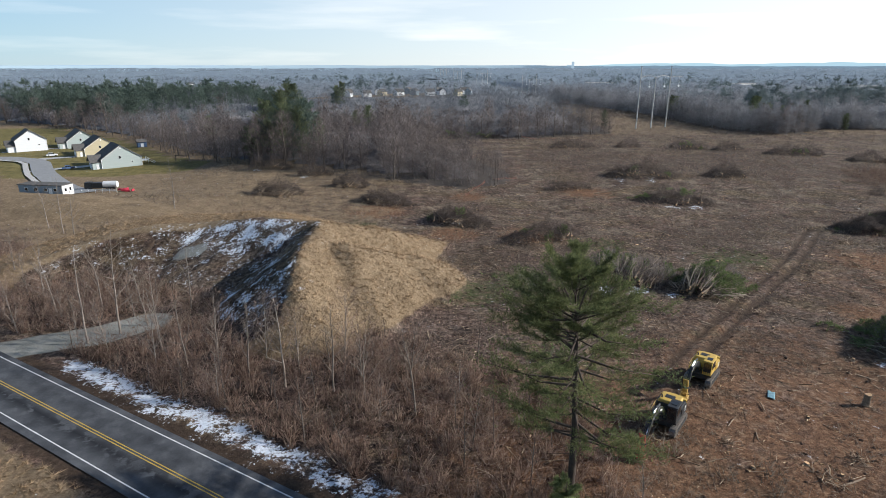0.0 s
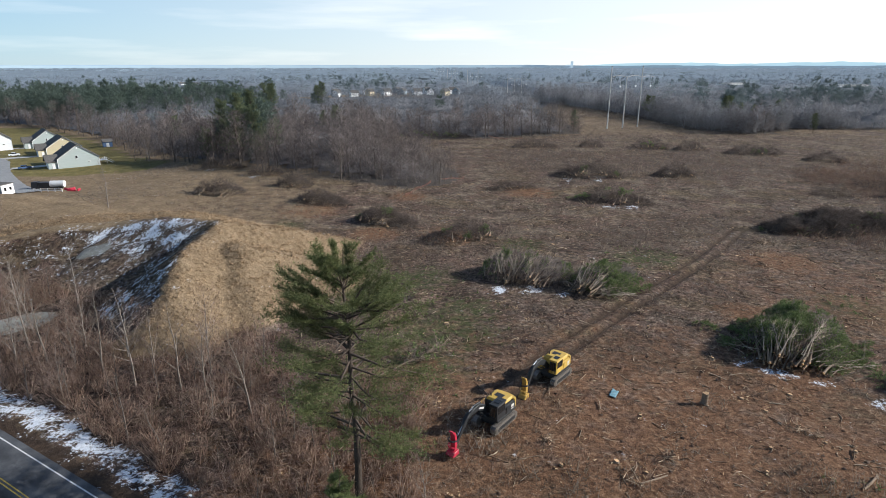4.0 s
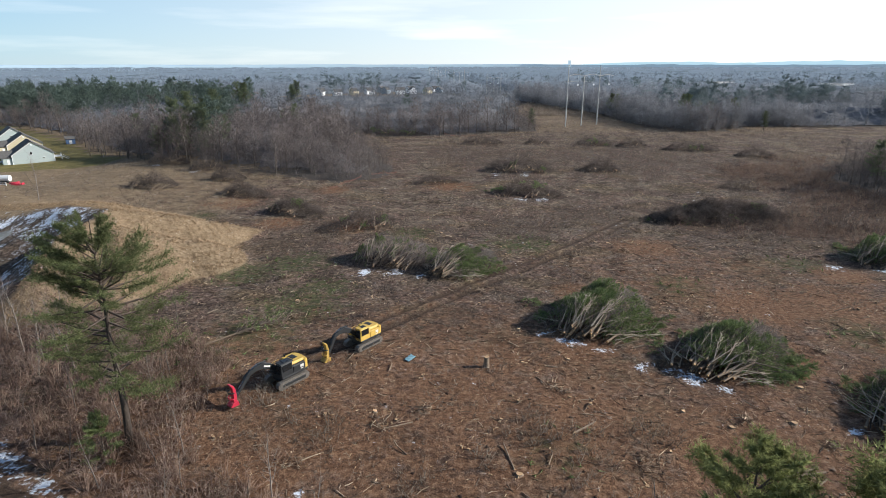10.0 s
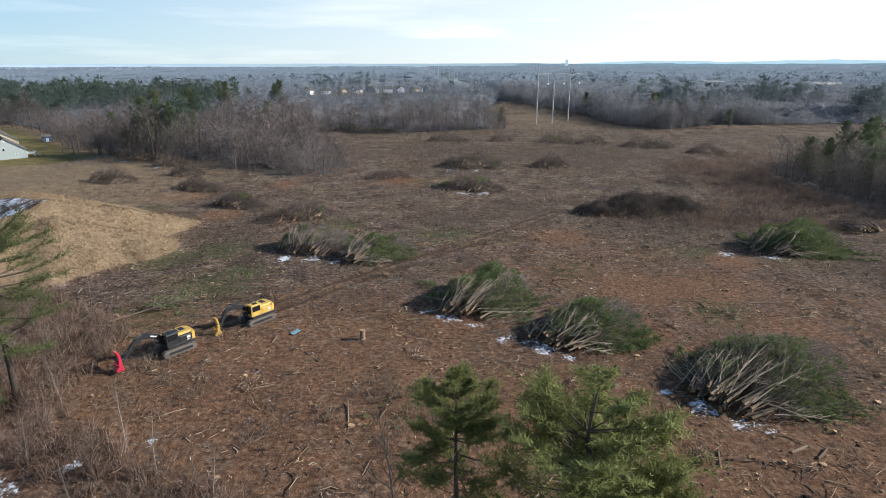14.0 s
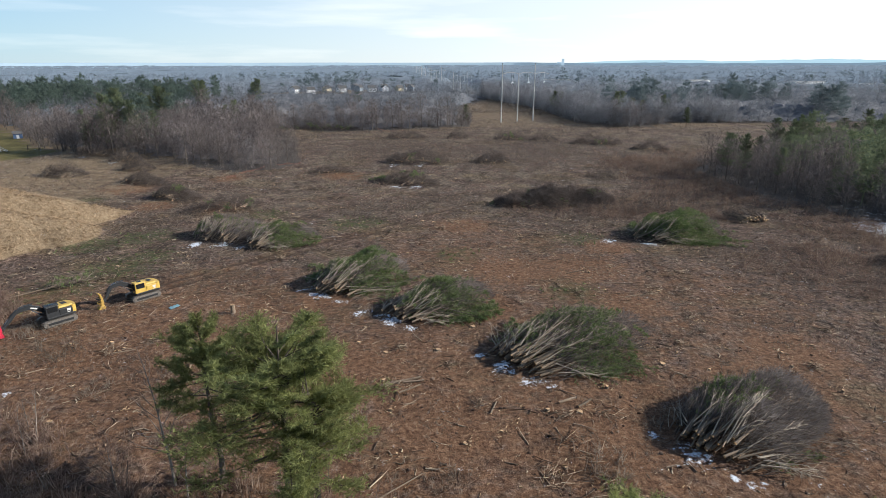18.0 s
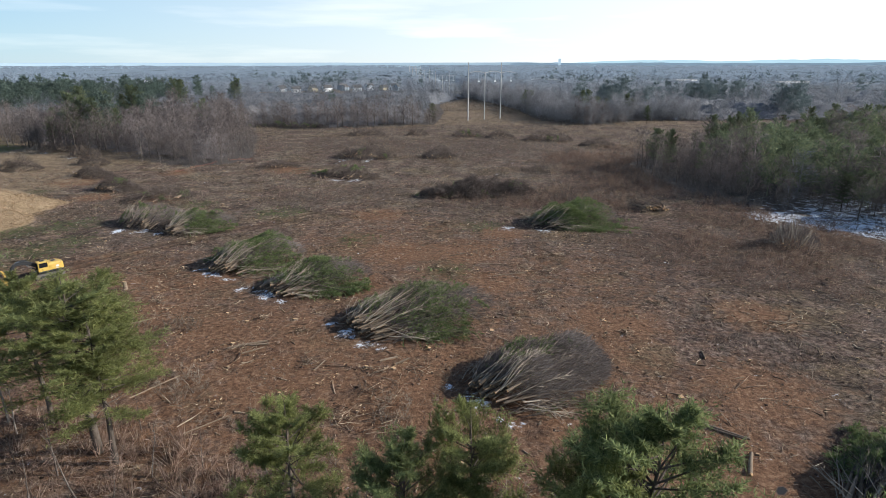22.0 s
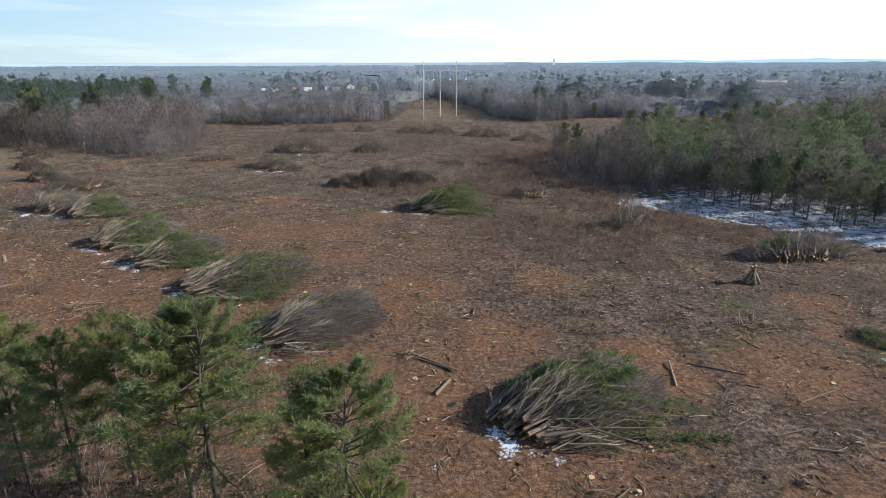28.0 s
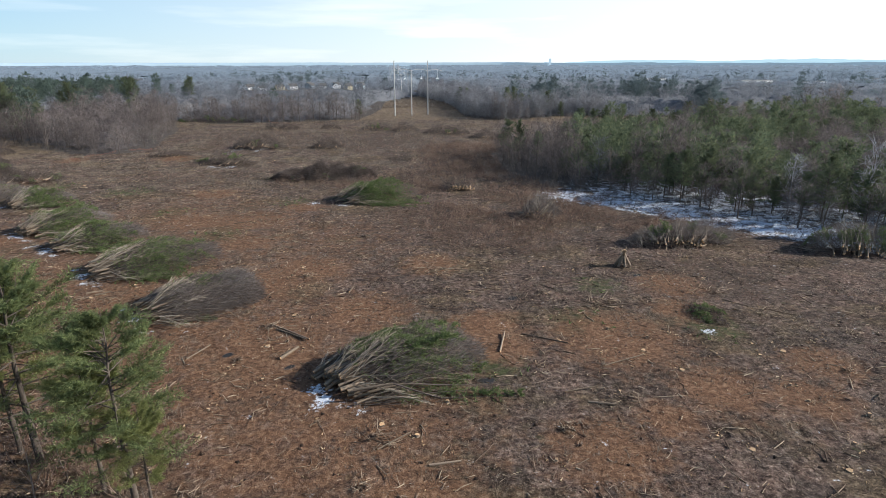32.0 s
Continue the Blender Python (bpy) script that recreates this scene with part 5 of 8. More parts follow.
def far_belt(a, b, n, size, material, label):
    """Crowns over the plain between two distances, gathered in belts."""
    x, y = scatter(n * 9, (-3700, 3900, a * 0.5, b), lambda x, y: in_view(x, y) & (np.hypot(x - 70, y) > a) & (np.hypot(x - 70, y) < b) & (waves(x, y, 420, 35) > -0.55))
    wood_stuff("horizon_woods", x[:n], y[:n], [clump(size) for _ in range(5)], 0.7, 1.15, material, label)


# each farther belt has more haze in its colour and emission
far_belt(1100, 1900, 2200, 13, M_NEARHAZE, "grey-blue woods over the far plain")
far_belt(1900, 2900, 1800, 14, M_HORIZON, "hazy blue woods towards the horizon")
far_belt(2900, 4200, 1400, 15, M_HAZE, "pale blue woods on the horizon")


# undergrowth along the wood's edges
ux, uy = scatter(30000, (-180, 300, 0, 440), lambda x, y: (inside(x, y, WOODS_L) & (edge_dist(x, y, WOODS_L) < 40)) | (inside(x, y, WOODS_R) & (edge_dist(x, y, WOODS_R) < 30)) | (inside(x, y, WOODS_F) & (edge_dist(x, y, WOODS_F) < 25)))
ux, uy = ux[:3000], uy[:3000]


def thicket_bush(n, h, twigs=26):
    a = rng.uniform(0, 6.283, n)
    p0 = np.c_[rng.normal(0, 0.5, (n, 2)), np.zeros(n)]
    d = unit(np.c_[np.cos(a) * 0.5, np.sin(a) * 0.5, np.ones(n)] + rng.normal(0, 0.15, (n, 3)))
    q = crown_twigs(twigs, h, 0.05, 0.38, 0.22 * h, 0.055)
    return join(rods(p0[:8], (p0 + d * (h * rng.uniform(0.5, 1.1, n))[:, None])[:8], 0.045), q)


wood_stuff("woods_undergrowth", ux, uy, [thicket_bush(20, 4.0) for _ in range(4)], 0.5, 1.2, M_TWIG, "brown undergrowth along the wood's edge")

bx1, by1 = scatter(9000, (165, 300, 10, 330), lambda x, y: ~inside(x, y, WOODS_R) & (edge_dist(x, y, WOODS_R) < 9) & ((y > 112) | (edge_dist(x, y, WOODS_R) > 5)))
wood_stuff("edge_brush", bx1[:420], by1[:420], [thicket_bush(20, 3.0) for _ in range(4)], 0.4, 1.1, M_TWIG, "brown brush before the wood")

bx2, by2 = scatter(20000, (85, 205, 60, 235), lambda x, y: ~inside(x, y, WOODS_R) & (spot(x, y, [(112, 128, 12), (128, 128, 10), (140, 132, 12), (152, 120, 9), (135, 108, 8), (165, 150, 14), (172, 180, 14), (160, 200, 16), (176, 100, 8), (178, 122, 8), (186, 92, 6), (158, 84, 6), (166, 70, 7), (205, 76, 7), (176, 78, 5), (150, 165, 10), (186, 228, 12), (180, 208, 9), (192, 250, 10)], 0.6) + 0.4 * waves(x, y, 8, 19) > 0.5))
bx2, by2 = thin(bx2, by2, 1.7)
wood_stuff("field_thicket", bx2[:1100], by2[:1100], [thicket_bush(20, 2.4, 40) for _ in range(5)], 0.35, 1.15, M_SCRUB, "leafless red-brown bushes regrowing in the field")

bx3, by3 = scatter(6000, (0, 130, -12, 62), lambda x, y: (road_off(x, y) < -8) & (spot(x, y, [(53, 43.4, 3.0), (56.4, 37.5, 3.2), (60, 31, 4.0), (65, 42, 2.5), (58, 42, 2), (48, 38, 2.2), (72, 27, 3), (98, 21, 2.6), (90, 14, 4), (40, 34, 3), (30, 44, 3.5), (22, 52, 4), (83, 19, 3), (110, 6, 3.5), (123, 0, 3)], 0.6) + 0.35 * waves(x, y, 5, 23) > 0.55))
bx3, by3 = thin(bx3, by3, 1.1)
wood_stuff("near_bushes", bx3[:170], by3[:170], [thicket_bush(20, 2.0, 44) for _ in range(5)], 0.4, 1.2, M_DRYSCRUB, "grey-tan leafless bushes regrowing near the road")

bx4, by4 = scatter(9000, (85, 180, 95, 200), lambda x, y: ~inside(x, y, WOODS_R) & (spot(x, y, [(124, 131, 7), (131, 127, 7), (141, 125, 8), (136, 171, 6), (158, 180, 8), (156, 149, 9), (148, 138, 6), (166, 160, 7), (120, 124, 4)], 0.6) + 0.35 * waves(x, y, 6, 29) > 0.5))
bx4, by4 = thin(bx4, by4, 1.5)
wood_stuff("field_brush", bx4[:420], by4[:420], [thicket_bush(20, 2.8, 44) for _ in range(5)], 0.4, 1.2, M_BRUSH, "dark tangled brush standing in the field")

# ---- felled timber ----
def log_mesh(name, bend, thin_end=0.78):
    """A log one metre long and one metre in radius, to be scaled; its ends are cut wood."""
    k, rows = 9, ((0.0, 1.0), (0.5, 0.52 + 0.52 * thin_end), (1.0, thin_end))
    a = np.arange(k) * 2 * np.pi / k
    v = [np.stack([np.full(k, x), np.cos(a) * r * rng.uniform(0.93, 1.05, k) + bend * math.sin(x * 3), np.sin(a) * r], 1) for x, r in rows]
    v = np.concatenate(v + [[[0, 0, 0], [1, bend * 0.1, 0]]])
    i, j = np.arange(k), (np.arange(k) + 1) % k
    t = [np.stack([i + o, j + o, j + o + k], 1) for o in (0, k)] + [np.stack([i + o, j + o + k, i + o + k], 1) for o in (0, k)]
    side = np.concatenate(t)
    ends = np.concatenate([np.stack([j, i, np.full(k, 3 * k)], 1), np.stack([i + 2 * k, j + 2 * k, np.full(k, 3 * k + 1)], 1)])
    me = np_mesh(name, v, np.concatenate([side, ends]), [M_LOG, M_CUT], np.r_[np.zeros(len(side)), np.ones(len(ends))])
    return me


NG, MG, FG = "large timber piles", "brush piles of the middle field", "brush piles of the far field"
LOGS = [log_mesh("log", b) for b in (0.0, 0.35, -0.4, 0.6)]
BUTTS = [log_mesh("butt", b, 0.5) for b in (0.0, 0.5, -0.6, 0.9)]


def lay_log(parent, x, y, z, length, r, yaw=0.0, pitch=0.0, shapes=LOGS):
    ob = new("log", shapes[rng.integers(len(shapes))])
    ob.parent = parent
    ob.matrix_basis = pose(x, y, z, 0, -pitch, yaw) @ pose(0, 0, 0, rng.uniform(0, 360)) @ Matrix.Diagonal((length, r, r, 1))
    return ob


def brush_pile(x, y, turn, L, W, H, skew, logs, stems, green, label, group, steep=0.0, brown=1.0, fat=1.0, stretch=1.0):
    """Felled trees laid side by side: butts in a row, stems fanned along local x, crowns at the far end."""
    wild = 0.0 if group == NG else 1.0
    if wild and abs(turn) < 25 and L > W:
        # the smaller heaps show their butts to the road
        a = radians(turn)
        x, y = x + math.cos(a) * L / 2 + math.sin(a) * W / 2, y + math.sin(a) * L / 2 - math.cos(a) * W / 2
        turn, L, W = turn + 82, W, L
    ob = base("brush_pile", pose(x, y, gz(x + L * 0.3 * math.cos(radians(turn)), y + L * 0.3 * math.sin(radians(turn))), 0, 0, turn), label, "brush pile", group)

    def dome(px, py):
        return (0.92 + (0.36 + 0.3 * wild) * waves(px + x, py + y, 3.6, 15)) * H * np.clip(1 - ((px - skew * py - 0.52 * L) / (0.6 * L)) ** 2 - (2 * py / (W * 1.2)) ** 2, 0.0, 1) ** (0.5 + 0.4 * wild)

    def fan(py, pitch, n, loose):
        az = py / W * radians(38) + np.radians(rng.normal(0, loose, n))
        el = np.radians(np.clip(pitch, -3, 62))
        return np.stack([np.cos(el) * np.cos(az), np.cos(el) * np.sin(az), np.sin(el)], 1)

    # trunks stacked in layers, each one running on into its own thin top
    logs = int(logs * (1.0 if wild else 1.5))
    q = np.sort(rng.uniform(0, 1, logs)) ** 1.2
    ty = np.where(rng.uniform(0, 1, logs) < 0.3 + 0.7 * wild, rng.uniform(-0.5, 0.5, logs), rng.choice([-0.24, 0.06, 0.2], logs) + rng.normal(0, 0.08, logs)) * W * (1 - 0.3 * q)
    tr = (0.075 + 0.14 * rng.uniform(0, 1, logs) ** 1.7) * fat
    t0 = np.stack([skew * ty + rng.normal(0, 0.45, logs) + 0.6 * q, ty, tr + 0.4 * H * (1 - (2 * ty / (W * 1.1)) ** 2) * q], 1)
    td = fan(ty, rng.normal(7 + steep * 0.6, 6, logs), logs, 8 + 12 * wild)
    tl = L * rng.uniform(0.7, 1.0, logs)
    butt = tl * rng.uniform(0.16, 0.3, logs)
    for i in range(logs):
        lay_log(ob, *t0[i], butt[i], tr[i], math.degrees(math.atan2(td[i, 1], td[i, 0])), math.degrees(math.asin(td[i, 2])), BUTTS)
    # thin stems among them
    n = int(stems * 0.3)
    sy = rng.uniform(-0.52, 0.52, n) * W
    sx = skew * sy + rng.uniform(0.0, 1.0, n) ** 1.6 * 0.4 * L
    s0 = np.stack([sx, sy, np.maximum(0.15, dome(sx, sy) * rng.uniform(0.1, 0.8, n))], 1)
    sd = fan(sy, rng.normal(7 + steep, 8, n), n, 13 + 25 * wild)
    sl = L * rng.uniform(0.3, 0.7, n) * stretch
    p0 = np.r_[t0 + td * butt[:, None], s0]
    d, full = np.r_[td, sd], np.r_[tl - butt, sl]
    r = np.r_[tr * 0.5, rng.uniform(0.018, 0.046, n) * fat]
    m = len(p0)
    p1 = p0 + unit(d + rng.normal(0, 0.13, d.shape) + [0, 0, 0.05]) * full[:, None] * 0.5
    p2 = p1 + unit(d + rng.normal(0, 0.26, d.shape) + [0, 0, -0.1]) * full[:, None] * 0.5
    for p in (p1, p2):
        p[:, 2] = np.clip(p[:, 2], 0.12, dome(p[:, 0], p[:, 1]) + rng.uniform(0.1, 0.7, m) + 0.025 * steep)

    def along(i, k):
        k = k[:, None]
        return np.where(k < 0.5, p0[i] + (p1 - p0)[i] * 2 * k, p1[i] + (p2 - p1)[i] * (2 * k - 1))

    sets = [rods(p0, p1, r, r * 0.45, 6), rods(p1, p2, r * 0.45, r * 0.12)]
    i = np.repeat(np.arange(m), 8)
    k = rng.uniform(0.12, 1, len(i))
    b0 = along(i, k)
    bd = unit(d[i] + rng.normal(0, 0.42, (len(i), 3)) + [0, 0, 0.08 + 0.004 * steep])
    bl = full[i] * rng.uniform(0.1, 0.3, len(i)) * (1.15 - 0.6 * k)
    b1 = b0 + bd * bl[:, None]
    b1[:, 2] = np.clip(b1[:, 2], 0.06, dome(b1[:, 0], b1[:, 1]) + rng.uniform(0.2, 1.0, len(i)) + 0.02 * steep)
    br = np.clip(r[i] * 0.3, 0.012, 0.035)
    sets.append(rods(b0, b1, br))
    j = np.repeat(np.arange(len(i)), 3)
    c0 = b0[j] + (b1 - b0)[j] * rng.uniform(0.2, 1, (len(j), 1))
    sets.append(slivers(c0, unit(bd[j] + rng.normal(0, 0.45, (len(j), 3))), bl[j] * rng.uniform(0.3, 0.7, len(j)), 0.03))
    part("branch_tangle", join(*sets), M_BRANCH, ob, "grey-brown bare branches")["kind"] = "stuff"
    # the brown fuzz of fine twigs over the crowns
    n = int((17 if wild else 13) * stems * brown)
    bx, by = (0.1 + 0.95 * rng.uniform(0, 1, n) ** 0.8) * L, rng.uniform(-0.56, 0.56, n) * W
    bx = bx + skew * by
    bz = dome(bx, by) * rng.uniform(0.05, 0.93, n) ** 0.6
    ok = bz > 0.06
    g0 = np.stack([bx, by, bz], 1)[ok]
    way = unit(rng.normal(0, 0.4 + 0.5 * wild, g0.shape) + np.c_[0.8 + 0 * g0[:, 0], 0.9 * g0[:, 1] / W, 0.14 + 0.012 * steep + 0 * g0[:, 0]])
    part("twig_mass", slivers(g0, way, rng.uniform(0.6, 1.6, len(g0)), 0.06), M_BRUSH if wild else M_TWIG, ob, "brown twigs")["kind"] = "stuff"
    if not wild and L * H > 38 and W < 18:
        # pale forked limbs leaning over the front of the heap
        n = 22
        ly = rng.uniform(-0.5, 0.5, n) * W
        a0 = np.c_[skew * ly + rng.uniform(0.2, 1.5, n), ly, rng.uniform(0.3, 0.5, n) * H * (1 - (2 * ly / (W * 1.15)) ** 2) + 0.2]
        ta = np.radians(rng.normal(0, 20, n)) + ly / W * 1.8
        reach = rng.uniform(0.2, 0.42, n) * L
        a2 = a0 + np.c_[np.cos(ta) * reach, np.sin(ta) * reach, 0 * ta]
        a2[:, 2] = dome(a2[:, 0], a2[:, 1]) + rng.uniform(0.2, 1.3, n)
        a1 = (a0 + a2) / 2 + np.c_[rng.normal(0, 0.2, (n, 2)), rng.uniform(-0.1, 0.4, n)]
        w = rng.uniform(0.03, 0.075, n)
        e = np.repeat(np.arange(n), 9)
        c0 = a1[e] + (a2 - a1)[e] * rng.uniform(-0.4, 0.9, (len(e), 1))
        c1 = c0 + unit((a2 - a0)[e] / reach[e][:, None] + rng.normal(0, 0.5, (len(e), 3))) * (reach[e] * rng.uniform(0.2, 0.5, len(e)))[:, None]
        c1[:, 2] = np.clip(c1[:, 2], 0.2, dome(c1[:, 0], c1[:, 1]) + 1.2)
        part("limb_spray", join(rods(a0, a1, w, w * 0.75, 5), rods(a1, a2, w * 0.75, w * 0.3, 4), rods(c0, c1, w[e] * 0.45)), M_PALE, ob, "pale forked limbs")["kind"] = "stuff"
    if green:
        # pine crowns: boughs swept forward round the tops of some of the stems
        pick = np.where(along(np.arange(m), np.full(m, 0.7))[:, 0] - skew * d[:, 1] > 0.25 * L)[0]
        pick = rng.choice(pick, max(3, int(green / 8)))
        i = np.repeat(pick, 24)
        k = rng.uniform(0.22, 1.03, len(i))
        g0 = along(i, k)
        gd = unit(d[i] * 0.8 + rng.normal(0, 0.62, (len(i), 3)) + [0, 0, 0.12])
        gl = (1.12 - k) * 0.13 * L + 0.5
        g1 = g0 + gd * gl[:, None]
        g1[:, 2] = np.clip(g1[:, 2], 0.08, dome(g1[:, 0], g1[:, 1]) + rng.uniform(0.0, 0.6, len(i)))
        keep = waves(g1[:, 0] + 3 * x, g1[:, 1], 4.5, 4) > -0.55
        g0, g1, gd = g0[keep], g1[keep], gd[keep]
        part("greenery", join(*[tufts(g0 + (g1 - g0) * c, 7, 0.5, 0.075, 0.15, gd, 1.0) for c in (0.3, 0.55, 0.8, 1.0)]), M_BOUGH, ob, "green pine boughs")["kind"] = "stuff"
    return ob


NEARP = "heaped felled trees with green crowns"
brush_pile(62.0, 64.8, 54, 16.5, 10.5, 4.7, -0.1, 24, 300, 640, NEARP + ", pale stems leaning out", NG, 8)
brush_pile(75.4, 54.6, 40, 15.5, 8.5, 4.2, -0.2, 26, 280, 480, NEARP + ", logs stacked at one end", NG, 5)
brush_pile(91.6, 39.9, 35, 19.5, 11, 4.5, -0.2, 52, 420, 460, NEARP + ", snow at their foot", NG, 6)
brush_pile(108.2, 23.4, 36, 16, 10, 5.4, -0.15, 36, 460, 80, "felled trees with brown bushy crowns heaped in the clearing", NG, 4, 2.6)
brush_pile(140.3, 3.4, 33, 17, 10, 4.9, -0.25, 44, 380, 520, NEARP + ", thick orange-cut butts over snow", NG, 6, 1.2, 1.25)
brush_pile(31.6, 94.4, 62, 10, 14, 5.1, -0.1, 14, 240, 120, "tangled brown brush with a few cut trunks", NG, 30, 1.6)
brush_pile(42.0, 89.2, 46, 13.5, 7, 4.6, -0.1, 18, 180, 260, "cut trunks with a green pine top", NG, 10)
brush_pile(125.3, 95.2, 30, 20, 10.5, 5.2, -0.35, 10, 260, 860, "large heap of green pine tops", NG, 10, 0.6)
brush_pile(151.5, 112.5, 20, 9, 8, 3.4, -0.1, 52, 70, 0, "low stack of short cut logs", MG, 0, 0.4, 1.2)
for hx, hy, ha, hl, hw, hh in ((101, 128, 70, 10, 11, 3.4), (106, 130, 40, 11, 12, 4.8), (112, 129, 62, 12, 13, 5.2), (118, 133, 30, 11, 12, 4.0)):
    brush_pile(hx, hy, ha, hl, hw * 1.15, hh, 0.0, 3, 150, 30, "dark tangled heap of brown brush in the middle field", MG, 3, 6.0)
brush_pile(14, 121, 22, 17, 9, 4.0, -0.2, 8, 180, 40, "brown brush heap with a few pale logs", MG, 4, 1.5)
brush_pile(-4, 139.5, -12, 15, 8, 4.6, 0.1, 16, 220, 30, "grey brush heap with log ends showing", MG, 8, 1.6)
brush_pile(-24, 161, -8, 14, 8, 4.9, 0.1, 10, 180, 0, "grey brush heap in the field", MG, 10, 1.6)
brush_pile(-58, 172, 0, 14, 9, 5.1, 0.0, 12, 180, 0, "grey brush heap in the field", MG, 14, 1.6)
brush_pile(-36, 183, -4, 11, 7, 4.0, 0.0, 8, 140, 0, "grey brush heap in the field", MG, 10, 1.5)
brush_pile(-51, 201, 20, 11, 8, 4.9, 0.0, 10, 140, 0, "upright grey brush heap beside the wood", MG, 36, 1.3)
brush_pile(-73, 215, 10, 14, 8, 5.1, 0.0, 10, 160, 0, "grey brush heap beside the wood", MG, 28, 1.4)
brush_pile(33, 180, 18, 15, 5, 2.9, 0.0, 7, 100, 0, "low brush with a long pale trunk", MG, 8, 1.0)
brush_pile(59, 203, 0, 22, 10, 5.8, 0.0, 26, 220, 20, "long brush heap with log ends and snow", FG, 14, 1.6)
brush_pile(58, 167, 0, 20, 9, 4.2, 0.0, 18, 220, 50, "low brush heap over a snow patch", FG, 14, 1.4)
brush_pile(94, 202, 8, 13, 8, 4.2, 0.0, 18, 140, 0, "brush heap with stacked logs", FG, 8, 1.5)
brush_pile(52, 275, 0, 18, 9, 4.9, 0.0, 8, 140, 0, "brush heap at the far edge", FG, 10, 1.5)
brush_pile(83, 276, 0, 10, 7, 3.8, 0.0, 5, 80, 0, "brush heap at the far edge", FG, 10, 1.3)
brush_pile(107, 272, 0, 15, 9, 4.9, 0.0, 10, 120, 40, "brush heap at the far edge", FG, 10, 1.3)
brush_pile(124, 265, 0, 13, 8, 4.2, 0.0, 8, 120, 0, "brush heap at the far edge", FG, 10, 1.3)
brush_pile(142, 252, 0, 22, 9, 4.9, 0.0, 5, 180, 30, "long dark brush heap at the far edge", FG, 8, 1.6)
brush_pile(165, 233, 0, 15, 8, 4.6, 0.0, 4, 120, 0, "dark brush heap at the far edge", FG, 8, 1.6)
brush_pile(-14, 316, 0, 44, 12, 5.8, 0.0, 6, 260, 120, "long dark windrow of brush before the wood", FG, 6, 1.8)
brush_pile(173.5, 77.5, 55, 8, 8, 5.4, 0.0, 12, 140, 0, "upright brush tuft with cut trunks", NG, 42, 1.2)
brush_pile(199, 55.5, 62, 9, 17, 4.4, -0.6, 22, 240, 60, "pile of trunk butts and grey brush beside the snow", NG, 8, 2.2, 1.1)
brush_pile(231, 50, 55, 11, 15, 5.5, -0.5, 22, 220, 240, "dark green brush heap over snow", NG, 10, 2.0, 1.1)
brush_pile(189.6, 28.6, -75, 8.5, 2.4, 0.9, 0.0, 0, 60, 40, "flattened green pine top lying on mud", MG, 0, 0.6)

tepee = base("leaning_logs", pose(185, 45.6, gz(185, 45.6)), "short grey logs stood leaning together", "logs")
for i in range(7):
    a = 2 * math.pi * i / 7 + 0.3
    lay_log(tepee, 1.4 * math.cos(a), 1.1 * math.sin(a), 0.1, 3.3 + 0.6 * math.sin(i * 2.1), 0.24, math.degrees(a) + 180, 58)

# single stems on the ground: x, y, direction, length, radius
for x, y, a, l, r in ((159.5, 12.5, 78, 5.5, 0.14), (131.8, 11.0, 62, 3.4, 0.22), (149, 41, 30, 8, 0.09), (151, 44, -14, 7, 0.08), (153, 42.5, 55, 5, 0.07), (128, 21, -38, 8, 0.16), (129, 19.5, -35, 6, 0.12), (74.2, 35.4, 22, 5.2, 0.18), (74.8, 36.2, 6, 4.6, 0.14), (76.5, 34.2, 34, 3.0, 0.12),
                      (95, 32, 24, 2.4, 0.16), (97, 31, 40, 2.2, 0.15), (87, 30, 70, 2.5, 0.12), (69, 62, 20, 2.2, 0.14), (163, 18, -28, 6.5, 0.1), (176, 27, 10, 4.5, 0.1), (175, 28.5, -40, 4, 0.08), (177, 29.5, 60, 3.5, 0.07), (172, 9, 24, 6, 0.08), (166, 3, 15, 4, 0.1), (168, 1, -12, 3, 0.12),
                      (196, 30, -50, 4, 0.09), (137, 33, 80, 2.0, 0.16), (57, 43, 35, 3, 0.12), (112, 64, 12, 6, 0.09), (110, 70, -6, 5, 0.1), (104, 74, 24, 4, 0.08), (67, 24, 52, 6, 0.08), (76, 17, 40, 5, 0.07), (50, 37, 100, 4, 0.08), (37, 44, 20, 3, 0.1), (120, 11, 66, 4, 0.1), (146, -7, 40, 4, 0.09), (151, -9, 10, 3, 0.12), (47, 176, 20, 11, 0.16), (36, 182, 24, 12, 0.15)):
    s = base("fallen_log", pose(x, y, gz(x, y) + r * 0.7), "felled bare tree trunk lying on the mulch", "log", "fallen logs")
    lay_log(s, 0, 0, 0, l, r, a, 1.5)

# a felled tree with its bare crown
fallen = base("felled_tree", pose(9.5, 62.0, gz(9.5, 62) + 0.1, 0, 0, 44), "felled pale tree with bare branches beside the excavators", "felled tree")
lay_log(fallen, 0, 0, 0.05, 13, 0.14, 0, 2)
q0 = np.stack([rng.uniform(5, 13, 70), rng.normal(0, 0.15, 70), rng.uniform(0.15, 0.5, 70)], 1)
q1 = q0 + unit(np.stack([rng.uniform(0.4, 1, 70), rng.normal(0, 0.8, 70), rng.uniform(0, 0.7, 70)], 1)) * rng.uniform(1, 3.2, (70, 1))
part("branch_tangle", join(rods(q0, q1, 0.05), rods(np.repeat(q0 * 0.4 + q1 * 0.6, 4, 0), np.repeat(q1, 4, 0) + rng.normal(0, 0.6, (280, 3)), 0.02)), M_BRANCH, fallen)
part("greenery", tufts(q1[:50], 8, 0.6, 0.12), M_BOUGH, fallen, "green boughs")["kind"] = "stuff"


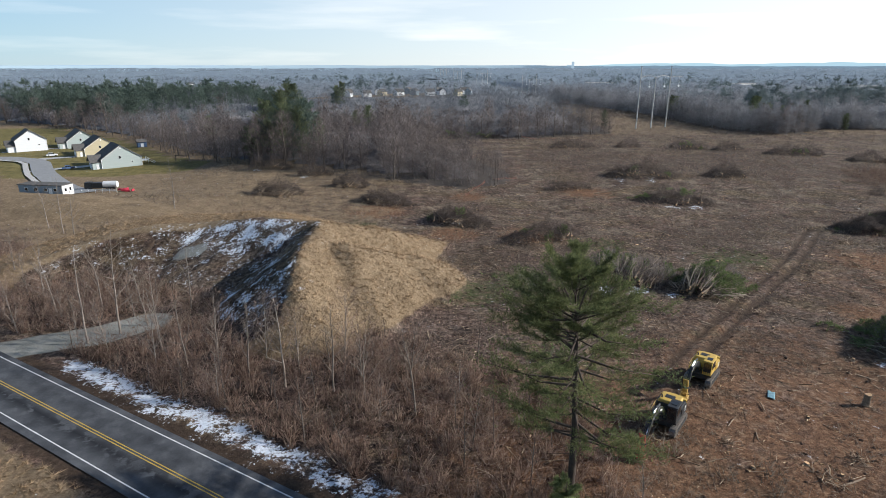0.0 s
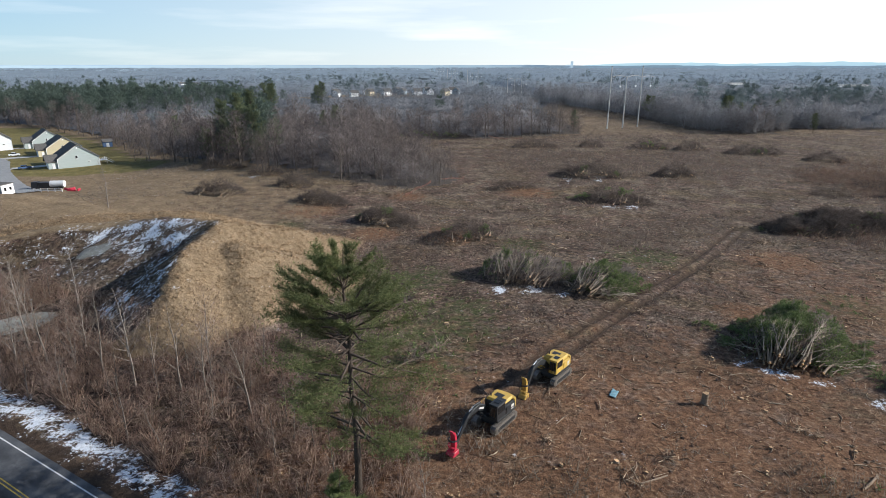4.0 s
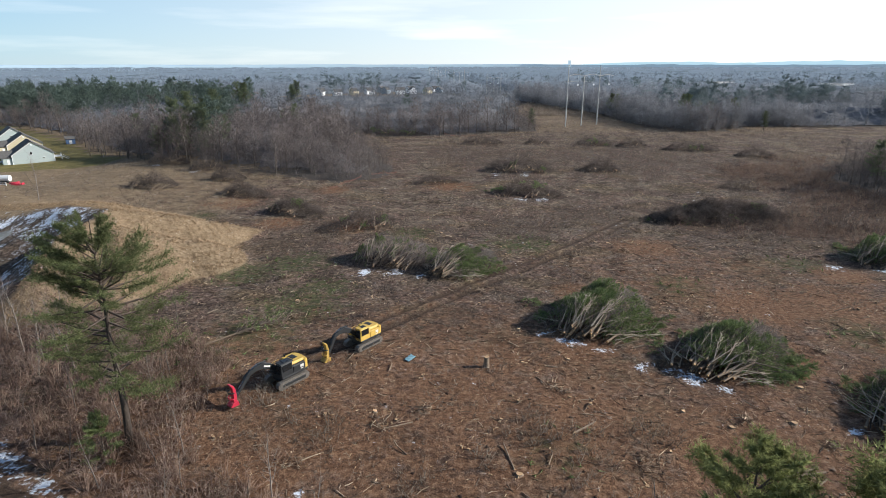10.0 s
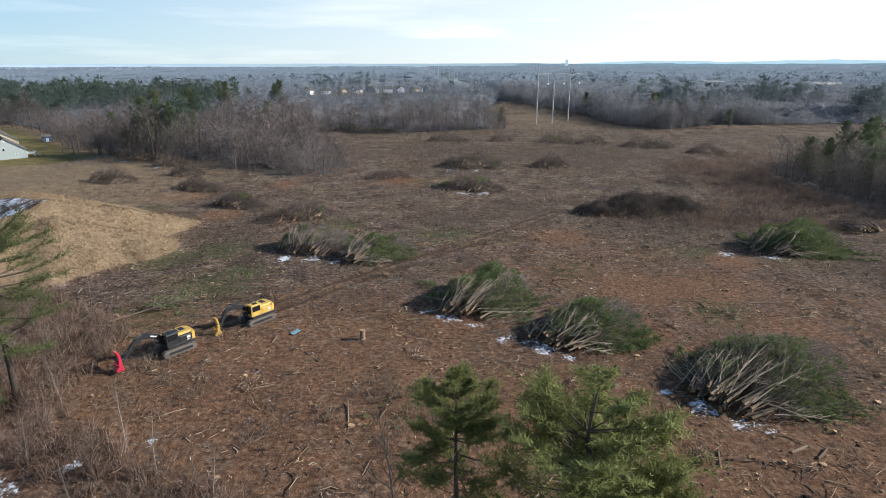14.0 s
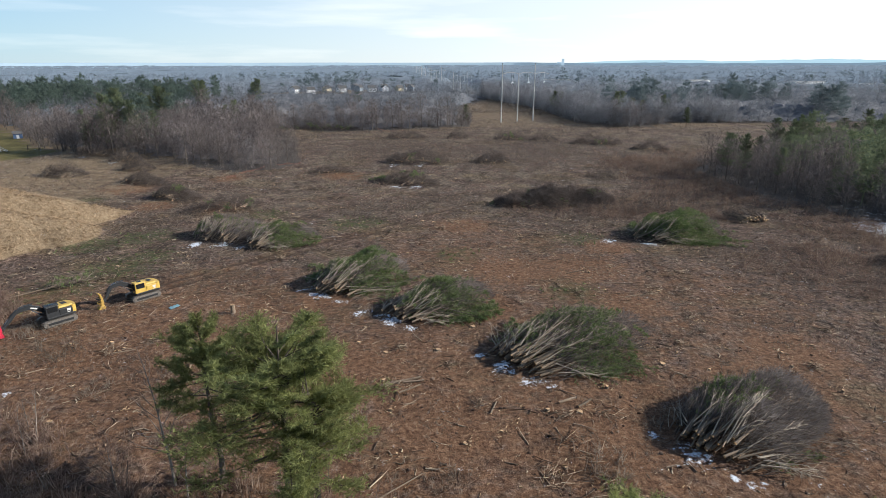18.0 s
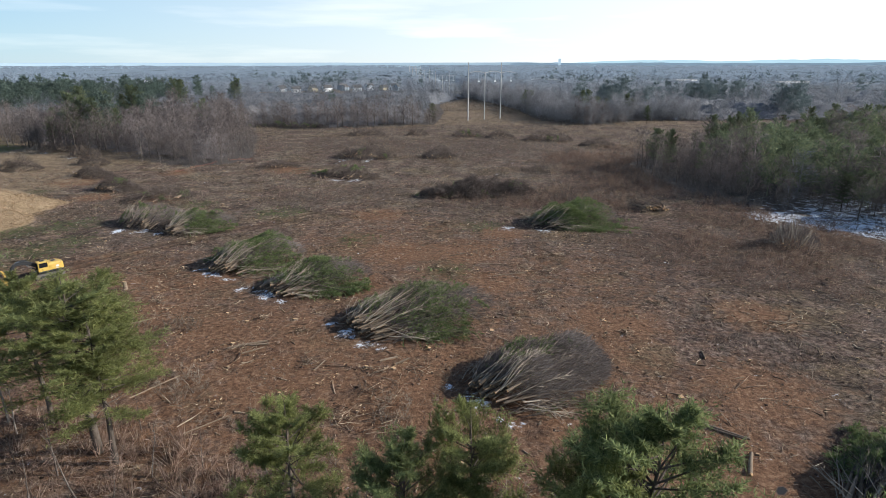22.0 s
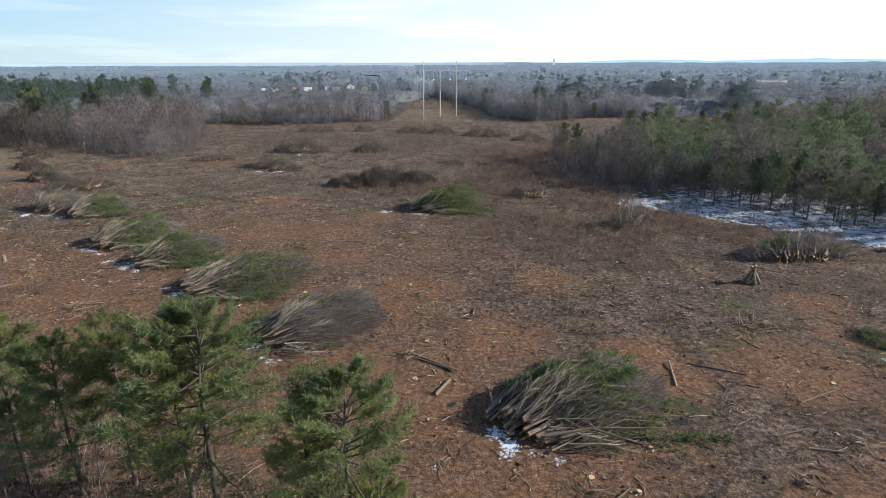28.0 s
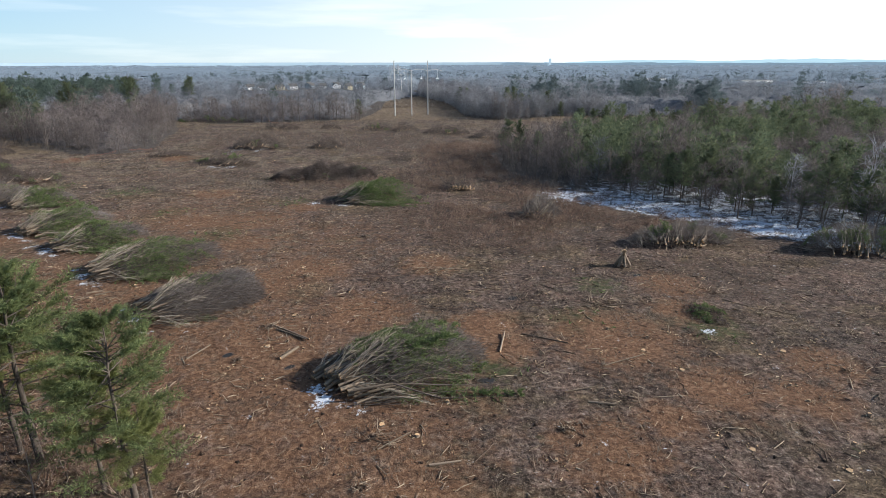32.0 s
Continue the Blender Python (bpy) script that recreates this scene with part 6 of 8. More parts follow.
def stump_proto(name, h, r, label):
    """A cut stump with flared roots and a pale face."""
    k = 12
    a = np.arange(k) * 2 * np.pi / k
    w = 1 + 0.12 * np.sin(a * 3 + 1) + rng.normal(0, 0.04, k)
    rows = [(1.5, -0.1), (1.15, 0.12 * h + 0.03), (1.0, 0.5 * h), (0.97, h)]
    v = np.concatenate([np.stack([np.cos(a) * r * f * w, np.sin(a) * r * f * w, np.full(k, z) + (0.04 * np.cos(a) if z == h else 0)], 1) for f, z in rows])
    i, j = np.arange(k), (np.arange(k) + 1) % k
    t = np.concatenate([np.concatenate([np.stack([i + o, j + o, j + o + k], 1), np.stack([i + o, j + o + k, i + o + k], 1)]) for o in (0, k, 2 * k)])
    ob = base(name, Matrix(), label, "stump", "stumps")
    part("bark", (v, t), M_LOG, ob)
    top = np.concatenate([v[3 * k:] + [0, 0, 0.004], [[0, 0, h + 0.01]]])
    part("cut_face", (top, np.stack([i, j, np.full(k, k)], 1)), M_CUT, ob, "pale freshly cut face")
    return ob


STUMPS = [stump_proto("stump", h, r, "low freshly cut stump among wood chips") for h, r in ((0.3, 0.24), (0.22, 0.34), (0.4, 0.19))]
TALL_STUMP = stump_proto("tall_stump", 1.5, 0.34, "tall pale-topped stump still standing in the mulch")
plant(TALL_STUMP, 48.7, 57.5, 1.0, 20)
known = [(33.8, 56.5), (40.5, 55), (55, 56), (53.5, 58.5), (30, 46.5), (35.5, 47), (38, 45.5), (58, 50), (60, 48.5), (85, 112), (91, 108), (95, 104), (97, 108), (99, 100), (101, 88), (104, 86), (95, 82), (93, 92), (84, 25), (88, 27), (90, 29), (126, 40), (129, 41), (127, 44), (131, 40), (170, 54), (171, 50), (168, 47), (183, 18), (187, 12), (193, 15), (196, 13), (158, 27), (166, 23), (175, 19), (178, 13), (181, 8), (172, 3), (146, -3), (131, 6), (126, 9), (134, 14), (70, 47), (74, 44), (66, 40), (62, 35), (86, 52), (84, 47), (110, 41), (113, 44), (23, 62), (18, 57), (14, 69)]
sx, sy = scatter(1500, (8, 205, -12, 190), lambda x, y: (road_off(x, y) < -14) & (mound(x, y) < 0.2) & ~inside(x, y, WOODS_R) & ~inside(x, y, WOODS_L))
sx, sy = thin(np.r_[[p[0] for p in known], sx], np.r_[[p[1] for p in known], sy], 2.5)
for x, y in list(zip(sx, sy))[:298]:
    plant(STUMPS[rng.integers(3)], x, y, rng.uniform(0.5, 1.0), None, 0.04)

# ---- the two tracked felling machines ----
def track_outline(length, height, n=64, grouser=0.035):
    """A track's side view: two half circles and two straights, ribbed by the shoes."""
    r, s = height / 2, length - height
    total = 2 * s + 2 * math.pi * r
    pts = []
    for i in range(n):
        d, g = total * i / n, grouser if i % 2 else 0.0
        if d < s:
            pts.append((-s / 2 + d, -g))
        elif d < s + math.pi * r:
            a = (d - s) / r
            pts.append((s / 2 + (r + g) * math.sin(a), r - (r + g) * math.cos(a)))
        elif d < 2 * s + math.pi * r:
            pts.append((s / 2 - (d - s - math.pi * r), height + g))
        else:
            a = (d - 2 * s - math.pi * r) / r
            pts.append((-s / 2 - (r + g) * math.sin(a), r + (r + g) * math.cos(a)))
    return pts


def beam(pts, y0, y1, widths):
    """A bent box girder in the x-z plane, given its centre line and depths."""
    up, dn = [], []
    for i, (p, w) in enumerate(zip(pts, widths)):
        a, b = pts[max(0, i - 1)], pts[min(len(pts) - 1, i + 1)]
        dx, dz = b[0] - a[0], b[1] - a[1]
        l = math.hypot(dx, dz)
        up.append((p[0] - dz / l * w / 2, p[1] + dx / l * w / 2))
        dn.append((p[0] + dz / l * w / 2, p[1] - dx / l * w / 2))
    bm = prismed(up + dn[::-1], y0, y1)
    bmesh.ops.bevel(bm, geom=bm.edges[:], offset=0.03, segments=1, affect="EDGES")
    return bm


def excavator(x, y, turn, dark, head_mat, label):
    ob = base("felling_excavator", pose(x, y, gz(x, y) + 0.02, 0, 0, turn), label, "excavator", "felling machines")
    for s in (-1, 1):
        t = part("track", prismed(track_outline(4.5, 0.92), s * 1.22 - 0.3, s * 1.22 + 0.3), M_STEEL, ob, "muddy steel crawler track")
        part("track_frame", boxed((3.4, 0.1, 0.34), (0, s * 1.54, 0.46), bevel=0.03), M_BLACK, t)
        for wx in (-1.78, 1.78):
            part("idler", tubed((wx, s * 1.5, 0.46), (wx, s * 1.58, 0.46), 0.34, k=18), M_STEEL, t)
        for i in range(6):
            part("roller", tubed((-1.25 + 0.5 * i, s * 1.5, 0.2), (-1.25 + 0.5 * i, s * 1.575, 0.2), 0.13), M_STEEL, t)
    part("undercarriage", boxed((2.6, 1.9, 0.5), (0, 0, 0.72), bevel=0.08), M_BLACK, ob)
    part("slew_ring", tubed((0, 0, 0.92), (0, 0, 1.12), 0.72, k=24), M_BLACK, ob)
    main, second = (M_BLACK, M_YELLOW) if dark else (M_YELLOW, M_BLACK)
    part("deck", boxed((3.7, 2.75, 0.3), (-0.35, 0, 1.25), bevel=0.06), M_BLACK, ob)
    part("engine_housing", boxed((2.1, 2.7, 0.95), (-1.05, 0, 1.85), bevel=0.1, taper=0.97), main, ob)
    hood = part("hood", boxed((2.0, 2.3, 0.34), (-1.1, -0.1, 2.45), bevel=0.1, taper=0.88), M_YELLOW, ob)
    part("grille", boxed((0.7, 1.0, 0.05), (-1.2, -0.2, 2.63), bevel=0.015), M_BLACK, hood)
    part("exhaust", tubed((-0.6, -0.9, 2.55), (-0.6, -0.9, 2.95), 0.07), M_BLACK, ob)
    cw = bmesh.new()
    prism(cw, [(-2.0, -1.36), (-2.35, -1.2), (-2.5, -0.6), (-2.55, 0), (-2.5, 0.6), (-2.35, 1.2), (-2.0, 1.36), (-1.8, 1.36), (-1.8, -1.36)], 0, 1.15)
    bmesh.ops.transform(cw, matrix=Matrix(((1, 0, 0, 0), (0, 0, 1, 0), (0, 1, 0, 1.28), (0, 0, 0, 1))), verts=cw.verts[:])
    bmesh.ops.recalc_face_normals(cw, faces=cw.faces)
    bmesh.ops.bevel(cw, geom=cw.edges[:], offset=0.06, segments=2, affect="EDGES")
    weight = part("counterweight", cw, M_YELLOW, ob, "yellow rounded counterweight")
    for s in (-1, 1):
        panel = part("side_panel", boxed((1.7, 0.05, 0.78), (-1.0, s * 1.372, 1.82), bevel=0.015), M_YELLOW if not dark else M_BLACK, ob)
        part("badge", boxed((0.5, 0.012, 0.34), (-1.35, s * 1.405, 1.95)), M_DECAL, panel)
        part("badge", boxed((0.42, 0.012, 0.12), (-1.32, s * 1.405, 1.6)), M_DECAL, panel)
        part("tool_box", boxed((1.0, 0.7, 0.5), (0.9, s * -0.95, 1.6), bevel=0.05), main, ob) if s > 0 else None
    part("badge", boxed((0.012, 1.1, 0.3), (-2.552, 0, 1.95)), M_BLACK, weight)
    # cab on the machine's left
    cab = part("cab", boxed((1.75, 1.05, 1.7), (0.75, 0.82, 2.2), bevel=0.1, taper=0.93), main, ob, "black cab with dark windows" if dark else "yellow cab with dark windows")
    part("cab_roof", boxed((1.8, 1.08, 0.14), (0.72, 0.82, 3.1), bevel=0.05), M_YELLOW if not dark else M_BLACK, cab)
    part("roof_hatch", boxed((0.7, 0.6, 0.05), (0.72, 0.82, 3.19), bevel=0.02), M_GLASS, cab)
    part("side_window", boxed((1.3, 0.05, 0.8), (0.75, 1.325, 2.5), bevel=0.01), M_GLASS, cab)
    part("windscreen", boxed((0.03, 0.86, 1.15), (1.615, 0.82, 2.35), bevel=0.01), M_GLASS, cab)
    for gy in (0.5, 0.72, 0.94, 1.16):
        part("guard_bar", tubed((1.68, gy, 1.5), (1.6, gy, 3.0), 0.022, k=6), M_BLACK, cab)
    rail = bmesh.new()
    for a, b in (((0.6, -1.3, 1.4), (0.6, -1.3, 2.4)), ((0.6, -1.3, 2.4), (-0.1, -1.3, 2.4)), ((1.4, -1.3, 1.4), (1.4, -1.3, 2.2)), ((1.4, -1.3, 2.2), (0.6, -1.3, 2.4))):
        tube(rail, a, b, 0.025, k=6)
    part("handrail", rail, M_YELLOW, ob)
    # boom, stick and rams
    o = 0.0 if dark else -0.8
    boom = part("boom", beam([(0.9, 1.75), (2.0, 2.75), (3.1, 3.3), (4.1, 3.25), (4.9, 2.95)], -0.42, 0.0, [0.5, 0.66, 0.7, 0.5, 0.36]), M_BLACK, ob, "black bent boom")
    if dark:
        part("badge", boxed((0.9, 0.012, 0.2), (2.55, 0.008, 3.02), (0, -24, 0)), M_DECAL, boom)
    part("stick", beam([(4.5, 3.35), (5.1 + o * 0.3, 2.75), (5.9 + o * 0.7, 1.9), (6.55 + o, 1.25)], -0.38, -0.04, [0.36, 0.5, 0.4, 0.28]), M_BLACK, ob, "black stick")
    for a, b, c in (((1.3, 0.1, 1.5), (2.1, 0.1, 2.0), (2.9, 0.1, 2.75)), ((1.3, -0.5, 1.5), (2.1, -0.5, 2.0), (2.9, -0.5, 2.75)), ((2.6, -0.2, 3.65), (3.7, -0.2, 3.75), (4.5, -0.2, 3.5)), ((5.0 + o * 0.3, -0.2, 3.0), (5.7 + o * 0.6, -0.2, 2.4), (6.4 + o, -0.2, 1.75))):
        ram = part("ram", tubed(a, b, 0.095), M_BLACK, ob)
        part("rod", tubed(b, c, 0.05), M_CHROME, ram)
    hose = bmesh.new()
    for i in range(7):
        u, v = i / 7, (i + 1) / 7
        tube(hose, (4.7 + (2.1 + o) * u, -0.45, 3.2 - 2.2 * u + 0.35 * math.sin(3 * u)), (4.7 + (2.1 + o) * v, -0.45, 3.2 - 2.2 * v + 0.35 * math.sin(3 * v)), 0.035, k=6)
    part("hose", hose, M_BLACK, ob)
    # felling head
    part("head_bracket", boxed((0.5, 0.5, 0.5), (6.75 + o, -0.2, 1.25), (0, 20, 0), bevel=0.08), M_BLACK, ob)
    mast = part("head_mast", beam([(7.1 + o, 0.35), (7.0 + o, 1.1), (7.05 + o, 2.0), (7.2 + o, 2.5), (7.5 + o, 2.75)], -0.48, 0.08, [0.46, 0.4, 0.34, 0.26, 0.12]), head_mat, ob, "felling head of painted steel")
    foot = bmesh.new()
    prism(foot, [(6.7 + o, 0.05), (7.65 + o, 0.05), (7.78 + o, 0.16), (7.5 + o, 0.5), (6.8 + o, 0.6)], -0.68, 0.28)
    bmesh.ops.bevel(foot, geom=foot.edges[:], offset=0.04, segments=1, affect="EDGES")
    part("saw_housing", foot, head_mat, mast)
    for s, zz in ((-1, 1.15), (1, 1.0), (-1, 1.85), (1, 1.75)):
        arm = bmesh.new()
        for i in range(5):
            a, b = math.radians(-10 + 32 * i), math.radians(22 + 32 * i)
            tube(arm, (7.25 + o + 0.42 * math.sin(a), -0.2 + s * 0.42 * math.cos(a), zz), (7.25 + o + 0.42 * math.sin(b), -0.2 + s * 0.42 * math.cos(b), zz), 0.09 - 0.012 * i, 0.078 - 0.012 * i, 8)
        part("grab_arm", arm, head_mat if zz < 1.5 else M_BLACK, mast)
    return ob


excavator(32.0, 62.9, -129, False, M_OCHRE, "yellow tracked felling excavator parked on the cleared mulch")
excavator(24.0, 53.2, -128, True, M_RED, "black and yellow tracked excavator with a red felling head")

tarp = base("blue_tarp", pose(38.6, 58.3, gz(38.6, 58.3), 0, 0, 60), "crumpled pale blue tarpaulin scrap on the ground", "tarpaulin")
u, v = np.meshgrid(np.linspace(0, 1.7, 12), np.linspace(0, 0.8, 7), indexing="ij")
tz = 0.12 + 0.16 * np.abs(np.sin(u * 5 + v * 3)) * (0.5 + v)
ci = (np.arange(11)[:, None] * 7 + np.arange(6)[None]).ravel()
sheet = part("sheet", (np.stack([u, v, tz], -1).reshape(-1, 3), np.concatenate([np.stack([ci, ci + 7, ci + 8], 1), np.stack([ci, ci + 8, ci + 1], 1)])), M_TARP, tarp)
sol = sheet.modifiers.new("thick", "SOLIDIFY")
sol.thickness = 0.03

# ---- power line ----
def pylon(x, y, turn, gap, tall, low, scale=1.0):
    """Three steel poles with arched cross-arms and hanging insulators."""
    ob = base("power_pylon", pose(x, y, gz(x, y) - 0.2, 0, 0, turn), "three-pole steel power line frame", "pylon", "power pylons")
    for px, h in ((-gap, tall), (0, low), (gap, tall)):
        part("pole", tubed((px, 0, 0), (px, 0, h), 0.42 * scale, 0.27 * scale, 10), M_PYLON, ob)
        if h == tall:
            part("pole_top", tubed((px, 0, h), (px, 0, h + 0.6), 0.3 * scale, 0.2 * scale, 10), M_POLE_TOP, ob)
    for a in (-gap, 0, gap):
        arm = bmesh.new()
        span = gap if a < gap else gap * 0.9
        f, rings = (1.2 if a < gap else 0.8), []
        for i in range(8):
            u = i / 7
            rings.append([arm.verts.new((a + span * u, 0.17 * scale * math.cos(q * math.pi / 3), low - 0.6 + f * math.sin(math.pi * u) + 0.17 * scale * math.sin(q * math.pi / 3))) for q in range(6)])
        for p, q in zip(rings, rings[1:]):
            for i in range(6):
                arm.faces.new((p[i], q[i], q[(i + 1) % 6], p[(i + 1) % 6]))
        arm.faces.new(rings[0]), arm.faces.new(rings[-1][::-1])
        bmesh.ops.recalc_face_normals(arm, faces=arm.faces)
        part("cross_arm", arm, M_PYLON, ob)
        ins = part("insulator", tubed((a + gap * 0.62, 0, low - 5.6), (a + gap * 0.62, 0, low - 0.2), 0.1 * scale, k=6), M_INSUL, ob)
        for dx in (-1.6, 1.6):
            part("disc_string", tubed((a + gap * 0.62, 0, low - 5.6), (a + gap * 0.62 + dx, dx * 0.8, low - 6.2), 0.22 * scale, k=6), M_INSUL, ins)
        part("yoke", boxed((1.4 * scale, 0.5, 0.6), (a + gap * 0.62, 0, low - 5.6), bevel=0.1), M_INSUL, ins)
    return ob


pylon(129.6, 364.5, 29, 12.9, 36.6, 31.0)
pylon(99.5, 690, 10, 8.4, 27, 22.5)
pylon(66, 1010, 8, 9, 30, 25, 1.2)
pylon(34, 1400, 8, 9, 31, 26, 1.5)
pylon(2, 1800, 8, 9, 31, 26, 1.9)

# ---- houses ----
def roof_slab(ob, x0, x1, y_eave, z_eave, y_ridge, z_ridge, thick=0.22):
    bm = bmesh.new()
    dy, dz = y_ridge - y_eave, z_ridge - z_eave
    l = math.hypot(dy, dz)
    ny, nz = -dz / l * math.copysign(1, dy), abs(dy) / l
    v = [bm.verts.new((x, y + ny * t, z + nz * t)) for x in (x0, x1) for y, z in ((y_eave, z_eave), (y_ridge, z_ridge)) for t in (0, thick)]
    for f in ((0, 1, 3, 2), (4, 6, 7, 5), (0, 4, 5, 1), (2, 3, 7, 6), (1, 5, 7, 3), (0, 2, 6, 4)):
        bm.faces.new([v[i] for i in f])
    bmesh.ops.recalc_face_normals(bm, faces=bm.faces)
    return part("roof", bm, M_ROOF, ob)


def window(ob, at, size, axis_name):
    """A framed window on a wall that faces along the given axis."""
    w, h = size
    d = (0.1, w, h) if axis_name == "x" else (w, 0.1, h)
    fr = part("window_frame", boxed(d, at, bevel=0.02), M_TRIM, ob)
    d2 = (0.13, w - 0.2, h - 0.2) if axis_name == "x" else (w - 0.2, 0.13, h - 0.2)
    part("pane", boxed(d2, at), M_GLASS, fr)


def gable_house(x, y, z, turn, L, W, eave, top, siding, label, group, near=True, deck=False, wing=True):
    """A gabled house: local x along the ridge from its near gable, local y towards the street."""
    ob = base("house", pose(x, y, z, 0, 0, turn), label, "house", group)
    h = W / 2
    bm = bmesh.new()
    prism(bm, [(-h, -0.3), (h, -0.3), (h, eave), (0, top), (-h, eave)], 0, L)
    bmesh.ops.transform(bm, matrix=Matrix(((0, 1, 0, 0), (1, 0, 0, 0), (0, 0, 1, 0), (0, 0, 0, 1))), verts=bm.verts[:])
    bmesh.ops.recalc_face_normals(bm, faces=bm.faces)
    part("wall", bm, siding, ob)
    over = 0.45
    slope = (top - eave) / h
    for s in (-1, 1):
        roof_slab(ob, -over, L + over, s * (h + over), eave - slope * over + 0.02, 0, top + 0.02)
        for xx in (-0.04, L + 0.04):
            rake = bmesh.new()
            ang = math.degrees(math.atan2(top - eave, h))
            block(rake, (0.1, math.hypot(h, top - eave) + 0.3, 0.28), (xx, s * h / 2, (eave + top) / 2 - 0.06), (-s * ang, 0, 0))
            part("rake_board", rake, M_TRIM, ob)
        for xx in (0.0, L):
            part("corner_board", boxed((0.16, 0.16, eave), (xx, s * h, eave / 2)), M_TRIM, ob)
    if near:
        window(ob, (0.0, 0.6, eave + 0.3), (0.9, 1.2), "x")
        window(ob, (0.0, -0.25 * W, eave * 0.55), (0.9, 0.5), "x")
        part("vent", boxed((0.12, 0.5, 0.7), (0, 0, top - 1.2), bevel=0.02), M_TRIM, ob)
    if wing:
        wl, ww, we, wt = 3.2, 6.4, min(eave, 2.9), min(eave, 2.9) + 2.4
        bm = prismed([(0.6, -0.3), (0.6 + ww, -0.3), (0.6 + ww, we), (0.6 + ww / 2, wt), (0.6, we)], h - 0.5, h + wl)
        part("garage_wing", bm, siding, ob)
        for s in (-1, 1):
            rb = bmesh.new()
            xm, ang = 0.6 + ww / 2, math.degrees(math.atan2(wt - we, ww / 2))
            block(rb, (math.hypot(ww / 2, wt - we) + 0.5, wl + 1.6, 0.2), (xm + s * (ww / 4 + 0.1), h + wl / 2, (we + wt) / 2 + 0.02), (0, s * ang, 0))
            part("wing_roof", rb, M_ROOF, ob)
        g = part("garage_door", boxed((4.6, 0.1, 2.3), (0.6 + ww / 2, h + wl + 0.03, 1.15), bevel=0.02), M_TRIM, ob)
        for i in range(3):
            part("panel_groove", boxed((4.5, 0.12, 0.04), (0.6 + ww / 2, h + wl + 0.035, 0.58 * (i + 1))), M_CONCRETE, g)
        part("door", boxed((0.1, 1.0, 2.05), (0.57, h + 1.4, 1.03), bevel=0.02), M_TRIM, ob)
        window(ob, (L * 0.75, h + 0.02, 1.6), (1.4, 1.3), "y")
        if eave > 4:
            for wx in (L * 0.25, L * 0.5, L * 0.78):
                window(ob, (wx, h + 0.02, 4.3), (1.1, 1.4), "y")
    for wx in (L * 0.3, L * 0.62):
        window(ob, (wx, -h - 0.02, 1.7), (1.3, 1.3), "y")
    if deck:
        d = part("deck", boxed((4.2, 3.2, 0.2), (4.5, -h - 1.6, 1.7), bevel=0.02), M_TRIM, ob, "white back deck with stairs")
        for dx in (2.5, 6.5):
            for dy in (0.4, 3.1):
                part("post", boxed((0.16, 0.16, 2.9), (dx, -h - dy, 1.3)), M_TRIM, d)
        for zz in (2.15, 2.65):
            part("rail", boxed((4.2, 0.08, 0.1), (4.5, -h - 3.15, zz)), M_TRIM, d)
            part("rail", boxed((0.08, 3.1, 0.1), (2.45, -h - 1.6, zz)), M_TRIM, d)
        for i in range(8):
            part("step", boxed((1.2, 0.32, 0.08), (3.2, -h - 3.4 - 0.3 * i, 1.6 - 0.2 * i)), M_TRIM, d)
        for sx in (2.55, 3.85):
            part("stair_rail", boxed((0.08, 3.0, 0.1), (sx, -h - 4.6, 1.6), (35, 0, 0)), M_TRIM, d)
    return ob


LOTS = "houses of the new lots"
gable_house(-129.5, 231.5, -2.25, 130.5, 13, 14.6, 3.9, 8.9, M_SIDING_G, "grey-green sided house with a dark roof and white deck", LOTS, True, True)
gable_house(-156.5, 265, -2.25, 130.5, 13, 14.0, 3.6, 8.2, M_SIDING_Y, "tan sided house with a dark roof", LOTS)
gable_house(-181, 291, -2.25, 130.5, 13, 13.5, 3.6, 8.4, M_SIDING_G, "grey sided house with a dark roof", LOTS)
gable_house(-197, 277, -2.25, 131, 11, 12.5, 5.6, 10.0, M_SIDING_W, "white two-storey house with a dark roof", LOTS)
gable_house(-188, 210, -2.0, 40, 12, 10, 3.2, 6.5, M_SIDING_W, "low white house across the street", LOTS, True, False, False)

for x, y, a, l, sid in ((-62, 770, 40, 13, 0), (-40, 795, 70, 12, 1), (-22, 775, 20, 12, 0), (0, 790, 110, 12, 0), (16, 772, 50, 11, 2), (33, 798, 80, 12, 1), (-84, 790, 60, 12, 2), (-104, 770, 30, 12, 0), (-126, 782, 80, 12, 0), (-10, 820, 45, 12, 0), (-50, 828, 70, 12, 1), (-90, 826, 100, 12, 0), (24, 825, 30, 12, 0), (-135, 815, 40, 12, 1),
                        (-262, 712, 60, 11, 0), (-274, 722, 20, 12, 1), (-470, 1150, 30, 16, 0), (-500, 1165, 60, 16, 0), (-335, 818, 50, 12, 0)):
    gable_house(x, y, gz(x, y), a, 0.9 * l, 8.5, 5.4, 8.8, (M_SIDING_W, M_SIDING_B, M_SIDING_Y)[sid], "distant house with pale siding and a dark roof", "distant houses", True, False, False)

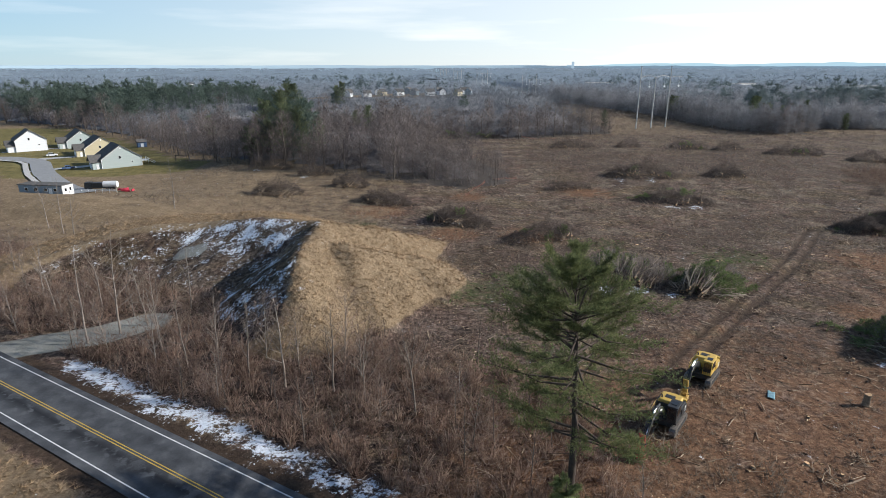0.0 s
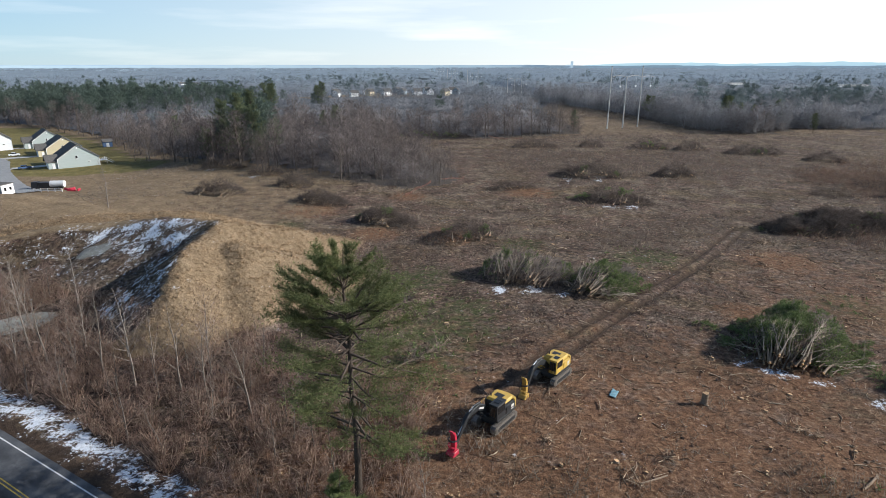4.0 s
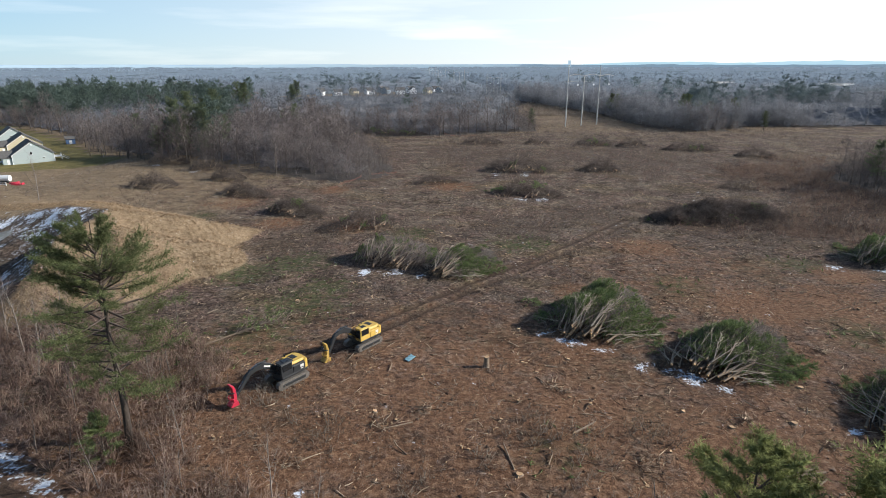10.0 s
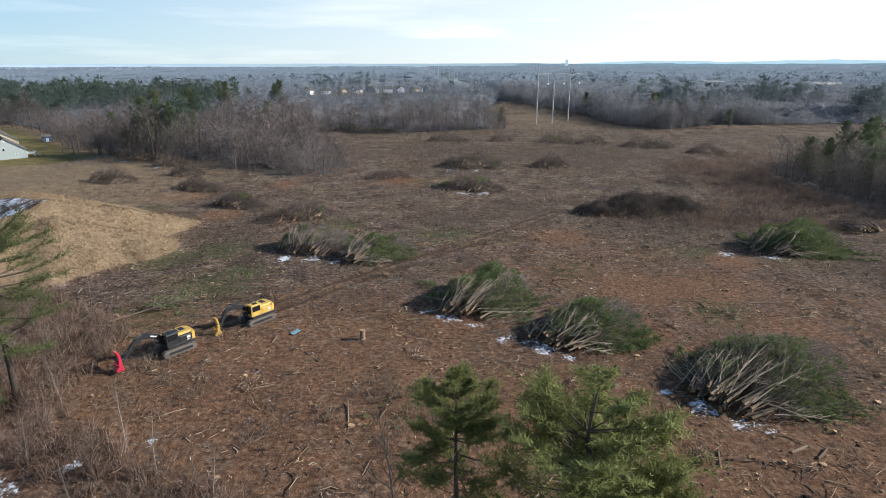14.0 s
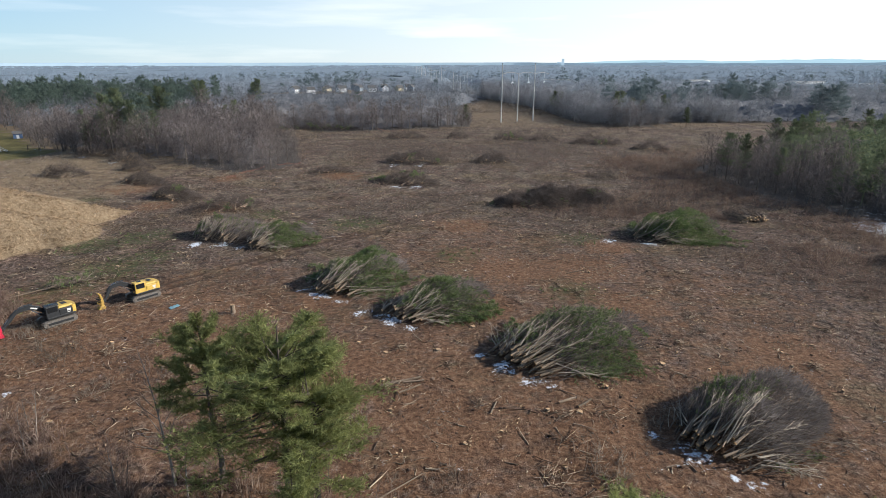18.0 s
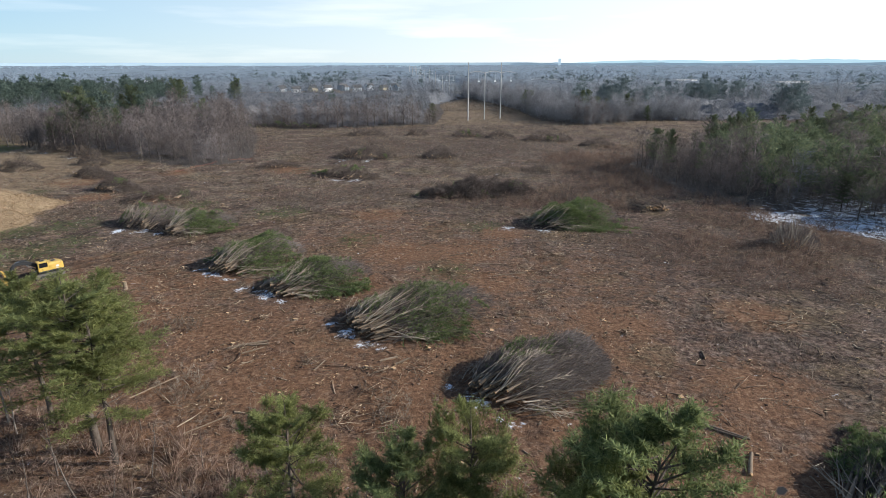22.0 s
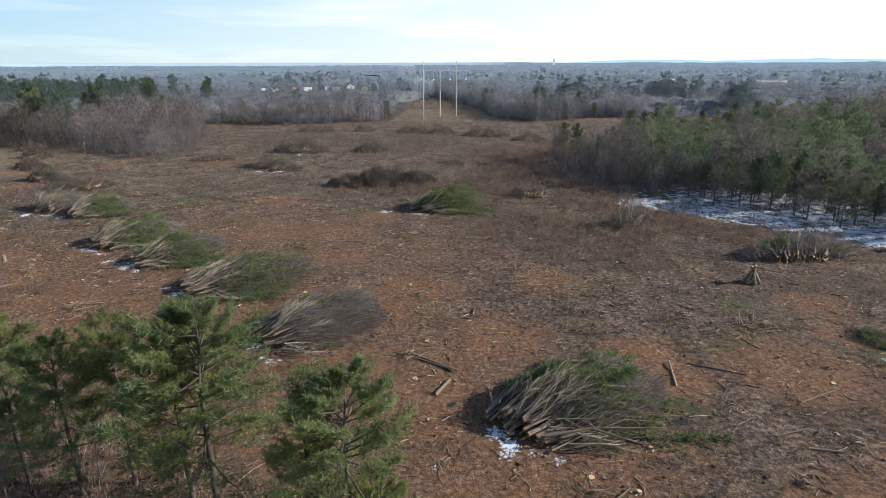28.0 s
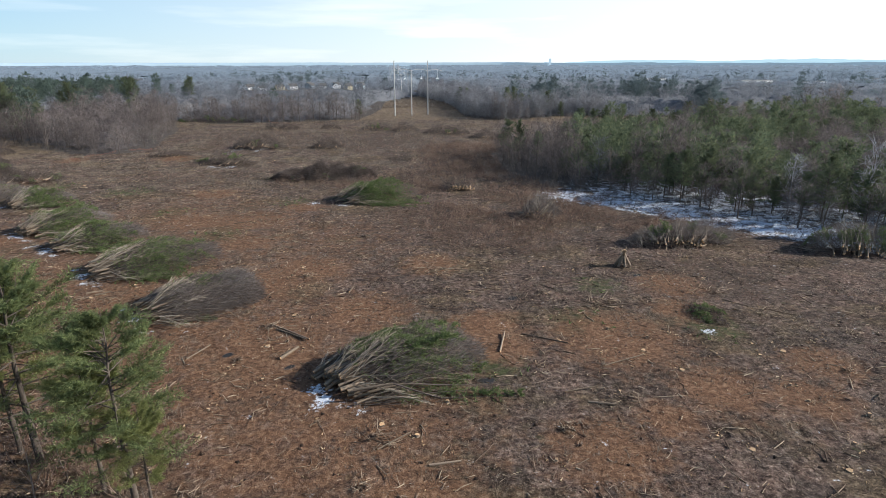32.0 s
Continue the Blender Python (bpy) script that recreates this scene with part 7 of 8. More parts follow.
# low pale buildings far over the plain
for x, y, l, w, h, a in ((700, 1010, 70, 26, 7, 20), (1090, 1150, 95, 34, 9, -12), (560, 1122, 60, 24, 7, 35), (780, 955, 34, 16, 6, 10), (300, 1150, 50, 20, 7, 5)):
    ob = base("warehouse", pose(x, y, gz(x, y), 0, 0, a), "long low pale building far over the plain", "building", "far buildings")
    part("wall", boxed((l, w, h), (0, 0, h / 2 - 0.2), bevel=0.1), M_SIDING_W, ob)
    part("roof", boxed((l + 1, w + 1, 0.5), (0, 0, h), bevel=0.1), M_CONCRETE, ob)
    for i in range(4):
        part("door", boxed((4, 0.3, 4), (l * (-0.36 + 0.24 * i), -w / 2, 2)), M_ROOF, ob)

# orange safety netting strung through the scrub
for row in ([(6.5, 170), (9.5, 179), (14, 190)], [(17, 194), (21, 196.5), (25.5, 197.5)], [(42.5, 315), (49, 307), (54, 306.5), (60, 308)]):
    ob = base("safety_fence", pose(row[0][0], row[0][1], gz(*row[0])), "sagging orange plastic safety fence in the scrub", "fence", "safety fences")
    for a, b in zip(row, row[1:]):
        n = max(2, int(math.hypot(b[0] - a[0], b[1] - a[1]) / 0.3))
        u = np.linspace(0, 1, n)
        top = 0.85 - 0.45 * np.sin(u * math.pi) + rng.normal(0, 0.03, n)
        px, py = a[0] + (b[0] - a[0]) * u, a[1] + (b[1] - a[1]) * u
        pz = ground_z(px, py) - gz(*row[0])
        strands = [rods(np.c_[px - row[0][0], py - row[0][1], pz + top * f][:-1], np.c_[px - row[0][0], py - row[0][1], pz + top * f][1:], 0.025, 0.025) for f in (0.1, 0.4, 0.7, 1.0)]
        bars = rods(np.c_[px - row[0][0], py - row[0][1], pz + 0.05], np.c_[px - row[0][0], py - row[0][1], pz + top], 0.02, 0.02)
        part("netting", join(*strands, bars), M_ORANGE, ob)
        part("stake", tubed((a[0] - row[0][0], a[1] - row[0][1], 0), (a[0] - row[0][0], a[1] - row[0][1], 1.4), 0.05, k=6), M_LOG, ob)

# site trailer
tr = base("site_trailer", pose(-116.2, 165.5, gz(-116.2, 165.5) - 0.1, 0, 0, -8), "long blue-grey site trailer with a white end", "trailer")
part("body", boxed((14, 4.2, 3.0), (0, 0, 1.9), bevel=0.06), M_SIDING_B, tr)
part("roof", boxed((14.4, 4.6, 0.25), (0, 0, 3.5), bevel=0.05), M_ROOF, tr)
part("skirt", boxed((13.6, 4.0, 0.45), (0, 0, 0.22)), M_BLACK, tr)
e = part("end_wall", boxed((0.12, 4.2, 3.0), (7.05, 0, 1.9), bevel=0.02), M_TRIM, tr, "white end wall")
for py in (-0.9, 0.9):
    part("end_window", boxed((0.1, 0.7, 0.9), (7.1, py, 2.1)), M_GLASS, e)
for px in (-4.5, -1.5, 1.8, 4.8):
    window(tr, (px, -2.1, 2.2), (1.1, 1.0), "y")
part("door", boxed((1.0, 0.1, 2.1), (3.3, -2.12, 1.6), bevel=0.02), M_TRIM, tr)

# tank trailer, guard fence, red barrier heap
tk = base("tank_truck", pose(-112.6, 187.4, gz(-112.6, 187.4), 0, 0, 8), "dark truck with a white rear tank", "truck")
part("tank", tubed((0.4, 0, 1.8), (4.6, 0, 1.8), 1.1, k=18), M_TRIM, tk, "white tank")
part("cab", boxed((2.2, 2.3, 2.2), (-4.2, 0, 1.6), bevel=0.15, taper=0.9), M_BLACK, tk)
part("bed", boxed((9.0, 2.2, 0.35), (-0.4, 0, 0.85), bevel=0.05), M_BLACK, tk)
part("hopper", boxed((3.2, 2.2, 1.5), (-1.3, 0, 1.75), bevel=0.1, taper=1.1), M_BLACK, tk)
for wx in (-4.2, 1.8, 3.1):
    for s in (-1, 1):
        w = part("wheel", tubed((wx, s * 0.85, 0.5), (wx, s * 1.15, 0.5), 0.5, k=16), M_BLACK, tk)
        part("rim", tubed((wx, s * 1.15, 0.5), (wx, s * 1.17, 0.5), 0.26, k=12), M_CHROME, w)
fence = base("rail_fence", pose(-116, 181.0, gz(-116, 181.0), 0, 0, 4), "white two-rail fence at the end of the street", "fence")
for i in range(6):
    part("post", boxed((0.18, 0.18, 1.25), (i * 2.2, 0, 0.6), bevel=0.02), M_TRIM, fence)
for zz in (0.55, 1.05):
    part("rail", boxed((11.2, 0.08, 0.2), (5.5, -0.12, zz), bevel=0.01), M_TRIM, fence)
heap = base("barrier_heap", pose(-103.4, 184.2, gz(-103.4, 184.2), 0, 0, 20), "heap of orange-red plastic barriers", "barriers")
for i in range(9):
    part("barrier", boxed((1.8, 0.5, 0.7), (rng.normal(0, 1.3), rng.normal(0, 0.8), 0.35 + 0.25 * (i % 3)), (0, 0, rng.uniform(0, 180)), bevel=0.1, taper=0.7), M_RED, heap)
shed = base("garden_shed", pose(-152, 292, gz(-152, 292), 0, 0, 35), "small blue garden shed on the lawn", "shed")
part("wall", boxed((4.2, 3.4, 2.6), (0, 0, 1.3), bevel=0.03), M_BLUE, shed)
for s in (-1, 1):
    roof_slab(shed, -2.4, 2.4, s * 2.0, 2.5, 0, 3.8)
part("door", boxed((1.3, 0.1, 1.9), (0, -1.72, 0.95)), M_TRIM, shed)
swing = base("play_frame", pose(-112, 246, gz(-112, 246), 0, 0, 20), "wooden play frame on the lawn", "play frame")
for s in (-2.2, 2.2):
    for q in (-1, 1):
        part("leg", tubed((s, q * 1.0, 0), (s, 0, 2.5), 0.09, k=6), M_BARK, swing)
part("top_beam", tubed((-2.6, 0, 2.5), (2.6, 0, 2.5), 0.1, k=6), M_BARK, swing)


def parked_car(x, y, turn, paint, label):
    ob = base("parked_car", pose(x, y, gz(x, y), 0, 0, turn), label, "car", "parked cars")
    b = part("body", beam([(-2.2, 0.62), (-1.4, 0.66), (0, 0.68), (1.4, 0.64), (2.2, 0.58)], -0.9, 0.9, [0.55, 0.68, 0.7, 0.64, 0.5]), paint, ob)
    c = part("cabin", boxed((2.4, 1.6, 0.6), (-0.25, 0, 1.25), bevel=0.12, taper=0.78), M_GLASS, ob)
    part("roof_panel", boxed((1.6, 1.3, 0.06), (-0.25, 0, 1.57), bevel=0.02), paint, c)
    for wx in (-1.35, 1.35):
        for s in (-1, 1):
            w = part("wheel", tubed((wx, s * 0.7, 0.33), (wx, s * 0.92, 0.33), 0.33, k=14), M_BLACK, ob)
            part("rim", tubed((wx, s * 0.92, 0.33), (wx, s * 0.93, 0.33), 0.2, k=10), M_CHROME, w)
    return ob


parked_car(-178, 262, 38, M_TRIM, "white car parked on a driveway")
parked_car(-148, 226, 40, M_BLUE, "dark blue car parked on a driveway")
parked_car(-212, 288, 38, M_BLACK, "dark car parked on a driveway")
for i, (x, y) in enumerate(((-150, 229), (-172, 256), (-197, 282))):
    drv = lane("driveway", M_CONCRETE, fine_line([(x - 12, y - 9), (x + 6, y + 5)]), 2.4, -2.4, 0.1)
    tagged(new(f"driveway_{i + 1}", drv), "pale concrete driveway beside a house", "driveway", kind="structure")
# skyline tower, its haze put in as pale, glowing colour
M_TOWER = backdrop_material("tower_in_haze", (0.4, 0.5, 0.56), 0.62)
tw = base("office_tower", pose(75 + 4180 * math.sin(radians(11.1)), -20 + 4180 * math.cos(radians(11.1)), 10), "pale tower block on the horizon", "tower")
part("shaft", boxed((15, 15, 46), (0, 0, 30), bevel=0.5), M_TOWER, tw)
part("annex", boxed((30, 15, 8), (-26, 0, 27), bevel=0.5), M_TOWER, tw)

# ---- trees beside the road ----
BIG = tree_proto("white_pine", *white_pine(25, (46, 0.3, 0.78), 0.29, 46, (0.8, 0.21, 0.19), 84, 1.15, 12, 0.5), M_DARKBARK, M_OLDNEEDLE, "tall ragged white pine standing alone beside the road", "pine tree", "", "needles")


def top_of(proto):
    """The height of a tree's highest needles."""
    return max(v.co.z for c in proto.children for v in c.data.vertices)


plant(BIG, 11.0, 41.2, 25.0 / top_of(BIG), 30, 0.1)
YOUNG = tree_proto("young_pine", *white_pine(6.5, (20, 0.08, 0.7), 0.3, 20, (0.75, 0.2, 0.22), 24, 1.0), M_BARK, M_NEEDLE, "young green pine at the foot of the tall white pine", "pine tree", "", "needles")
plant(YOUNG, 10.0, 38.4, 6.0 / max(v.co.z for c in YOUNG.children for v in c.data.vertices))
ROADP = [tree_proto("roadside_pine", *white_pine(h, (22, f * 0.85, 0.7), w * 1.15, 34, (0.78, 0.95 * w, 0.2), 60, 1.0, 8, 0.36), M_BARK, m, lab, "pine tree", "pines beside the road", "needles")
         for h, f, w, m, lab in ((16, 0.4, 0.21, M_NEEDLE_Y, "yellow-green young white pine beside the road"), (16, 0.34, 0.23, M_NEEDLE, "dark green young white pine beside the road"), (17, 0.46, 0.17, M_NEEDLE_Y, "white pine with a bare lower trunk beside the road"))]
TOPS = [top_of(p) for p in ROADP]
for x, y, h, k, w in ((114.6, -8.3, 20, 1, 1.15), (112.0, -7.2, 17.2, 0, 1.0), (101.0, -4.6, 15.7, 1, 1.0), (105.0, -3.4, 16.6, 0, 0.9), (92.7, -0.1, 15.1, 2, 1.25), (126.3, -13.7, 17.6, 1, 1.1), (123.0, -12.6, 14, 2, 1.1), (69.3, 14.0, 18.6, 0, 1.5), (71.8, 12.4, 15.5, 0, 1.3), (61.4, 19.0, 17.4, 2, 1.15), (95.5, -3.5, 9, 1, 1.0), (128.5, -15.0, 10, 0, 1.0)):
    plant(ROADP[k], x, y, 1.05 * h * w / TOPS[k], None, 0.1, 0.98 / w)
SAPLING = [tree_proto("bare_sapling", *bare_tree(h, 13, 4, 3, 0.8, 0.22, 0.8), M_BARE, M_THICKET, "thin leafless sapling in the roadside brush", "tree", "roadside saplings") for h in (8, 9.5, 7)]
PALE = [tree_proto("bare_tree", *bare_tree(h, 17, 5, 3, 0.8, 0.22, 0.95), M_GREYBARK, M_DRYSCRUB, "slender grey leafless tree above the roadside brush", "tree", "roadside saplings") for h in (12, 13.5)]
for x, y, s in ((-47, 76, 0.95), (-50, 73, 0.85), (-44.5, 79, 0.8), (-38, 70, 0.8), (-54, 84, 0.8), (-60, 82, 0.75), (-66, 88, 0.7), (-33, 66, 0.75), (-24, 63, 0.8), (-19, 61, 0.75), (-13, 60, 0.8), (-9, 58, 0.65), (-3, 55, 0.75), (3, 50, 0.6), (-40, 84, 0.7), (57.2, 18.5, 1.05), (59, 17, 0.7), (33, 29, 0.6), (40, 25, 0.55), (28, 33, 0.6), (84, 2, 0.6), (104, -6, 0.7), (88, 3, 0.6), (-88, 128, 0.8), (-83, 124, 0.75), (-94, 132, 0.85), (-72, 150, 0.9), (-108, 245, 0.9), (17, 40, 0.6)):
    plant(PALE[rng.integers(2)], x, y, s * (1.25 if x < 0 else 1.0), None, 0.1, 1.0, 3)


BUSHY = [tree_proto("bare_tree", *bare_tree(h, 24, 4, 3, 0.75, 0.08, 1.35, 260), M_GREYBARK, M_THICKET, "many-stemmed leafless tan tree in the roadside thicket", "tree", "thicket trees") for h in (8.5, 7.5, 9.5)]
for x, y, s in ((-62, 76, 0.9), (-58, 80, 0.8), (-52, 74, 1.0), (-46, 71, 0.95), (-41, 75, 0.85), (-37, 66, 1.0), (-31, 71, 1.0), (-28, 64, 1.1), (-23, 67, 1.05), (-18, 64, 0.95), (-13, 68, 1.0), (-10, 62, 0.9), (-4, 63, 0.85), (2, 58, 0.8), (-48, 82, 0.8), (-70, 90, 0.85), (-26, 58, 0.8), (-7, 54, 0.75), (8, 52, 0.7), (-76, 96, 0.8), (20, 30, 0.6), (52, 18, 0.8), (56, 13, 0.75), (86, -2, 0.8), (97, -8, 0.85), (108, -12, 0.8), (118, -14, 0.75)):
    plant(BUSHY[rng.integers(3)], x, y, s, None, 0.1, 1.0, 3)


def thicket(x, y):
    """The strip of brush between the road and the clearing."""
    o = -road_off(x, y)
    w = np.where(x < 16, 30, 14) + 9 * rise(x, 48, 70)
    return (o > 5) & (o < w + 3 * waves(x, y, 14, 7)) & ((x < 44) | (lattice(np.floor(x * 3), np.floor(y * 3), 5) < 0.5)) & (mound(x, y) < 0.8) & (near_line(x, y, DRIVE)[0] > 4.5)


tx, ty = scatter(6000, (-95, 150, -60, 115), thicket)
tx, ty = thin(tx, ty, 4.0)
for x, y in list(zip(tx, ty))[:190]:
    plant(SAPLING[rng.integers(3)], x, y, rng.uniform(0.4, 0.85), None, 0.1, 1.0, 5)


# ---- brush, grass and litter ----
def shrub(n, h, wide, r):
    """A dead shrub: stems rising and spreading from one root."""
    a, t = rng.uniform(0, 6.283, n), rng.uniform(0, 1, n) ** 0.7 * wide
    d = unit(np.c_[np.cos(a) * t, np.sin(a) * t, np.ones(n)])
    p0 = np.c_[np.cos(a) * 0.08 * h, np.sin(a) * 0.08 * h, np.zeros(n)] * rng.uniform(0, 3, (n, 1))
    ln = h * rng.uniform(0.5, 1.1, n)
    p1 = p0 + d * ln[:, None]
    k = rng.integers(0, n, n)
    s0 = p0[k] + (p1 - p0)[k] * rng.uniform(0.3, 0.9, (n, 1))
    return join(rods(p0, p1, r), rods(s0, s0 + unit(d[k] + rng.normal(0, 0.5, (n, 3))) * (ln[k] * 0.4)[:, None], r * 0.7))


SHRUBS = [shrub(14, 1.0, w, 0.018) for w in (0.7, 0.9, 1.2, 1.5)]
LOW = [join(shrub(2, 1.0, w, 0.025), crown_twigs(20, 0.95, 0.02, w * 0.5, 0.5, 0.035)) for w in (1.4, 1.8, 2.2, 2.6)]


def litter(name, x, y, shapes, low, high, material, label, category):
    v = spread_kinds(shapes, x, y, ground_z(x, y) - 0.03, low, high)
    return tagged(new(name, np_mesh(name, *v, [material])), label, category, kind="stuff")


x, y = scatter(36000, (-95, 150, -60, 115), thicket)
litter("roadside_brush", x[:1800], y[:1800], SHRUBS, 1.0, 3.0, M_SCRUB, "dense red-brown leafless brush along the road", "brush")

litter("roadside_twigs", x[1800:4000], y[1800:4000], [crown_twigs(48, 2.6, 0.05, 0.5, 0.8, 0.035) for _ in range(4)], 0.7, 1.5, M_THICKET, "red-brown twiggy shrubs among the roadside brush", "brush")


def field(x, y):
    return (road_off(x, y) < -9) & (mound(x, y) < 0.3) & ~inside(x, y, WOODS_R) & ~inside(x, y, WOODS_L) & ~inside(x, y, WOODS_F) & (near_line(x, y, TRACK)[0] > 2.2)


x, y = scatter(60000, (-110, 240, -10, 335), field)
dens = 0.25 + 0.75 * np.clip(spot(x, y, SCRUB_SPOTS, 0.8) + 0.25 * waves(x, y, 12, 13), 0, 1)
dens *= np.clip(1.15 - np.hypot(x - 75, y + 20) / 420, 0.3, 1)
ok = rng.uniform(0, 1, len(x)) < dens
litter("field_scrub", x[ok][:6000], y[ok][:6000], LOW, 0.4, 1.25, M_SCRUB, "low red-brown scrub regrowing over the clearing", "scrub")
ok &= (spot(x, y, SCRUB_SPOTS, 0.8) > 0.35)
litter("tall_scrub", x[ok][6000:8600], y[ok][6000:8600], SHRUBS, 0.5, 1.3, M_SCRUB, "thicker patches of brown scrub", "scrub")

x, y = scatter(60000, (120, 235, 30, 215), lambda x, y: field(x, y) & (spot(x, y, [(165, 70, 17), (150, 82, 12), (182, 84, 14), (203, 72, 13), (172, 104, 14), (140, 116, 11), (168, 150, 22), (120, 122, 12), (160, 190, 22)], 0.6) + 0.5 * waves(x, y, 7, 17) > 0.55))
litter("scrub_patches", x[:3600], y[:3600], [crown_twigs(34, 1.3, 0.02, 0.8, 0.7, 0.04) for _ in range(5)], 0.6, 1.3, M_SCRUB, "matted red-brown scrub in patches over the field", "scrub")

x, y = scatter(40000, (-100, 250, 115, 460), lambda x, y: field(x, y) & (waves(x, y, 16, 27) > -0.3))
litter("far_scrub", x[:7500], y[:7500], [crown_twigs(12, 1.2, 0.02, 1.0, 0.75, 0.1) for _ in range(5)], 0.6, 1.3, M_DRYSCRUB, "grey-tan dry scrub over the far field", "scrub")

x, y = scatter(9000, (40, 190, 430, 900), lambda x, y: ~inside(x, y, WOODS_L) & ~inside(x, y, WOODS_F))
litter("corridor_scrub", x[:2200], y[:2200], [crown_twigs(10, 1.6, 0.02, 1.2, 1.1, 0.3) for _ in range(4)], 0.7, 1.5, M_DRYSCRUB, "grey-tan scrub under the power line", "scrub")

# straw on the spoil mound
x, y = scatter(70000, (-92, 4, 68, 124), lambda x, y: (mound(x, y) > 0.5) & ~inside(x, y, BASIN))
blade = [rods(np.zeros((5, 3)), unit(np.c_[rng.normal(0, 0.8, (5, 2)), rng.uniform(0.3, 0.8, 5)]) * rng.uniform(0.35, 0.9, (5, 1)), 0.024) for _ in range(4)]
litter("mound_straw", x[:7600], y[:7600], blade, 0.8, 1.5, M_STRAWBLADE, "dead straw-coloured grass over the spoil mound", "grass")
x, y = scatter(30000, (-60, 30, 20, 90), lambda x, y: (road_off(x, y) > 8.8) & (road_off(x, y) < 24))
litter("verge_grass", x[:1500], y[:1500], blade, 0.8, 1.6, M_STRAWBLADE, "dry grass on the road verge", "grass")

# sticks and chips
def stick_set(n, box, low, high, r0, r1, keep, near=None):
    x, y = scatter(n * 4, box, keep)
    x, y = x[:n], y[:n]
    a, l = rng.uniform(0, 6.283, len(x)), rng.uniform(low, high, len(x)) * rng.uniform(0.4, 1, len(x))
    e = np.c_[np.cos(a) * l, np.sin(a) * l, rng.uniform(-0.05, 0.16, len(x)) * l]
    z = ground_z(x, y)
    r = rng.uniform(r0, r1, len(x))
    p0 = np.c_[x, y, z + r * 0.8]
    m = p0 + e * 0.5 + np.c_[rng.normal(0, 0.06, (len(x), 2)) * l[:, None], 0 * z + 0.02]
    return join(rods(p0, m, r, r * 0.8), rods(m, p0 + e, r * 0.8))


area = (-5, 222, -30, 150)
tagged(new("sticks", np_mesh("sticks", *stick_set(4600, area, 0.7, 3.0, 0.018, 0.05, field), [M_STICK])), "broken sticks strewn over the clearing", "sticks", kind="stuff")
tagged(new("slash_branches", np_mesh("slash_branches", *stick_set(1500, (-5, 215, -25, 190), 1.6, 5.0, 0.03, 0.085, field), [M_STICK])), "longer broken branches lying on the mulch", "branches", kind="stuff")
fx0, fy0 = scatter(90000, (-5, 222, -30, 170), field)
fx0, fy0 = fx0[:15000], fy0[:15000]
fa = rng.uniform(0, 6.283, len(fx0))
fib = rods(np.c_[fx0, fy0, ground_z(fx0, fy0) + 0.03], np.c_[fx0, fy0, ground_z(fx0, fy0) + 0.05] + np.c_[np.cos(fa), np.sin(fa), rng.uniform(0, 0.35, len(fa))] * rng.uniform(0.3, 1.2, (len(fa), 1)), 0.026)
tagged(new("bark_shreds", np_mesh("bark_shreds", *fib, [M_STICK])), "shredded bark and twigs over the clearing", "mulch", kind="stuff")
cx, cy = scatter(16000, area, field)
cx, cy = cx[:3200], cy[:3200]
stump_at = np.array([(o.location.x, o.location.y) for o in bpy.data.objects if o.name.split(".")[0] == "stump"])
si = np.repeat(np.arange(len(stump_at)), 9)
cx, cy = np.r_[cx, stump_at[si, 0] + rng.normal(0, 0.7, len(si))], np.r_[cy, stump_at[si, 1] + rng.normal(0, 0.7, len(si))]
cl = rng.uniform(0.15, 0.55, len(cx)) * rng.uniform(0.4, 1, len(cx))
ca = rng.uniform(0, 6.283, len(cx))
cz = ground_z(cx, cy) + 0.04
chips = rods(np.c_[cx, cy, cz], np.c_[cx + np.cos(ca) * cl, cy + np.sin(ca) * cl, cz + 0.04], rng.uniform(0.03, 0.1, len(cx)), 0.03, 3)
tagged(new("wood_chips", np_mesh("wood_chips", *chips, [M_CHIP])), "pale wood chips and chunks on the mulch", "wood chips", kind="stuff")
lx0, ly0 = scatter(60000, (-5, 222, -30, 165), field)
lx0, ly0 = lx0[:4500], ly0[:4500]
LUMPS = [rods([[0, 0, -0.1]], [[rng.normal(0, 0.2), rng.normal(0, 0.2), rng.uniform(0.25, 0.6)]], 0.5, None, k) for k in (4, 5, 5, 6)]
litter("mulch_lumps", lx0, ly0, LUMPS, 0.15, 0.6, M_LUMP, "clods of mulch, bark and torn turf over the clearing", "mulch")
gx1, gy1 = scatter(60000, (-5, 222, -30, 130), lambda x, y: field(x, y) & (waves(x, y, 9, 51) + 0.5 * waves(x, y, 3.5, 52) > 0.1))
litter("dead_grass", gx1[:7000], gy1[:7000], [tufts(np.zeros((1, 3)) + [[rng.normal(0, 0.3), rng.normal(0, 0.3), 0.02] for _ in range(5)], 5, 0.42, 0.03, 0.7) for _ in range(4)], 0.7, 1.6, M_DRYSCRUB, "tan dead grass and weed stalks in patches", "grass")
pcx, pcy = scatter(9000, (0, 218, -28, 125), lambda x, y: field(x, y) & (waves(x, y, 11, 57) > -0.1))
pcx, pcy = pcx[:1500], pcy[:1500]
pa, pl, pr = rng.uniform(0, 6.283, len(pcx)), rng.uniform(0.3, 1.0, len(pcx)) ** 2 * 1.8, rng.uniform(0.03, 0.075, len(pcx))
pz = ground_z(pcx, pcy) + pr * 0.6
p0 = np.c_[pcx, pcy, pz]
pm = p0 + np.c_[np.cos(pa) * pl * 0.5, np.sin(pa) * pl * 0.5, 0.03 + 0 * pz]
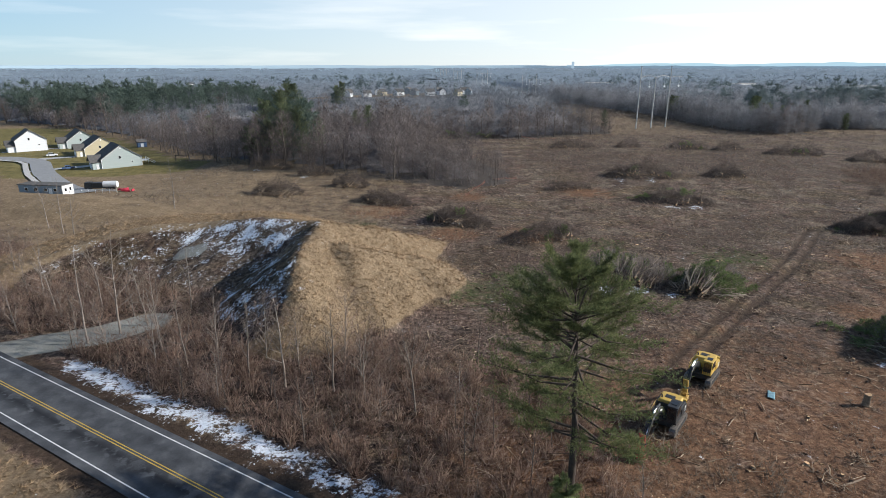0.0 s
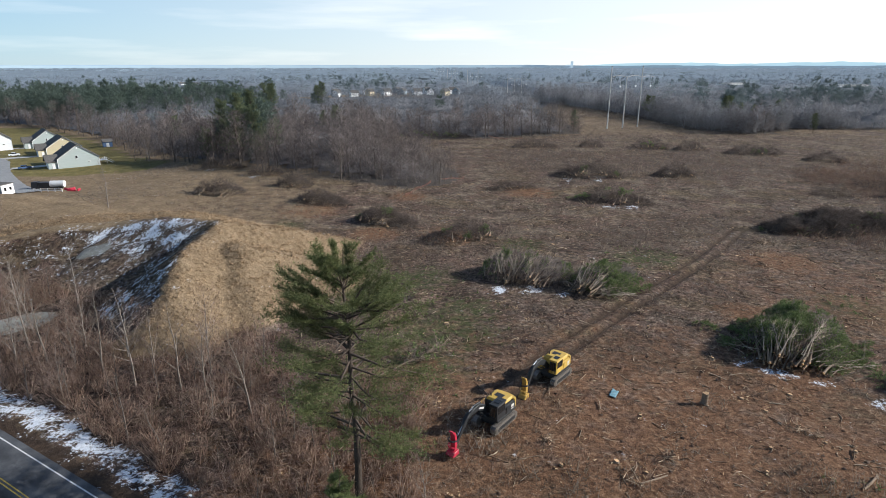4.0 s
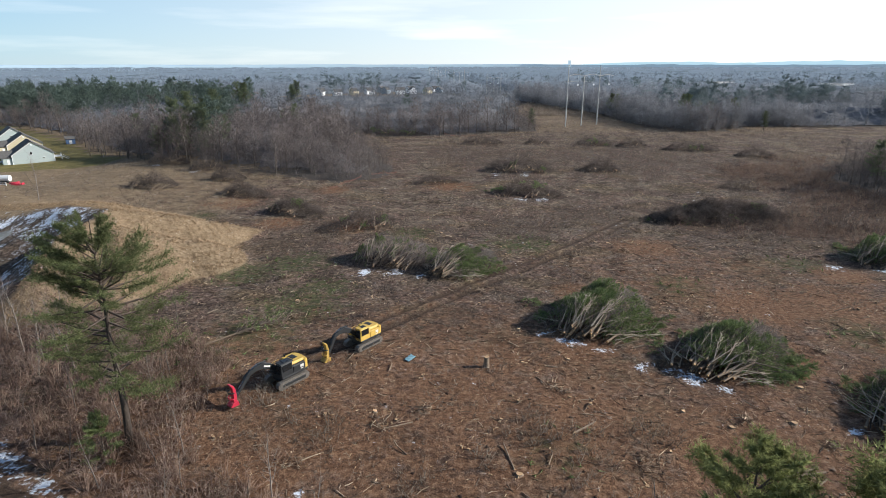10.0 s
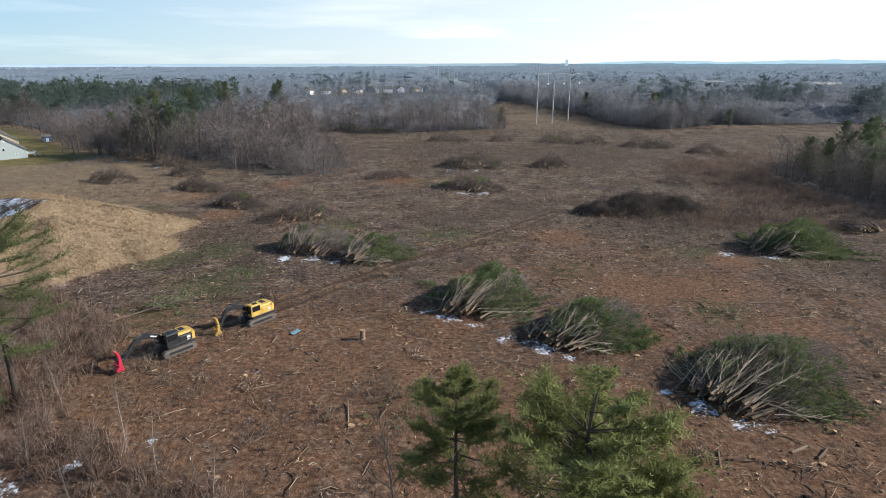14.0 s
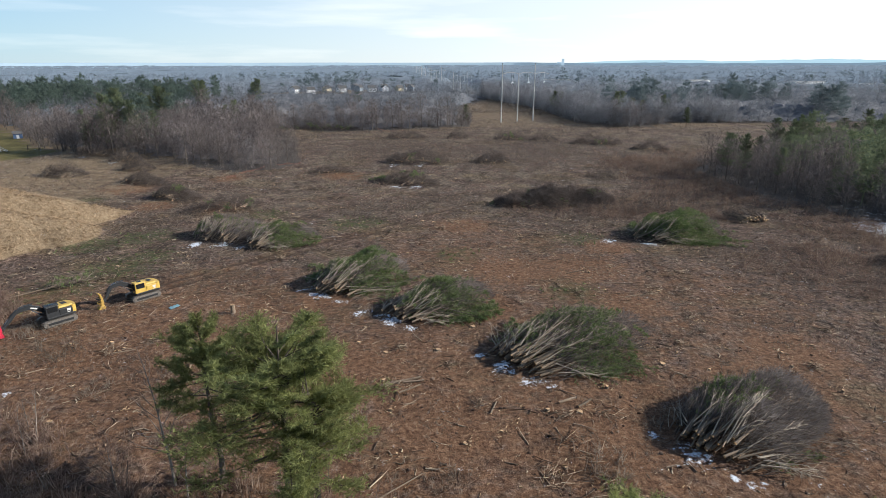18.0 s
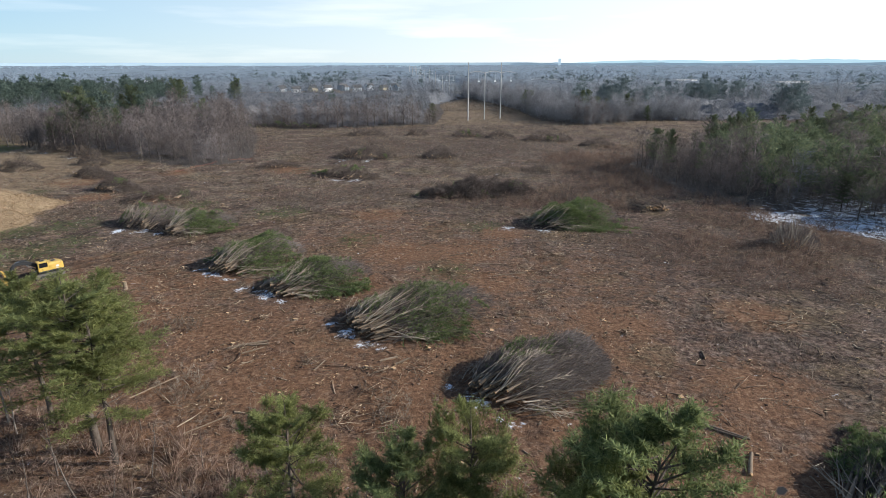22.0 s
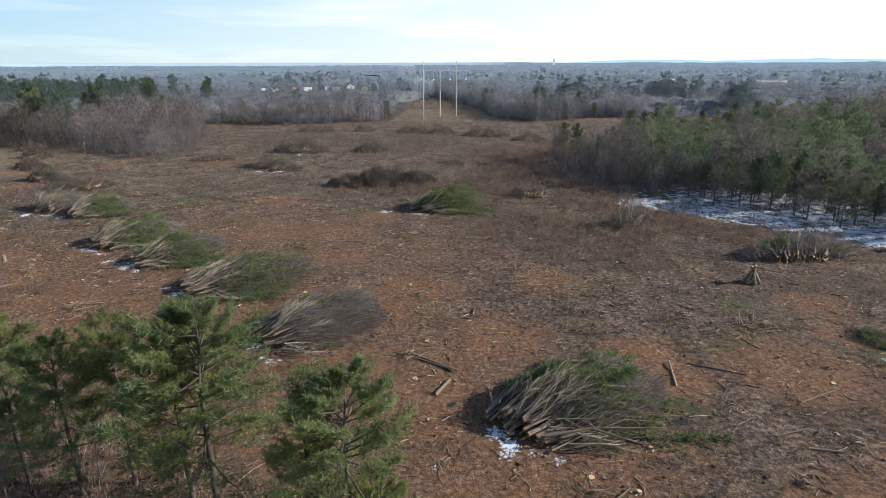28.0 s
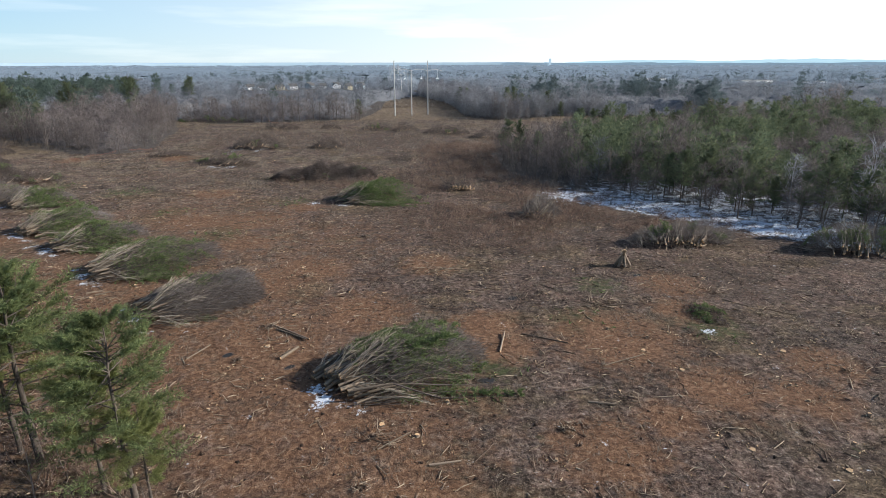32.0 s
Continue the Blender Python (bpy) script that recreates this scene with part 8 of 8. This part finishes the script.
pe = pm + np.c_[np.cos(pa + rng.normal(0, 0.6, len(pa))) * pl * 0.5, np.sin(pa + rng.normal(0, 0.6, len(pa))) * pl * 0.5, rng.uniform(-0.05, 0.12, len(pa))]
tagged(new("wood_pieces", np_mesh("wood_pieces", *join(rods(p0, pm, pr, pr * 0.9, 6), rods(pm, pe, pr * 0.9, pr * 0.5, 6)), [M_PIECES])), "pale broken pieces of trunk and limb on the mulch", "wood pieces", kind="stuff")
# heaps of slash: small tangles
hx0, hy0 = scatter(400, (8, 208, -22, 120), field)
MORE_HEAPS = tuple((a, b, rng.uniform(0.6, 1.3)) for a, b in list(zip(*thin(hx0, hy0, 7.0)))[:70])
for x, y, s in ((36.5, 44.5, 1.6), (41, 47.5, 1.2), (175.5, 28, 2.2), (151, 42, 2.0), (57, 52, 1.2), (63, 38, 1.4), (105, 65, 2.0), (118, 68, 1.6), (100, 30, 1.6), (128, 20, 1.8), (146, -5, 1.8), (196, 33, 2.0), (92, 20, 1.6), (20, 72, 1.8), (76, 35.4, 1.7), (96.3, 23.8, 2.4), (97, 19.6, 2.0), (85.8, 31.8, 1.0), (125, 74.5, 2.2), (122.5, 66, 1.5), (103, 100, 2.0), (90, 123, 2.2)) + MORE_HEAPS:
    n = 46
    p0 = np.c_[rng.normal(0, s * 0.5, (n, 2)), rng.uniform(0.03, 0.35, n)]
    p1 = p0 + unit(np.c_[rng.normal(0, 1, (n, 2)), rng.uniform(-0.1, 0.5, n)]) * rng.uniform(0.6, 2.0, (n, 1)) * s * 0.7
    p1[:, 2] = np.maximum(p1[:, 2], 0.03)
    ob = base("slash_heap", pose(x, y, gz(x, y)), "small tangle of broken branches on the mulch", "branches", "slash heaps")
    part("branch_tangle", rods(p0, p1, 0.04), M_STICK, ob)["kind"] = "stuff"
# green sprigs left on the ground
gx0, gy0 = scatter(3000, (0, 215, -10, 140), lambda x, y: field(x, y) & (spot(x, y, MOSS_SPOTS, 0.9) > 0.3))
gx0, gy0 = gx0[:420], gy0[:420]
tagged(new("green_sprigs", np_mesh("green_sprigs", *tufts(np.c_[gx0, gy0, ground_z(gx0, gy0) + 0.08], 8, 0.7, 0.14, -0.2), [M_BOUGH])), "green pine sprigs strewn on the mulch", "sprigs", kind="stuff")
